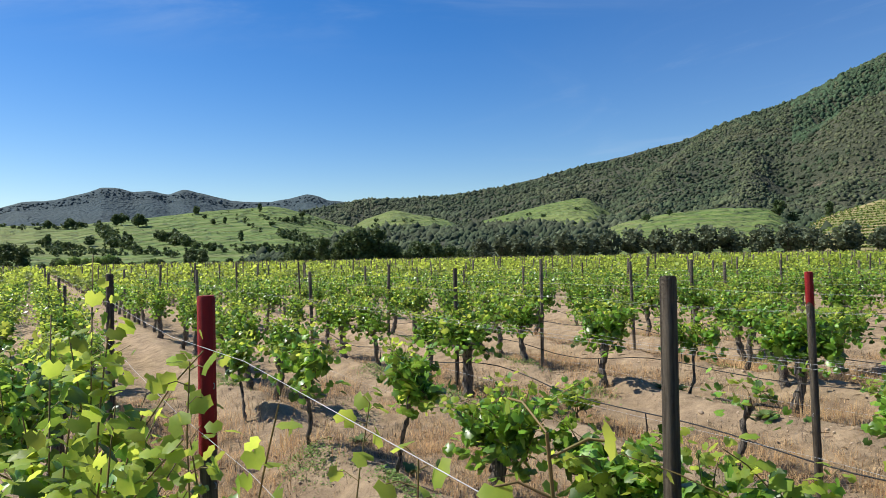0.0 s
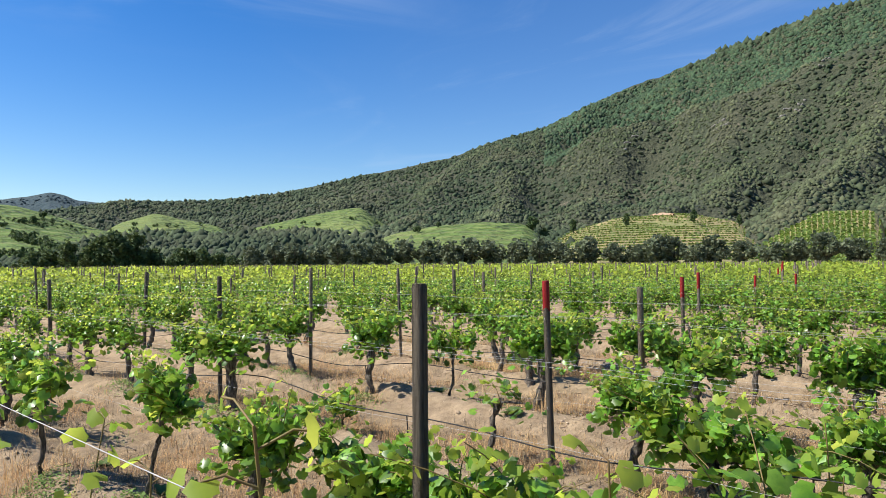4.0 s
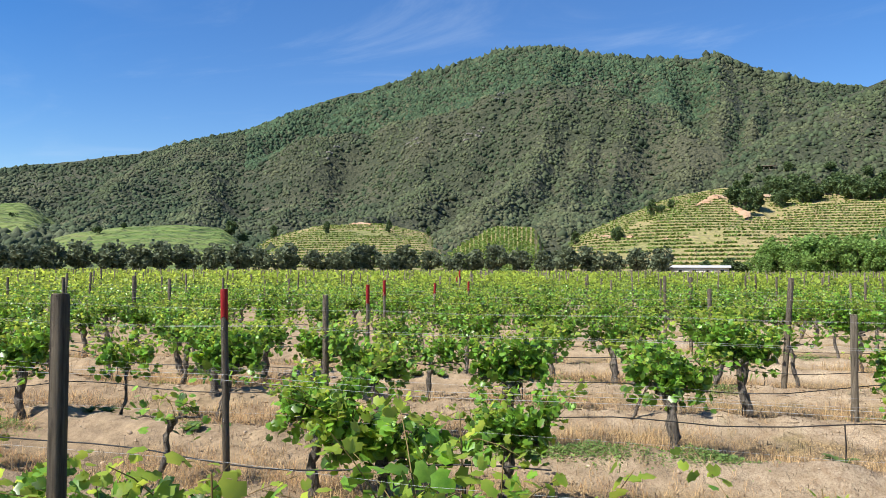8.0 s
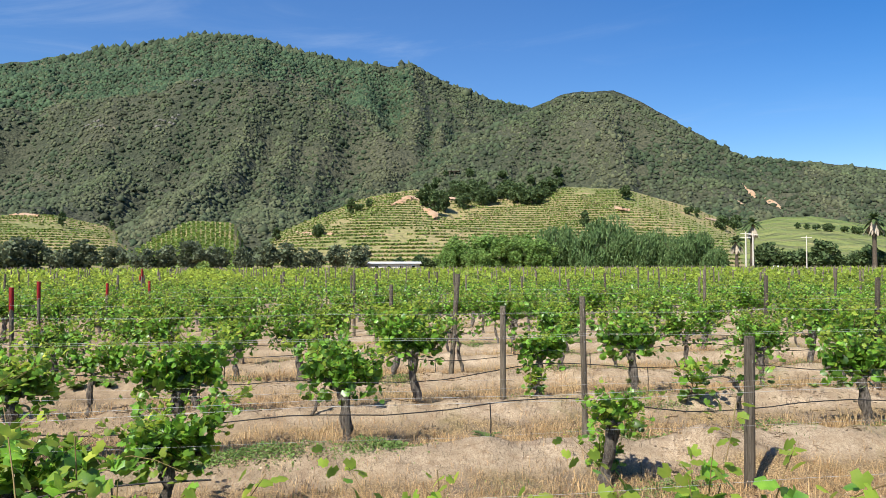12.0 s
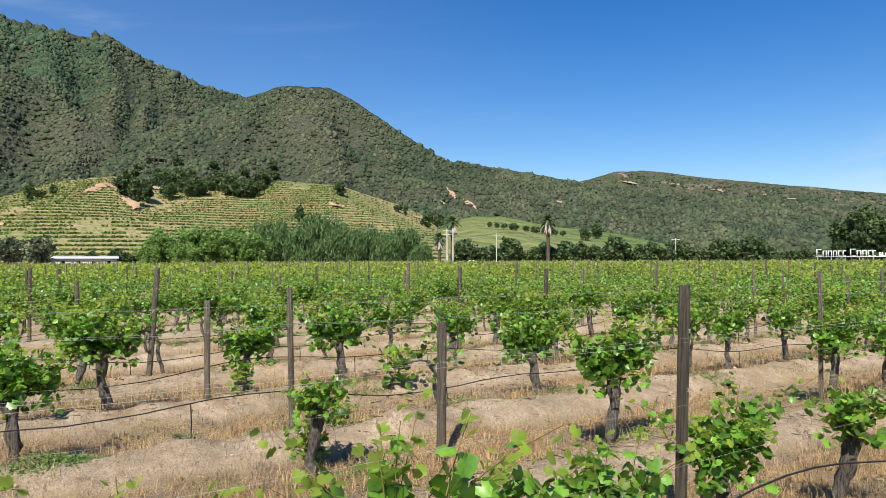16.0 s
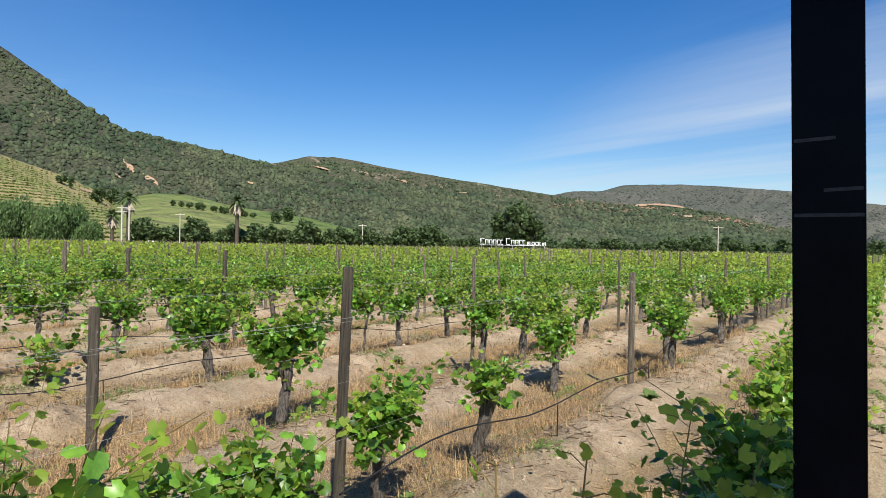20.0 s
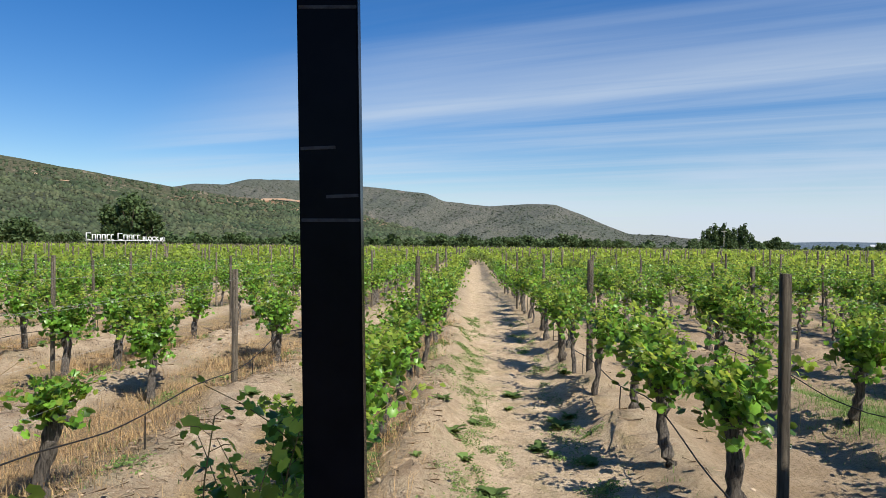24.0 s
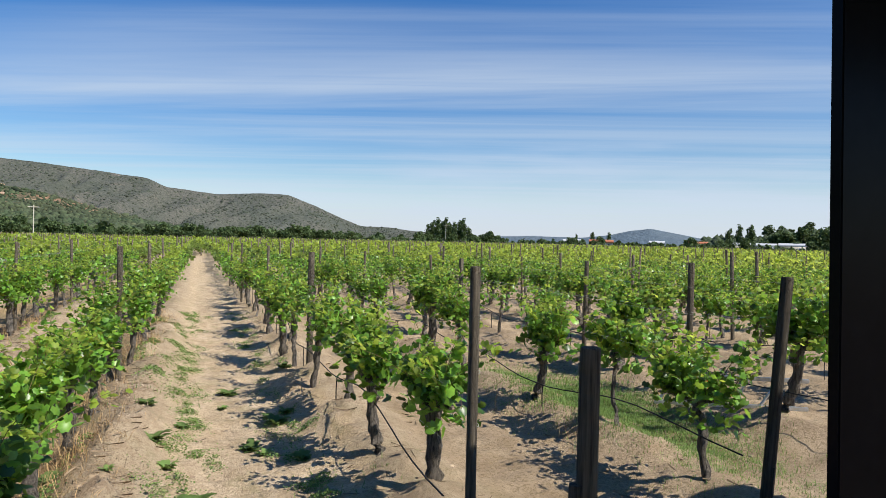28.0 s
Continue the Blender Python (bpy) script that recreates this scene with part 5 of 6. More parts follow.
plant_on(slope_knoll, "tree", CONE, "dark conical tree on the planted knoll", "tree", "knoll trees", [(88.9, 4.2, 1.1), (82.6, 4.9, 1.5), (82.0, 4.2, 1.55), (81.2, 4.3, 1.4), (79.7, 4.6, 1.15), (73.5, 5.0, 1.2), (72.9, 5.1, 1.1), (95.0, 1.8, 1.0), (60.9, 3.6, 0.8), (69.8, 2.8, 1.0)])
plant_on(slope_knoll, "tree", ROUND, "dark round tree on the planted knoll", "tree", "knoll trees", [(83.0, 5.0, 1.45), (81.4, 4.5, 1.5), (79.7, 4.7, 1.5), (66.3, 5.2, 1.25), (91.5, 2.3, 0.95), (61.6, 3.9, 0.9), (59.2, 2.6, 1.3), (58.4, 2.6, 1.4), (88.2, 4.4, 0.8), (87.4, 4.8, 0.7)] + [(a + rs.normal(0, 0.2), 5.3 + 0.4 * math.sin(a * 2), rs.uniform(1.0, 1.9)) for a in np.arange(72.6, 80, 0.42)])
plant_on(knob_surf, "tree", ROUND, "dark green tree in the grove above the knoll", "tree", "grove trees", [(rs.uniform(71.5, 82.5), rs.uniform(5.2, 7.4), rs.uniform(0.9, 1.6)) for _ in range(34)])
plant_on(slope_west, "tree", CONE, "dark conical tree on the vineyard slope", "tree", "slope trees", [(115.3, 2.7, 1.0), (110.4, 2.8, 1.05), (107.0, 2.6, 0.9), (119.6, 2.2, 1.2)])
plant_on(slope_west_low, "tree", ROUND, "dark round tree among the vineyard slopes", "tree", "slope trees", [(122.9, 2.9, 1.6), (121.9, 2.4, 1.2), (132.4, 2.4, 0.9), (130.6, 2.9, 0.6)])
def bush_stuff(surf, name, label, spots_):
    """Hedge bushes far off, joined in one mesh of leaf clumps."""
    bag = Bag()
    for a, el, s in spots_:
        x, y, z = on_slope(surf, a, el)
        crown(bag, (x, y, z + 2.0 * s), (2.6 * s, 2.6 * s, 2.0 * s), 7, 16, 0.9 * s, rs)
    tagged(new(name, bag.mesh(name, M_TREE_DARK)), label, "bushes", kind="stuff")


hedge = []
for a0, e0, a1, e1, n, s0 in ((181.5, 2.6, 176.4, 2.62, 26, 0.7), (175.5, 2.5, 174.6, 1.3, 26, 1.25), (174.9, 1.3, 172.9, 0.9, 16, 1.1), (179.1, 1.2, 177.2, 0.95, 14, 1.0), (171.6, 1.75, 169.3, 1.15, 30, 1.15), (169.2, 0.8, 157.5, 0.55, 46, 0.85), (182, 0.7, 170, 0.5, 40, 0.8),
                          (165.7, 3.5, 163.8, 2.2, 22, 0.42), (163.9, 3.3, 159.8, 2.75, 24, 0.5), (162.5, 2.0, 159.6, 1.1, 34, 0.85), (161.0, 3.3, 157.8, 2.5, 20, 0.6), (172.5, 2.5, 166, 2.15, 30, 0.14), (170.5, 3.35, 163.8, 4.0, 16, 0.3)):
    for t in np.linspace(0, 1, n):
        hedge.append((a0 + (a1 - a0) * t + rs.normal(0, 0.14), e0 + (e1 - e0) * t + rs.normal(0, 0.08), s0 * rs.uniform(0.5, 1.2)))
bush_stuff(slope_green_west, "hill_hedges", "dark bushes in hedge lines on the green hill", hedge)
plant_on(slope_green_west, "tree", ROUND, "dark round tree on the green hill", "tree", "green hill trees", [(177.71, 2.45, 0.9), (176.26, 1.25, 1.0), (173.96, 2.75, 1.7), (174.3, 2.75, 1.3), (172.78, 2.65, 1.5), (172.5, 2.65, 1.2), (179.0, 2.5, 1.0), (177.35, 2.55, 1.2), (176.9, 2.55, 0.9), (167.45, 2.85, 0.7), (168.04, 3.25, 0.6), (162.9, 2.7, 0.7), (161.3, 2.95, 0.9), (161.7, 2.95, 0.7), (160.6, 3.4, 0.9), (168.8, 3.6, 1.1)])
plant_on(slope_green_west, "tree", CONE, "dark conical tree on the green hill", "tree", "green hill trees", [(178.9, 1.1, 1.0), (173.9, 1.4, 0.9), (173.4, 1.1, 0.9), (166.5, 2.85, 0.75), (165.5, 1.4, 0.85), (163.9, 3.75, 1.0), (175.5, 2.5, 0.8)])
plant_row("tree", TALL, "big dark tree at the foot of the green hill", "tree", "tall trees", [(181.6, 215, 0.72), (180.7, 218, 0.62), (169.3, 212, 0.52), (168.5, 214, 0.48)])
plant_row("willow", WILLOW, "low yellow-green shrub beyond the vine rows", "tree", "field edge shrubs", [(178.2, 216, 0.34), (177.4, 214, 0.38), (176.6, 217, 0.4), (175.9, 215, 0.38), (175.1, 216, 0.42), (172.0, 216, 0.36)])
bush_stuff(slope_valley_mid, "valley_bushes", "dark bushes on a green valley slope", [(150.5 + rs.uniform(-1.5, 4.5), rs.uniform(1.8, 3.2), rs.uniform(0.5, 1.0)) for _ in range(16)])
bush_stuff(slope_valley, "valley_bushes", "dark bushes on a green valley slope", [(137 + rs.uniform(-1.5, 8), rs.uniform(1.8, 3.6), rs.uniform(0.5, 1.0)) for _ in range(22)])
plant_on(slope_low, "tree", ROUND, "dark bush on the bright green slope", "tree", "hill bushes", [(54 - 0.55 * n + rs.normal(0, 0.1), 2.6 - 0.07 * n, rs.uniform(0.45, 0.7)) for n in range(12)] + [(45.3, 1.6, 1.3), (46.2, 1.5, 1.0)])


def scrub(surf, n, lo, hi, name, label, s0=0.02, s1=1.0, material=None, spurs=None, tall=1.0, between=None):
    """Scrub bushes all over a hill, as one mesh of uneven clumps: lo at its foot, hi at its crest; in its gullies, on its spurs, or both."""
    a, s, X, Y, Z = surf
    i = rs.randint(1, len(a) - 2, n) if not between else rs.randint(np.searchsorted(a, between[0]), np.searchsorted(a, between[1]), n)
    u = rs.uniform(s0 ** 0.8, s1 ** 0.8, n) ** 1.25 * (np.searchsorted(s, 1.0) - 1)
    j = u.astype(int)
    w, v = (u - j)[:, None], rs.uniform(0, 1, n)[:, None]
    P = np.stack([X, Y, Z], -1)
    p = (P[i, j] * (1 - w) + P[i, j + 1] * w) * (1 - v) + (P[i + 1, j] * (1 - w) + P[i + 1, j + 1] * w) * v
    # how far the ground stands out from its surroundings along the slope
    k = 13
    pad = np.pad(Z, ((k, k), (0, 0)), mode="edge")
    cum = np.cumsum(np.concatenate([np.zeros((1, Z.shape[1])), pad]), 0)
    out = (Z - (cum[2 * k + 1:] - cum[:-2 * k - 1]) / (2 * k + 1)) / (0.02 * Z.max())
    o = np.clip(out[i, j], -0.7, 0.7) + rs.normal(0, 0.22, n) + 0.35 * fbm(p[:, 0] / 90, p[:, 1] / 90, 19)
    keep_ = fbm(p[:, 0] / 60, p[:, 1] / 60, 9) + rs.normal(0, 0.45, n) > -0.75
    if spurs is not None:
        keep_ &= (o > 0.18) if spurs else (o <= 0.18)
    p, u = p[keep_], u[keep_]
    m = len(p)
    reach = np.hypot(p[:, 0], p[:, 1])
    reach = (reach - reach.min()) / (reach.max() - reach.min())
    size = (lo + (hi - lo) * reach) * rs.uniform(0.5, 1.3, m) * np.where(rs.uniform(size=m) < 0.08, 1.5, 1.0)
    # a rough dome: two uneven rings and a top
    th = np.arange(4) * 2 * np.pi / 4
    tpl = np.concatenate([np.stack([np.cos(th) * 0.85, np.sin(th) * 0.85, 0 * th - 0.15], -1), np.stack([np.cos(th + 0.6), np.sin(th + 0.6), 0 * th + 0.55 * tall], -1), [[0, 0, 1.25 * tall]]])
    tri = np.array([(k, (k + 1) % 4, 4 + k) for k in range(4)] + [((k + 1) % 4, 4 + (k + 1) % 4, 4 + k) for k in range(4)] + [(4 + k, 4 + (k + 1) % 4, 8) for k in range(4)])
    jig = tpl[None] * (1 + rs.normal(0, 0.2, (m, 9, 1))) + rs.normal(0, 0.14, (m, 9, 3))
    vv = np.einsum("nij,nkj->nki", turns(m, 0, 18), jig) * size[:, None, None] + p[:, None]
    f = (tri[None] + (np.arange(m) * 9)[:, None, None]).reshape(-1, 3)
    tagged(new(name, mesh_np(name, vv.reshape(-1, 3), f, material or M_BUSH, False)), label, "scrub", kind="stuff")


scrub(main_surf, 72000, 1.55, 3.1, "mountain_woods", "dark evergreen woods in the mountain's gullies", spurs=False, tall=0.95)
scrub(main_surf, 140000, 1.15, 2.4, "mountain_scrub", "dry olive-green scrub on the mountain's spurs", spurs=True, material=M_BUSH_DRY)
scrub(main_surf, 16000, 2.2, 3.3, "summit_woods", "fresh green woods high on the mountain", 0.62, 1.0, tall=1.1, material=M_WOODS, between=(84, 122))
scrub(main_surf, 2200, 2.4, 3.4, "ridge_trees", "taller trees along the mountain's crest", 0.94, 1.0, tall=1.2)
scrub(main_surf, 800, 3.6, 4.6, "crest_trees", "tall trees standing up from the mountain's crest", 0.965, 1.0, tall=1.5, between=(78, 111))
scrub(knob_surf, 1100, 2.0, 2.8, "knob_ridge_trees", "taller trees along the hill's crest", 0.94, 1.0, tall=1.15)
scrub(knob_surf, 34000, 1.3, 2.3, "knob_woods", "dark evergreen scrub covering the rounded hill", spurs=False, tall=0.95)
scrub(knob_surf, 56000, 1.05, 1.8, "knob_scrub", "dry olive-green scrub on the rounded hill", spurs=True, material=M_BUSH_DRY)
scrub(red_surf, 9000, 1.5, 3.0, "red_hill_scrub", "scattered scrub on the red earth hill")
scrub(foot_surf, 12000, 1.2, 2.4, "foothill_scrub", "scrub and bushes between the planted slopes", tall=1.3)
scrub(north_surf, 15000, 2.8, 4.4, "north_scrub", "scrub on the far hill")
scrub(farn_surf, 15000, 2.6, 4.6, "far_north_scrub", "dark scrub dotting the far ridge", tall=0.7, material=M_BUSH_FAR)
scrub(west_surf, 1100, 3.0, 5.0, "far_west_trees", "trees along the far western ridge, blue-grey haze in their colour", 0.93, 1.0, tall=0.9, material=M_FAR_WEST)


scrub(east_surf, 3500, 1.2, 2.2, "knoll_scrub", "bushes on the low eastern knoll", tall=1.3)
plant_on(east_surf, "tree", ROUND, "dark tree on the low eastern knoll", "tree", "knoll trees", [(a + rs.normal(0, 0.3), rs.uniform(0.6, 1.9), rs.uniform(0.8, 1.5)) for a in np.arange(-57, -44.5, 0.9)])


# vine rows on the slopes, as low leafy strips that follow the contour or run down the slope
def slope_rows(surf, name, label, dz=1.3, across=True, step=0.22, size=1.25, clear=0.12):
    a, s, X, Y, Z = surf
    top = np.searchsorted(s, 1.0)
    spots_ = []
    if across:
        for z in np.arange(0.6, Z.max(), dz):
            for az_ in np.arange(a[0], a[-1], step):
                i = min(len(a) - 1, int((az_ - a[0]) / (a[1] - a[0])))
                col = Z[i, :top]
                j = int(np.argmax(col > z))
                if j < 1:
                    continue
                t = (z - col[j - 1]) / (col[j] - col[j - 1] + 1e-9)
                r0 = np.hypot(X[i, j - 1], Y[i, j - 1]) * (1 - t) + np.hypot(X[i, j], Y[i, j]) * t
                x, y = polar(az_, r0)
                spots_.append((x, y, z))
    else:
        for az_ in np.arange(a[0], a[-1], 0.36):
            i = min(len(a) - 1, int((az_ - a[0]) / (a[1] - a[0])))
            for j in range(1, top - 1):
                for t in (0.0, 0.33, 0.67):
                    r0 = np.hypot(X[i, j], Y[i, j]) * (1 - t) + np.hypot(X[i, j + 1], Y[i, j + 1]) * t
                    x, y = polar(az_, r0)
                    spots_.append((x, y, Z[i, j] * (1 - t) + Z[i, j + 1] * t))
    p = np.array(spots_)
    p = p[fbm(p[:, 0] / 22, p[:, 1] / 22, 5) + rs.normal(0, 0.12, len(p)) > -1.0 + clear]
    p = np.repeat(p, 3, 0)
    p = p + rs.normal(0, 1, p.shape) * (0.3, 0.3, 0.07) + (0, 0, 0.35)
    bag = Bag()
    scatter(bag, QUAD, QUAD_T, p, rs.uniform(0.6, 1.15, len(p)) * size, turns(len(p), 15, 75))
    tagged(new(name, bag.mesh(name, M_LEAF_FAR)), label, "vine rows", kind="stuff")


slope_rows(slope_knoll, "knoll_vine_rows", "green vine rows along the knoll's contours", 1.45, step=0.11, size=0.85, clear=0.2)
slope_rows(slope_west, "slope_vine_rows", "green vine rows on a slope below the scrub", 1.5, step=0.12, size=0.95)
slope_rows(slope_block, "slope_vine_rows", "green vine rows running down a small steep block", across=False, size=1.0)


def bare_bank(surf, line, width, label="cut bank of bare orange earth above the vine rows"):
    """A track or cut bank of bare earth lying on a slope."""
    pts = np.array([on_slope(surf, a, e) for a, e in line])
    t = np.linspace(0, 1, 9 * len(line))
    c = np.stack([np.interp(t, np.linspace(0, 1, len(line)), pts[:, k]) for k in range(3)], -1)
    d = np.gradient(c, axis=0)
    d[:, 2] = 0
    d /= np.linalg.norm(d, axis=1, keepdims=True) + 1e-9
    side = np.stack([-d[:, 1], d[:, 0], 0 * d[:, 2]], -1)
    out = c / np.linalg.norm(c, axis=1, keepdims=True)
    side *= np.sign((side * out).sum(1, keepdims=True))
    w = (width * (0.65 + 0.35 * vnoise(t * 9, 0 * t, 3)) * np.sin(np.pi * np.clip(t, 0.04, 0.96)) ** 0.5)[:, None]
    rise = 0.22
    rows_ = [c - side * w * 0.8 + (0, 0, 0.1), c - side * w * 0.3 + (0, 0, 0.7), c + side * w * 0.4 + (0, 0, 1.0) + w * (0, 0, rise), c + side * w + (0, 0, 0.2) + w * (0, 0, rise)]
    v = np.concatenate(rows_) + 0.15 * rs.normal(size=(len(c) * 4, 3))
    n = len(c)
    f = np.array([(r * n + k, r * n + k + 1, (r + 1) * n + k + 1, (r + 1) * n + k) for r in range(3) for k in range(n - 1)])
    tagged(new("earth_bank", mesh_np("earth_bank", v, f, M_BANK, True)), label, "earth bank", "earth banks", kind="structure")


bare_bank(slope_knoll, [(85.6, 4.9), (84.2, 5.5), (83.0, 5.4)], 4.5)
bare_bank(slope_knoll, [(82.8, 4.6), (82.3, 4.2), (81.9, 3.7)], 4.0)
bare_bank(slope_knoll, [(81.8, 5.5), (80.6, 5.4), (79.6, 5.3)], 3.5)
bare_bank(slope_knoll, [(67.2, 4.6), (66.6, 4.3), (66.0, 4.2)], 3.0)
bare_bank(slope_knoll, [(60.3, 3.5), (59.6, 3.3), (58.9, 2.7)], 2.5)
bare_bank(slope_knoll, [(93.5, 2.6), (91.8, 2.4), (90.4, 2.5)], 2.5)
for line, width in (([(17.6, 3.25), (16.0, 3.45), (14.2, 3.4), (12.8, 3.15)], 22), ([(14.2, 2.75), (13.2, 2.55), (12.4, 2.6)], 9), ([(11.6, 2.25), (10.9, 2.05)], 9), ([(19.8, 3.3), (18.6, 3.2)], 7)):
    bare_bank(red_surf, line, width, "bare tan and red earth cut into the scrub hill")
for line, width in (([(44.6, 6.2), (43.2, 6.25), (42.0, 5.9)], 13), ([(36.9, 5.3), (36.0, 5.15), (35.0, 5.0)], 13), ([(33.6, 4.8), (32.4, 4.65)], 9), ([(39.6, 5.9), (38.6, 5.5)], 9), ([(31.4, 4.4), (30.4, 4.3)], 8)):
    bare_bank(north_surf, line, width, "pale cliff of bare earth on the far scrub hill")
for line, width in (([(57.9, 6.1), (57.4, 5.5), (56.8, 4.9)], 4.5), ([(56.5, 5.2), (55.8, 4.7), (55.2, 4.2)], 4.0), ([(58.6, 5.0), (57.6, 4.4)], 3.0), ([(48.6, 4.7), (48.0, 4.5)], 2.5)):
    bare_bank(knob_surf, line, width, "bare patch of red earth among the hill's scrub")
bare_bank(slope_west, [(113.6, 3.5), (112.8, 3.6), (111.9, 3.5)], 3.0)


def outcrop(az, el, wide, high, seed):
    """Bare grey rock breaking through the scrub: low broken slabs strung up the slope."""
    r = np.random.RandomState(seed)
    bag = Bag()
    for k in np.linspace(-1, 1, 16):
        x, y, z = on_slope(main_surf, az - wide * k + r.normal(0, 0.12 * wide), el + high * k + r.normal(0, 0.3 * high))
        v = ICO * (r.uniform(1.2, 3.0), r.uniform(1.2, 3.0), r.uniform(0.8, 2.0)) * (1 + r.normal(0, 0.2, (12, 1)))
        bag.add(v @ np.array(Euler((r.normal(0, 0.4), r.normal(0, 0.4), r.uniform(0, 6))).to_matrix()).T + (x, y, z + 0.6), ICO_T)
    tagged(new("rock_outcrop", bag.mesh("rock_outcrop", M_ROCK)), "grey rock outcrop among the mountain's scrub", "rock", "rock outcrops")


M_ROCK = mat("grey hill rock", (0.10, 0.095, 0.08), (0.27, 0.25, 0.22), 0.5, 0.95, 0.8, 1.5)
for n, (a, e, w, h) in enumerate(((101.6, 13.8, 0.5, 0.45), (100.9, 14.3, 0.25, 0.3), (111.4, 11.0, 0.7, 0.5), (112.4, 10.6, 0.3, 0.4), (108.3, 10.3, 0.6, 0.25), (103.4, 10.9, 0.8, 0.3), (115.0, 9.6, 0.5, 0.4))):
    outcrop(a, e, w, h, 300 + n)


# palms: a trunk with a skirt of dead fronds and a head of arching green ones
def palm(az, d, h, s=1.0, lean=0.0):
    r = np.random.RandomState(int(az * 10))
    e = empty("palm_tree", "tall palm with a skirt of dry fronds", "palm tree", "palms")
    x, y = polar(az, d)
    e.matrix_basis = pose(x, y, -0.06, lean, 0, 0)
    t = Bag()
    tube(t, [(0, 0, -0.3), (0, 0, h * 0.5), (0, 0, h)], [0.55 * s, 0.42 * s, 0.42 * s], 10)
    part("trunk", t.mesh("trunk", M_TRUNK, True), e)

    def fronds(n, lo, hi, length, drop):
        b = Bag()
        for _ in range(n):
            a, up, L = r.uniform(0, 6.28), math.radians(r.uniform(lo, hi)), length * r.uniform(0.8, 1.1)
            u = np.linspace(0, 1, 6)
            out = np.cos(up) * u * L
            z = np.sin(up) * u * L - drop * (u ** 2) * L
            c = np.stack([np.cos(a) * out, np.sin(a) * out, h + z], -1)
            side = np.array([-math.sin(a), math.cos(a), 0])
            wd = (0.38 * s * np.sin(np.pi * np.clip(u * 0.9 + 0.08, 0, 1)))[:, None]
            v = np.concatenate([c - side * wd - (0, 0, 0.12), c, c + side * wd - (0, 0, 0.12)])
            b.add(v, [(k, k + 1, 6 + k + 1, 6 + k) for k in range(5)] + [(6 + k, 6 + k + 1, 12 + k + 1, 12 + k) for k in range(5)])
        return b

    part("crown", fronds(46, -20, 80, 3.0 * s, 0.45).mesh("crown", M_TREE_DARK), e, "arching green fronds")
    part("dry_skirt", fronds(60, -85, -55, 3.6 * s, 0.05).mesh("dry_skirt", M_SKIRT), e, "hanging dry fronds")


palm(57.3, 172, 11.5, 1.0)
palm(58.4, 171, 7.5, 0.85)
palm(49.4, 178, 12.0, 1.0)


def pole(az, d, h, r=0.14, arms=1, label="pale concrete utility pole at the field's edge"):
    e = empty("utility_pole", label, "pole", "utility poles")
    x, y = polar(az, d)
    e.matrix_basis = pose(x, y, -0.06, 0, 0, az)
    b = Bag()
    tube(b, [(0, 0, -0.3), (0, 0, h)], [r, r * 0.7], 8)
    part("shaft", b.mesh("shaft", M_POLE, True), e)
    for k in range(arms):
        part("crossarm", bevel_box((-1.1, -0.07, h - 0.5 - 0.9 * k), (1.1, 0.07, h - 0.36 - 0.9 * k), M_POLE, "crossarm", 0.02), e)


pole(57.75, 166, 9.3, 0.2, 2)
pole(57.25, 166, 9.0, 0.2, 1)
for az_, d_, h_ in ((53.65, 172, 8.4), (39.4, 185, 7.2), (10.95, 170, 7.6), (-19.9, 300, 9.0)):
    pole(az_, d_, h_, 0.13, 1)


belt = Bag()
for a in np.arange(-62, 32, 0.32):
    x, y = polar(a + rs.normal(0, 0.1), 236 + rs.uniform(-8, 10) + max(0, -a) * 1.2)
    s = rs.uniform(0.5, 1.0) * (1.7 if -9 < a < 32 else 1.0)
    crown(belt, (x, y, 1.4 * s), (2.6 * s, 2.6 * s, 1.6 * s), 6, 18, 0.8 * s, rs)
tagged(new("field_hedge", belt.mesh("field_hedge", M_TREE_DARK)), "long low hedge of dark shrubs beyond the vine field", "hedge", kind="stuff")

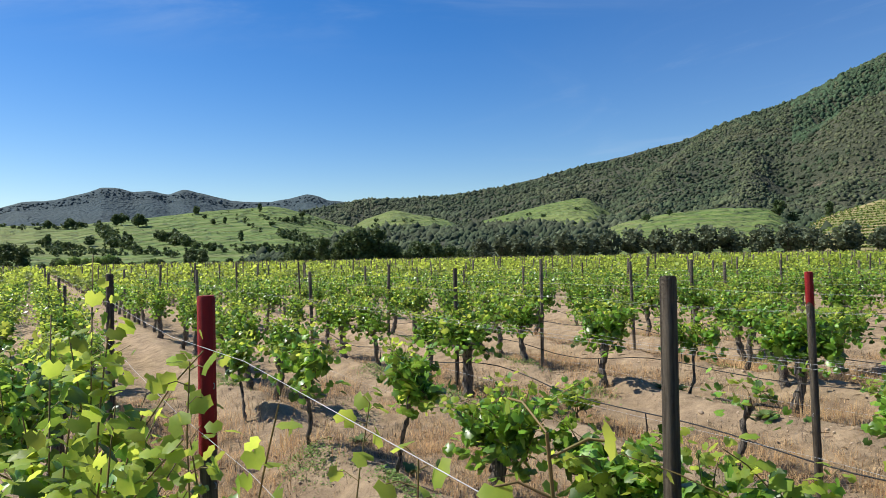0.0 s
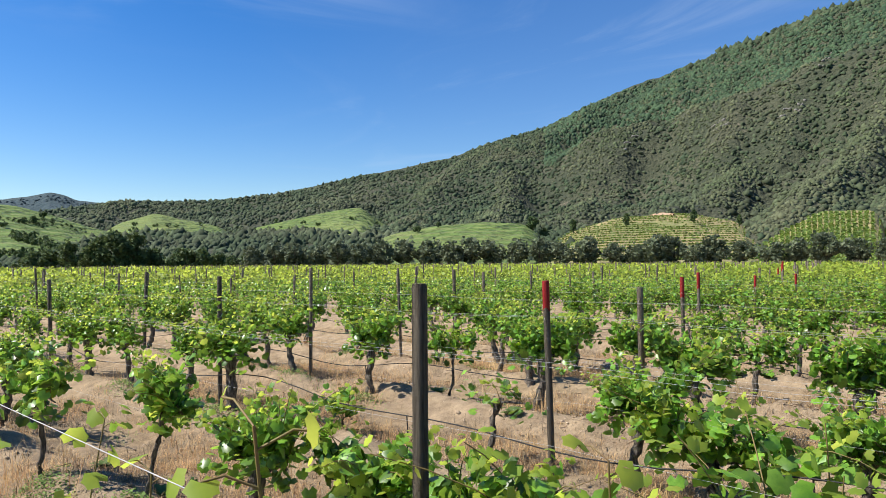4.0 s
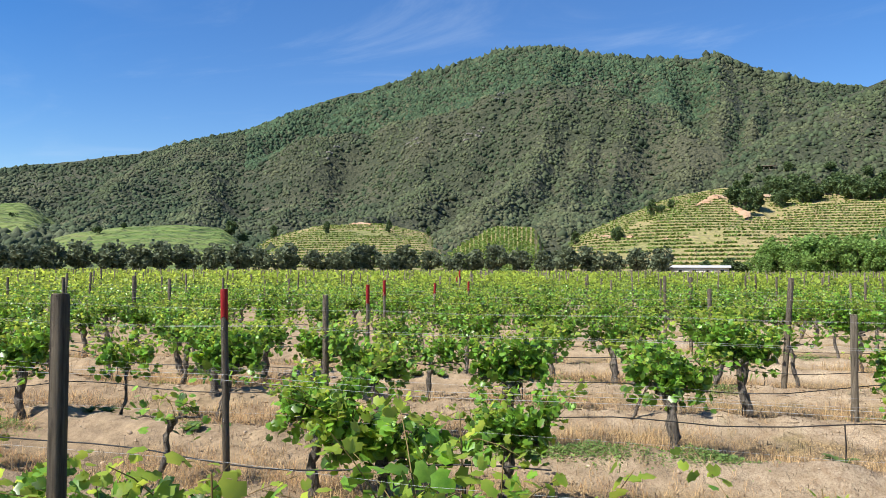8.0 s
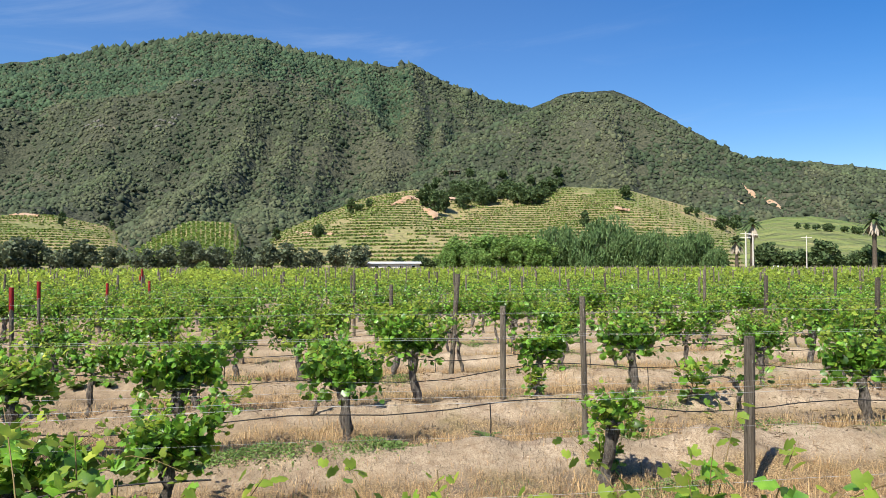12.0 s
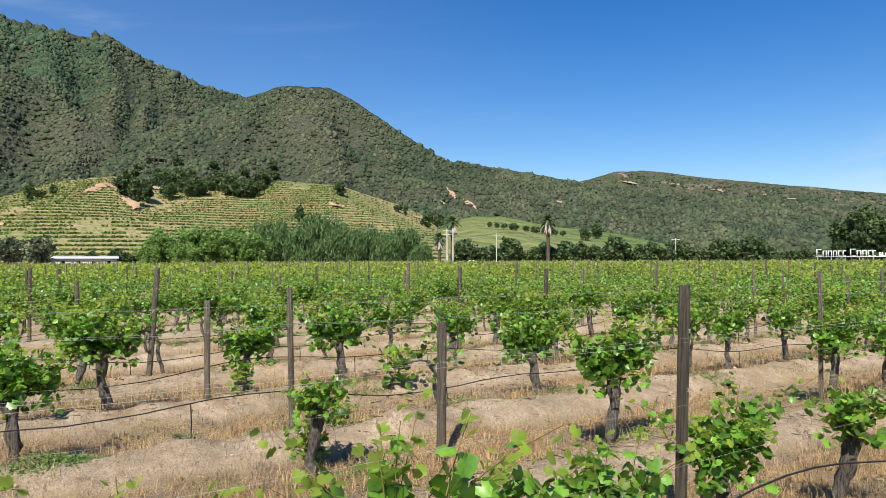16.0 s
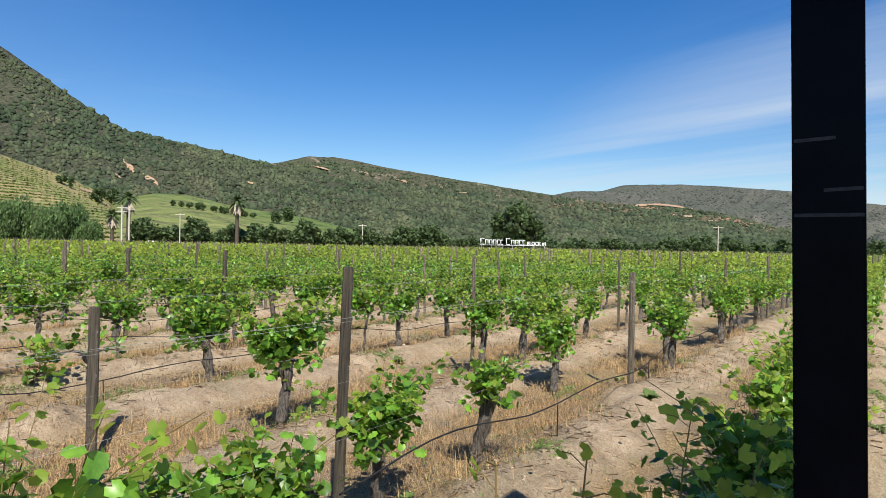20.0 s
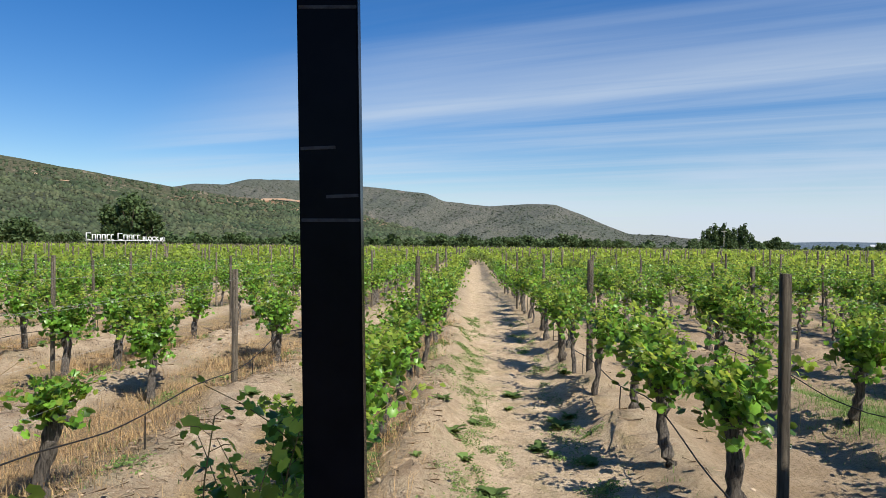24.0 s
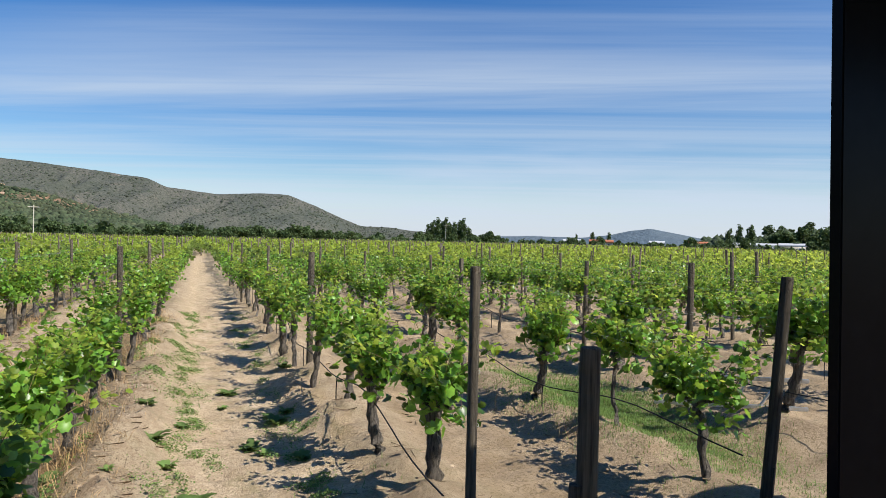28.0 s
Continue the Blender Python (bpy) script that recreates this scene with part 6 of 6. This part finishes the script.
# the sign: tall free-standing letters; the name as plain upright shapes
def field_sign():
    e = empty("field_sign", "row of white free-standing block letters above the vines", "sign")
    d = 150.0
    ax = math.radians(26.7)
    c = Vector((-math.sin(ax) * d, math.cos(ax) * d, 0))
    e.matrix_basis = Matrix.Translation(c) @ pose(0, 0, 0, 0, 0, 26.7)
    x = -7.6
    widths = [1.05, 0.86, 0.86, 0.86, 0.72, 0.72, 0.5, 1.05, 0.92, 0.86, 0.72, 0.72]
    tall = [1.42, 1.12, 1.12, 1.12, 1.12, 1.12, 0, 1.42, 1.12, 1.12, 1.12, 1.12]
    for w, h in zip(widths, tall):
        if h:
            b = Bag()
            t = 0.17
            box(b, (x, -0.08, 2.22), (x + t, 0.08, 2.22 + h))
            box(b, (x + t, -0.08, 2.22 + h - 0.16), (x + w - 0.16, 0.08, 2.22 + h))
            if int(w * 100) % 3:
                box(b, (x + w - 0.33, -0.08, 2.22), (x + w - 0.16, 0.08, 2.22 + h - 0.16))
            else:
                box(b, (x + t, -0.08, 2.22), (x + w - 0.16, 0.08, 2.38))
            part("letter_shape", b.mesh("letter_shape", M_WHITE), e)
        x += w
    cu = bpy.data.curves.new("lettering", "FONT")
    cu.body = "BLOCK #1"
    cu.size, cu.extrude, cu.offset = 1.0, 0.06, 0.03
    txt = new("lettering_source", cu)
    dg = bpy.context.evaluated_depsgraph_get()
    me = bpy.data.meshes.new_from_object(txt.evaluated_get(dg))
    bpy.data.objects.remove(txt)
    me.materials.clear()
    me.materials.append(M_WHITE)
    xs = [v.co.x for v in me.vertices]
    k = 4.0 / (max(xs) - min(xs))
    me.transform(Matrix.Translation((x + 0.25, 0, 2.26)) @ Matrix.Rotation(radians(90), 4, "X") @ Matrix.Diagonal((k, k * 1.15, 1, 1)))
    part("lettering", me, e, "white painted block letters")
    rail = Bag()
    box(rail, (-7.7, -0.06, 2.1), (x + 4.3, 0.06, 2.215))
    part("rail", rail.mesh("rail", M_WHITE), e)
    for px in np.linspace(-7.4, x + 4.0, 7):
        q = Bag()
        tube(q, [(px, 0, -0.3), (px, 0, 2.1)], 0.06, 6)
        part("leg", q.mesh("leg", M_POLE, True), e)


field_sign()


# houses far off
def house(az, d, w, depth, h, roof, wall=None, label="low house with a pitched roof behind the vines", turn=0.0, rise=1.3):
    e = empty("house", label, "house", "far houses")
    x, y = polar(az, d)
    e.matrix_basis = pose(x, y, -0.06, 0, 0, az + turn)
    bb = Bag()
    box(bb, (-w / 2, -depth / 2, -0.2), (w / 2, depth / 2, h))
    part("house_wall", bb.mesh("house_wall", wall or M_WALL_PALE), e)
    rb = Bag()
    o = 0.5
    v = [(-w / 2 - o, -depth / 2 - o, h), (w / 2 + o, -depth / 2 - o, h), (w / 2 + o, depth / 2 + o, h), (-w / 2 - o, depth / 2 + o, h), (-w / 2 - o, 0, h + rise), (w / 2 + o, 0, h + rise)]
    rb.add(v, [(0, 1, 5, 4), (2, 3, 4, 5), (3, 2, 1, 0)])
    rb.add(v, [(0, 4, 3), (1, 2, 5)])
    part("roof", rb.mesh("roof", roof), e)
    for k in range(max(2, int(w / 3))):
        cx = -w / 2 + (k + 0.5) * w / max(2, int(w / 3))
        wn = part("window", bevel_box((cx - 0.5, -depth / 2 - 0.06, 0.9), (cx + 0.5, -depth / 2 + 0.02, 2.0), M_WHITE, "window", 0.02), e)
        part("pane", bevel_box((cx - 0.42, -depth / 2 - 0.075, 0.98), (cx + 0.42, -depth / 2 - 0.055, 1.92), M_BLACK, "pane", 0.004), wn)


house(-30.3, 330, 8, 6, 2.6, M_ROOF_GREY)
house(-32.6, 325, 10, 7, 2.6, M_ROOF_RED, label="low house with a red clay roof behind the vines")
house(-36.9, 328, 6, 6, 2.6, M_ROOF_GREY, M_WHITE)
house(-40.0, 318, 7, 6, 2.6, M_ROOF_RED, M_WHITE, "white house with a red roof behind the vines")
house(-42.9, 318, 8, 7, 2.5, M_ROOF_GREY)
house(-44.8, 316, 7, 6, 2.4, M_ROOF_GREY, M_WHITE)
house(-46.8, 314, 12, 8, 2.6, M_ROOF_GREY)
house(-49.6, 312, 10, 7, 2.6, M_ROOF_RED)
house(86.0, 183, 16, 5, 2.4, M_ROOF_GREY, label="long low shed with a pale metal roof behind a hedge", rise=0.6)

# the hut high on the hill, and a pickup by the palms
hx, hy, hz = on_slope(knob_surf, 80.6, 7.4)
hut = empty("hillside_hut", "open wooden hut with a flat roof on the hillside", "hut")
hut.matrix_basis = pose(hx, hy, hz, 0, 0, 80)
part("roof", bevel_box((-7.5, -3, 3.2), (7.5, 3, 3.6), M_WOOD, "roof", 0.05), hut)
part("floor", bevel_box((-7, -2.6, -1.5), (7, 2.6, 0.2), M_WOOD, "floor", 0.05), hut)
for k in range(4):
    part("post", bevel_box((-6.6 + 4.3 * k, -2.4, 0.2), (-6.3 + 4.3 * k, -2.1, 3.2), M_WOOD, "post", 0.02), hut)
x_, y_ = polar(56.2, 168)
pick_up = empty("pickup_truck", "white flatbed pickup truck parked by the palms", "truck")
pick_up.matrix_basis = pose(x_, y_, -0.06, 0, 0, 56)
part("cab", bevel_box((0.7, -0.85, 0.6), (2.2, 0.85, 1.75), M_WHITE, "cab", 0.18), pick_up)
part("bed", bevel_box((-2.6, -0.9, 0.6), (0.65, 0.9, 1.05), M_WHITE, "bed", 0.05), pick_up)
part("bonnet", bevel_box((2.1, -0.8, 0.6), (2.9, 0.8, 1.15), M_WHITE, "bonnet", 0.1), pick_up)
part("windscreen", bevel_box((2.15, -0.7, 1.2), (2.23, 0.7, 1.65), M_BLACK, "windscreen", 0.02), pick_up)
for wx in (-1.7, 2.0):
    for wy in (-0.85, 0.85):
        b = Bag()
        tube(b, [(wx, wy - 0.1, 0.34), (wx, wy + 0.1, 0.34)], 0.34, 14)
        part("wheel", b.mesh("wheel", M_HOSE), pick_up, "black tyre")

# ---- the shelter that the view is taken from: black posts and a roof ----
shelter = empty("shelter", "black steel shelter with glossy square posts and a flat roof", "shelter")
M_GLINT = mat("painted glint", (0.02, 0.024, 0.034), (0.055, 0.06, 0.075), 40, 0.6)
for x, y, leanx, leany in ((-0.027, 2.41, 0.0, 0.0), (3.10, 2.52, 0.0, 0.0), (3.01, 0.3, 0, 0), (6.2, 2.5, 0, 0), (6.2, 0.3, 0, 0)):
    wide = 0.36 if x == 3.10 else 0.182
    p = part("post", bevel_box((-0.091, -0.03, -0.3), (wide - 0.091, 0.03, 3.52), M_BLACK, "post", 0.005), shelter, "glossy black flat steel post")
    p.matrix_basis = Matrix.Translation((x, y, 2)) @ pose(0, 0, 0, 0, -1.4, 0) @ Matrix.Translation((0, 0, -2))
    if x < 0:
        # thin pale strips stand in for streaks reflected in the gloss
        for z, x0, x1, tilt in ((2.70, -0.085, 0.088, 1.5), (2.285, -0.085, 0.02, -1.0), (2.14, -0.01, 0.086, -1.2), (2.07, -0.085, 0.088, 1.0)):
            s = part("scuff_mark", bevel_box((x0, -0.0325, z), (x1, -0.029, z + 0.010), M_GLINT, "scuff_mark", 0.0012), p, "thin strip painted as a pale reflection")
            s.matrix_basis = Matrix.Translation((0, 0, z)) @ pose(0, 0, 0, 0, tilt, 0) @ Matrix.Translation((0, 0, -z))
part("roof", bevel_box((-0.16, 0.2, 3.5), (7.4, 2.78, 3.6), M_BLACK, "roof", 0.01), shelter)

# ---- small things on the ground ----
def tufts(name, n, label, material, lo, hi, width, where, blades=7):
    """Grass as many thin bent blades, in one mesh."""
    p = where(n)
    c = np.repeat(p, blades, 0) + np.c_[rs.normal(0, 0.085, (len(p) * blades, 2))]
    m = len(c)
    z = ground_z(c[:, 0], c[:, 1])
    a, L, out = rs.uniform(0, 6.28, m), rs.uniform(lo, hi, m), rs.uniform(0.3, 1.7, m)
    d = np.stack([np.cos(a), np.sin(a)], -1)
    s = np.stack([-np.sin(a), np.cos(a)], -1) * width
    v = np.zeros((m, 5, 3))
    v[:, 0, :2], v[:, 1, :2] = c - s, c + s
    v[:, 2, :2], v[:, 3, :2] = c - s * 0.8 + d * (out * L * 0.35)[:, None], c + s * 0.8 + d * (out * L * 0.35)[:, None]
    v[:, 4, :2] = c + d * (out * L)[:, None]
    v[:, 0, 2] = v[:, 1, 2] = z - 0.01
    v[:, 2, 2] = v[:, 3, 2] = z + L * np.clip(0.75 - out * 0.3, 0.2, 0.6)
    v[:, 4, 2] = z + L * np.clip(1 - out * 0.5, 0.12, 1)
    b = Bag()
    b.add(v.reshape(-1, 3), (np.array([(0, 1, 3), (0, 3, 2), (2, 3, 4)])[None] + (np.arange(m) * 5)[:, None, None]).reshape(-1, 3))
    tagged(new(name, b.mesh(name, material)), label, "grass", kind="stuff")


def beside_rows(n, spread=0.45, x0=-15, x1=10, y0=-16, y1=24, seed=3, cut=0.0, shift=0.0):
    k = rs.randint(int((x0 - ROW0) / ROW_STEP), int((x1 - ROW0) / ROW_STEP) + 1, n * 3)
    p = np.c_[ROW0 + shift + ROW_STEP * k + rs.normal(0, spread, n * 3), rs.uniform(y0, y1, n * 3)]
    ok_ = (fbm(p[:, 0] * 0.55, p[:, 1] * 0.55, seed) > cut) & in_view(p[:, 0], p[:, 1])
    ok_ &= ~((p[:, 0] > 1.5) & (rs.uniform(size=n * 3) < 0.75))
    ok_ &= ~((p[:, 0] > 0.1) & (p[:, 0] < 1.75) & (p[:, 1] > 0) & (rs.uniform(size=n * 3) < 0.9))
    return p[ok_][:n]


tufts("dry_grass", 22000, "dry straw-coloured grass along the vine rows", M_GRASS_DRY, 0.05, 0.20, 0.0021, lambda n: beside_rows(n, 0.42, seed=3, cut=-0.2, shift=-0.78, x0=-13, x1=0.5, y0=-12, y1=15), 7)
tufts("tall_dry_grass", 1300, "taller dry grass stalks round the vines", M_GRASS_DRY, 0.2, 0.42, 0.0018, lambda n: beside_rows(n, 0.25, seed=8, cut=0.15, shift=-0.2))
tufts("dead_weeds", 8000, "matted grey-brown dead weeds between the vine rows", M_DEAD, 0.04, 0.14, 0.0026, lambda n: beside_rows(n, 0.6, seed=33, cut=0.12, shift=-0.9, x0=-13, x1=0.5, y0=-12, y1=15), 7)
tufts("green_grass", 5000, "short green grass between rows", M_WEED, 0.03, 0.10, 0.003, lambda n: beside_rows(n, 0.5, seed=21, cut=0.42, shift=-0.5))


def vine_feet(n):
    c = np.concatenate([np.array(taken), grid[:120]])
    c = c[c[:, 0] < 1.0]
    c = c[rs.uniform(size=len(c)) < 0.55]
    p = c[rs.randint(len(c), size=n)] + (0, -0.1) + rs.normal(size=(n, 2)) * (0.2, 0.42)
    return p[fbm(p[:, 0] * 1.2, p[:, 1] * 1.2, 88) > -0.25]


def weed_mats(name, mats, label, size=(0.013, 0.031), high=0.10):
    """Low spreading weeds: mats of small leaves close to the soil, in one mesh."""
    bag = Bag()
    for x, y, rx, ry, n in mats:
        n = int(n * 1.8)
        p = np.array([x, y]) + rs.normal(size=(n, 2)) * (rx, ry)
        q = np.exp(-((p - (x, y)) ** 2 / (np.array([rx, ry]) * 1.6) ** 2).sum(1))
        z = ground_z(p[:, 0], p[:, 1]) + rs.uniform(0.005, 1, n) * high * q
        scatter(bag, LEAF5, LEAF5_T, np.c_[p, z], rs.uniform(*size, n), turns(n, 0, 60))
    tagged(new(name, bag.mesh(name, M_WEED)), label, "weeds", kind="stuff")


mats = []
for x, y in list(taken) + [tuple(q) for q in grid[:140]]:
    if x < 1.0 and rs.uniform() < 0.62:
        mats.append((x + 0.1 + rs.normal(0, 0.18), y + rs.normal(0, 0.45), rs.uniform(0.06, 0.15), rs.uniform(0.10, 0.32), rs.randint(120, 420)))
mats += [(-7.35, -0.85, 0.13, 0.40, 1100), (-7.3, -1.7, 0.12, 0.35, 900), (-7.45, 0.35, 0.13, 0.22, 700), (-8.5, 3.3, 0.12, 0.35, 380), (-5.6, 6.1, 0.2, 0.3, 300)]
weed_mats("weed_patches", mats, "dark green low weeds at the feet of the vines")
mats = [((0.42 if rs.uniform() < 0.6 else 1.58) + rs.normal(0, 0.15), 5 + 15 * rs.uniform() ** 1.4, rs.uniform(0.04, 0.10), rs.uniform(0.06, 0.22), rs.randint(50, 160)) for _ in range(130)]
weed_mats("path_weeds", mats, "short green weeds along the edge of the path", (0.010, 0.024), 0.05)
tufts("straw_patches", 3800, "bleached tall dry grass at the feet of the vines", M_GRASS_DRY, 0.12, 0.38, 0.0025, vine_feet)


# broad-leaved weeds, each a rosette
def weed_mesh(seed, n=16, size=0.13):
    r = np.random.RandomState(seed)
    b = Bag()
    for _ in range(n):
        a, L, up = r.uniform(0, 6.28), size * r.uniform(0.6, 1.2), r.uniform(0.35, 1.5)
        d, s = np.array([math.cos(a), math.sin(a), 0]), np.array([-math.sin(a), math.cos(a), 0])
        u = np.linspace(0, 1, 5)
        c = d * (u * L)[:, None] + np.array([0, 0, 1]) * (up * L * (u - 0.6 * u ** 2))[:, None]
        w = (0.26 * L * np.array([0.0, 0.7, 1.0, 0.75, 0.05]))[:, None]
        lift = np.array([0, 0, 0.006]) * (w > 0)
        v = np.concatenate([c - s * w + lift, c, c + s * w + lift])
        b.add(v, [(k, k + 1, 5 + k + 1, 5 + k) for k in range(4)] + [(5 + k, 5 + k + 1, 10 + k + 1, 10 + k) for k in range(4)])
    me = b.mesh("weed", M_WEED)
    bm = bmesh.new()
    bm.from_mesh(me)
    bmesh.ops.remove_doubles(bm, verts=bm.verts[:], dist=1e-5)
    bm.to_mesh(me)
    bm.free()
    return me


WEEDS = [weed_mesh(80 + k, 34, (0.15, 0.18, 0.12)[k]) for k in range(3)]
spots_w = [(1.62, 8.95), (1.1, 7.55), (1.22, 7.3), (1.54, 6.97), (1.45, 8.5), (0.9, 9.3), (0.45, 8.4), (0.2, 7.6), (0.35, 6.9), (1.0, 10.2), (0.6, 6.2), (-0.1, 6.6)]
spots_w += [tuple(q) for q in beside_rows(70, 0.5, -13, 7, -9, 16, seed=40, cut=0.1)]
for n, (x, y) in enumerate(spots_w):
    ob = new("weed", WEEDS[n % 3])
    s = rs.uniform(0.5, 0.95)
    ob.matrix_basis = pose(x, y, float(ground_z(np.array(x), np.array(y))) - 0.005, 0, 0, rs.uniform(0, 360)) @ Matrix.Scale(s, 4)
    tagged(ob, "low green weed growing in the sandy soil", "weed", "weeds")


# clods and stones
def clod_mesh(seed):
    bm = bmesh.new()
    bmesh.ops.create_icosphere(bm, subdivisions=2, radius=1)
    for v in bm.verts:
        v.co *= 1 + 0.55 * noise.noise(v.co * 1.9 + Vector((seed * 7.1, 0, 0)))
        v.co.z *= 0.6
    me = bpy.data.meshes.new("clod")
    bm.to_mesh(me)
    bm.free()
    me.materials.append(M_STONE)
    for p_ in me.polygons:
        p_.use_smooth = True
    return me


CLODS = [clod_mesh(k) for k in range(4)]
clods = []
clods += [(q[0], q[1], rs.uniform(0.015, 0.035)) for q in beside_rows(60, 0.35, -12, 6, -8, 14, seed=55, cut=-0.2)]
for n, (x, y, s) in enumerate(clods):
    ob = new("soil_clod", CLODS[n % 4])
    ob.matrix_basis = pose(x, y, float(ground_z(np.array(x), np.array(y))) + s * 0.12, 0, 0, rs.uniform(0, 360)) @ Matrix.Scale(s, 4)
    tagged(ob, "large pale sandy clod" if s > 0.1 else "small pale soil clod on the ground", "clod", "clods")

# a patch of short green grass east of the path
tufts("grass_patch", 5200, "patch of short green grass between two vine rows", M_WEED, 0.03, 0.09, 0.0028, lambda n: np.c_[5.6 + 0.5 * rs.normal(size=n), 8.2 + 1.2 * rs.normal(size=n)])
# loose crumbs of soil, and dark twigs and dead leaves, too many to count
n_ = 7000
p_ = beside_rows(n_, 0.7, -13, 9, -11, 18, seed=61, cut=-0.5)
bag = Bag()
z_ = ground_z(p_[:, 0], p_[:, 1])
sz_ = rs.gamma(1.6, 0.0045, len(p_)) + 0.004
scatter(bag, ICO * (1.2, 0.8, 0.55), ICO_T, np.c_[p_, z_ + sz_ * 0.2], sz_, turns(len(p_), 0, 40))
tagged(new("soil_crumbs", bag.mesh("soil_crumbs", M_CRUMB)), "small crumbs of pale sandy soil", "soil", kind="stuff")
p_ = beside_rows(15000, 0.5, -13, 9, -11, 18, seed=71, cut=-0.3)
bag = Bag()
scatter(bag, QUAD * (0.045, 1.0, 0.4), QUAD_T, np.c_[p_, ground_z(p_[:, 0], p_[:, 1]) + 0.012], rs.uniform(0.04, 0.20, len(p_)), turns(len(p_), 0, 12))
scatter(bag, LEAF5, LEAF5_T, np.c_[p_[:2500] + 0.3 * rs.normal(size=(2500, 2)), ground_z(p_[:2500, 0], p_[:2500, 1]) + 0.02], rs.uniform(0.02, 0.06, 2500), turns(2500, 0, 25))
tagged(new("litter", bag.mesh("litter", M_LITTER)), "brown twigs and dead leaves on the soil", "litter", kind="stuff")

# end post of the row by the shelter
thick = put_post(2.54, 3.58, 1.47, 0.056, (0, 0), 0, label="thick dark anchor post at the end of a vine row", kind="anchor_post")
b = Bag()
tube(b, [(-0.10, 0.02, -0.2), (-0.07, 0.0, 0.75)], 0.035, 8)
part("prop", b.mesh("prop", M_WOOD, True), thick, "shorter board beside the post")

# long canes that reach up close to the viewpoint
def cane(x, y, z0, tip, n, seed, leaf=1.0):
    r = np.random.RandomState(seed)
    e = empty("vine_cane", "long yellow-green vine cane with young leaves", "vine cane", "canes beside the viewpoint")
    e.matrix_basis = pose(x, y, float(ground_z(np.array(x), np.array(y))))
    t = np.linspace(0, 1, 9)
    line = np.c_[tip[0] * t ** 1.5 + 0.05 * np.sin(t * 5 + seed) * t, tip[1] * t ** 1.5, -0.05 + (tip[2] + 0.05) * t]
    b = Bag()
    tube(b, line, 0.0055 - 0.0035 * t, 6)
    part("stem", b.mesh("stem", M_SHOOT, True), e)
    w = 1 - (1 - z0) * np.linspace(1, 0, n + 4) ** 1.4
    for k, ww in enumerate(w):
        at = np.array([np.interp(ww, t, line[:, j]) for j in range(3)])
        a = k * 2.5 + r.uniform(-0.4, 0.4)
        off = np.array([math.cos(a), math.sin(a), 0.25]) * r.uniform(0.04, 0.09)
        s = Bag()
        tube(s, [at, at + off * 0.6 + (0, 0, 0.01), at + off], 0.0016, 4)
        st = part("stalk", s.mesh("stalk", M_SHOOT), e)
        lb = Bag()
        scatter(lb, LEAF + np.array([[0, 0.1, 0]]), LEAF_T, [at + off], [leaf * r.uniform(0.075, 0.115) * (1.2 - 0.6 * ww)], turns(1, 25, 80, r))
        part("leaf", lb.mesh("leaf", M_LEAF_YOUNG if (ww > 0.7 or k % 3 == 0) else M_LEAF), e)


cane(-0.40, -1.18, 0.55, (0.08, 0.08, 1.86), 9, 1, 0.55)
cane(-0.98, -1.05, 0.5, (-0.02, 0.04, 1.80), 9, 2, 0.75)
cane(-0.62, -2.0, 0.5, (-0.05, 0.1, 1.62), 9, 3)
cane(-0.35, -2.75, 0.5, (0.05, 0.1, 1.70), 9, 4)
cane(-0.72, -2.55, 0.5, (-0.1, -0.1, 1.62), 9, 5)
cane(-0.45, 1.22, 0.6, (0.03, 0.05, 1.62), 4, 6, 0.6)
cane(-0.42, 2.35, 0.45, (0.05, 0.1, 1.48), 10, 7)
cane(-0.35, 2.8, 0.5, (0.12, 0.0, 1.42), 9, 8)
cane(-0.48, 1.62, 0.6, (-0.03, 0.08, 1.58), 4, 9, 0.6)
cane(-2.70, 1.35, 0.5, (-0.35, 0.45, 1.30), 7, 10)

# a silver frame and an orange sheet among the vines near the shelter
fr = empty("metal_frame", "silver lattice metal frame lying among the vines", "frame")
fr.matrix_basis = pose(6.75, 7.15, 0.05, 0, 0, -28)
for zz in (0.0, 0.34):
    part("rail", bevel_box((-0.9, -0.02, zz), (0.9, 0.02, zz + 0.05), M_GALV, "rail", 0.008), fr)
for k in range(6):
    b = Bag()
    x0 = -0.85 + 0.3 * k
    tube(b, [(x0, 0, 0.04), (x0 + (0.15 if k % 2 else 0.2), 0, 0.35)], 0.016, 6)
    part("brace", b.mesh("brace", M_GALV), fr)
M_ORANGE = mat("orange plastic sheet", (0.75, 0.17, 0.02), (0.85, 0.28, 0.04), 12, 0.5, trans=0.2)
ob_b = Bag()
gx, gy = np.meshgrid(np.linspace(-0.14, 0.14, 9), np.linspace(-0.1, 0.1, 7))
zz = 0.12 + 0.07 * np.sin(gx * 30) * np.cos(gy * 26) + 0.06 * np.cos(gx * 14)
gv = np.stack([gx, gy, zz], -1).reshape(-1, 3)
ob_b.add(gv, [(i * 9 + j, i * 9 + j + 1, (i + 1) * 9 + j + 1, (i + 1) * 9 + j) for i in range(6) for j in range(8)])
sheet = tagged(new("orange_sheet", ob_b.mesh("orange_sheet", M_ORANGE, True)), "crumpled orange plastic sheet caught low in a vine", "plastic sheet")
sheet.matrix_basis = pose(5.95, 6.75, 0.33)
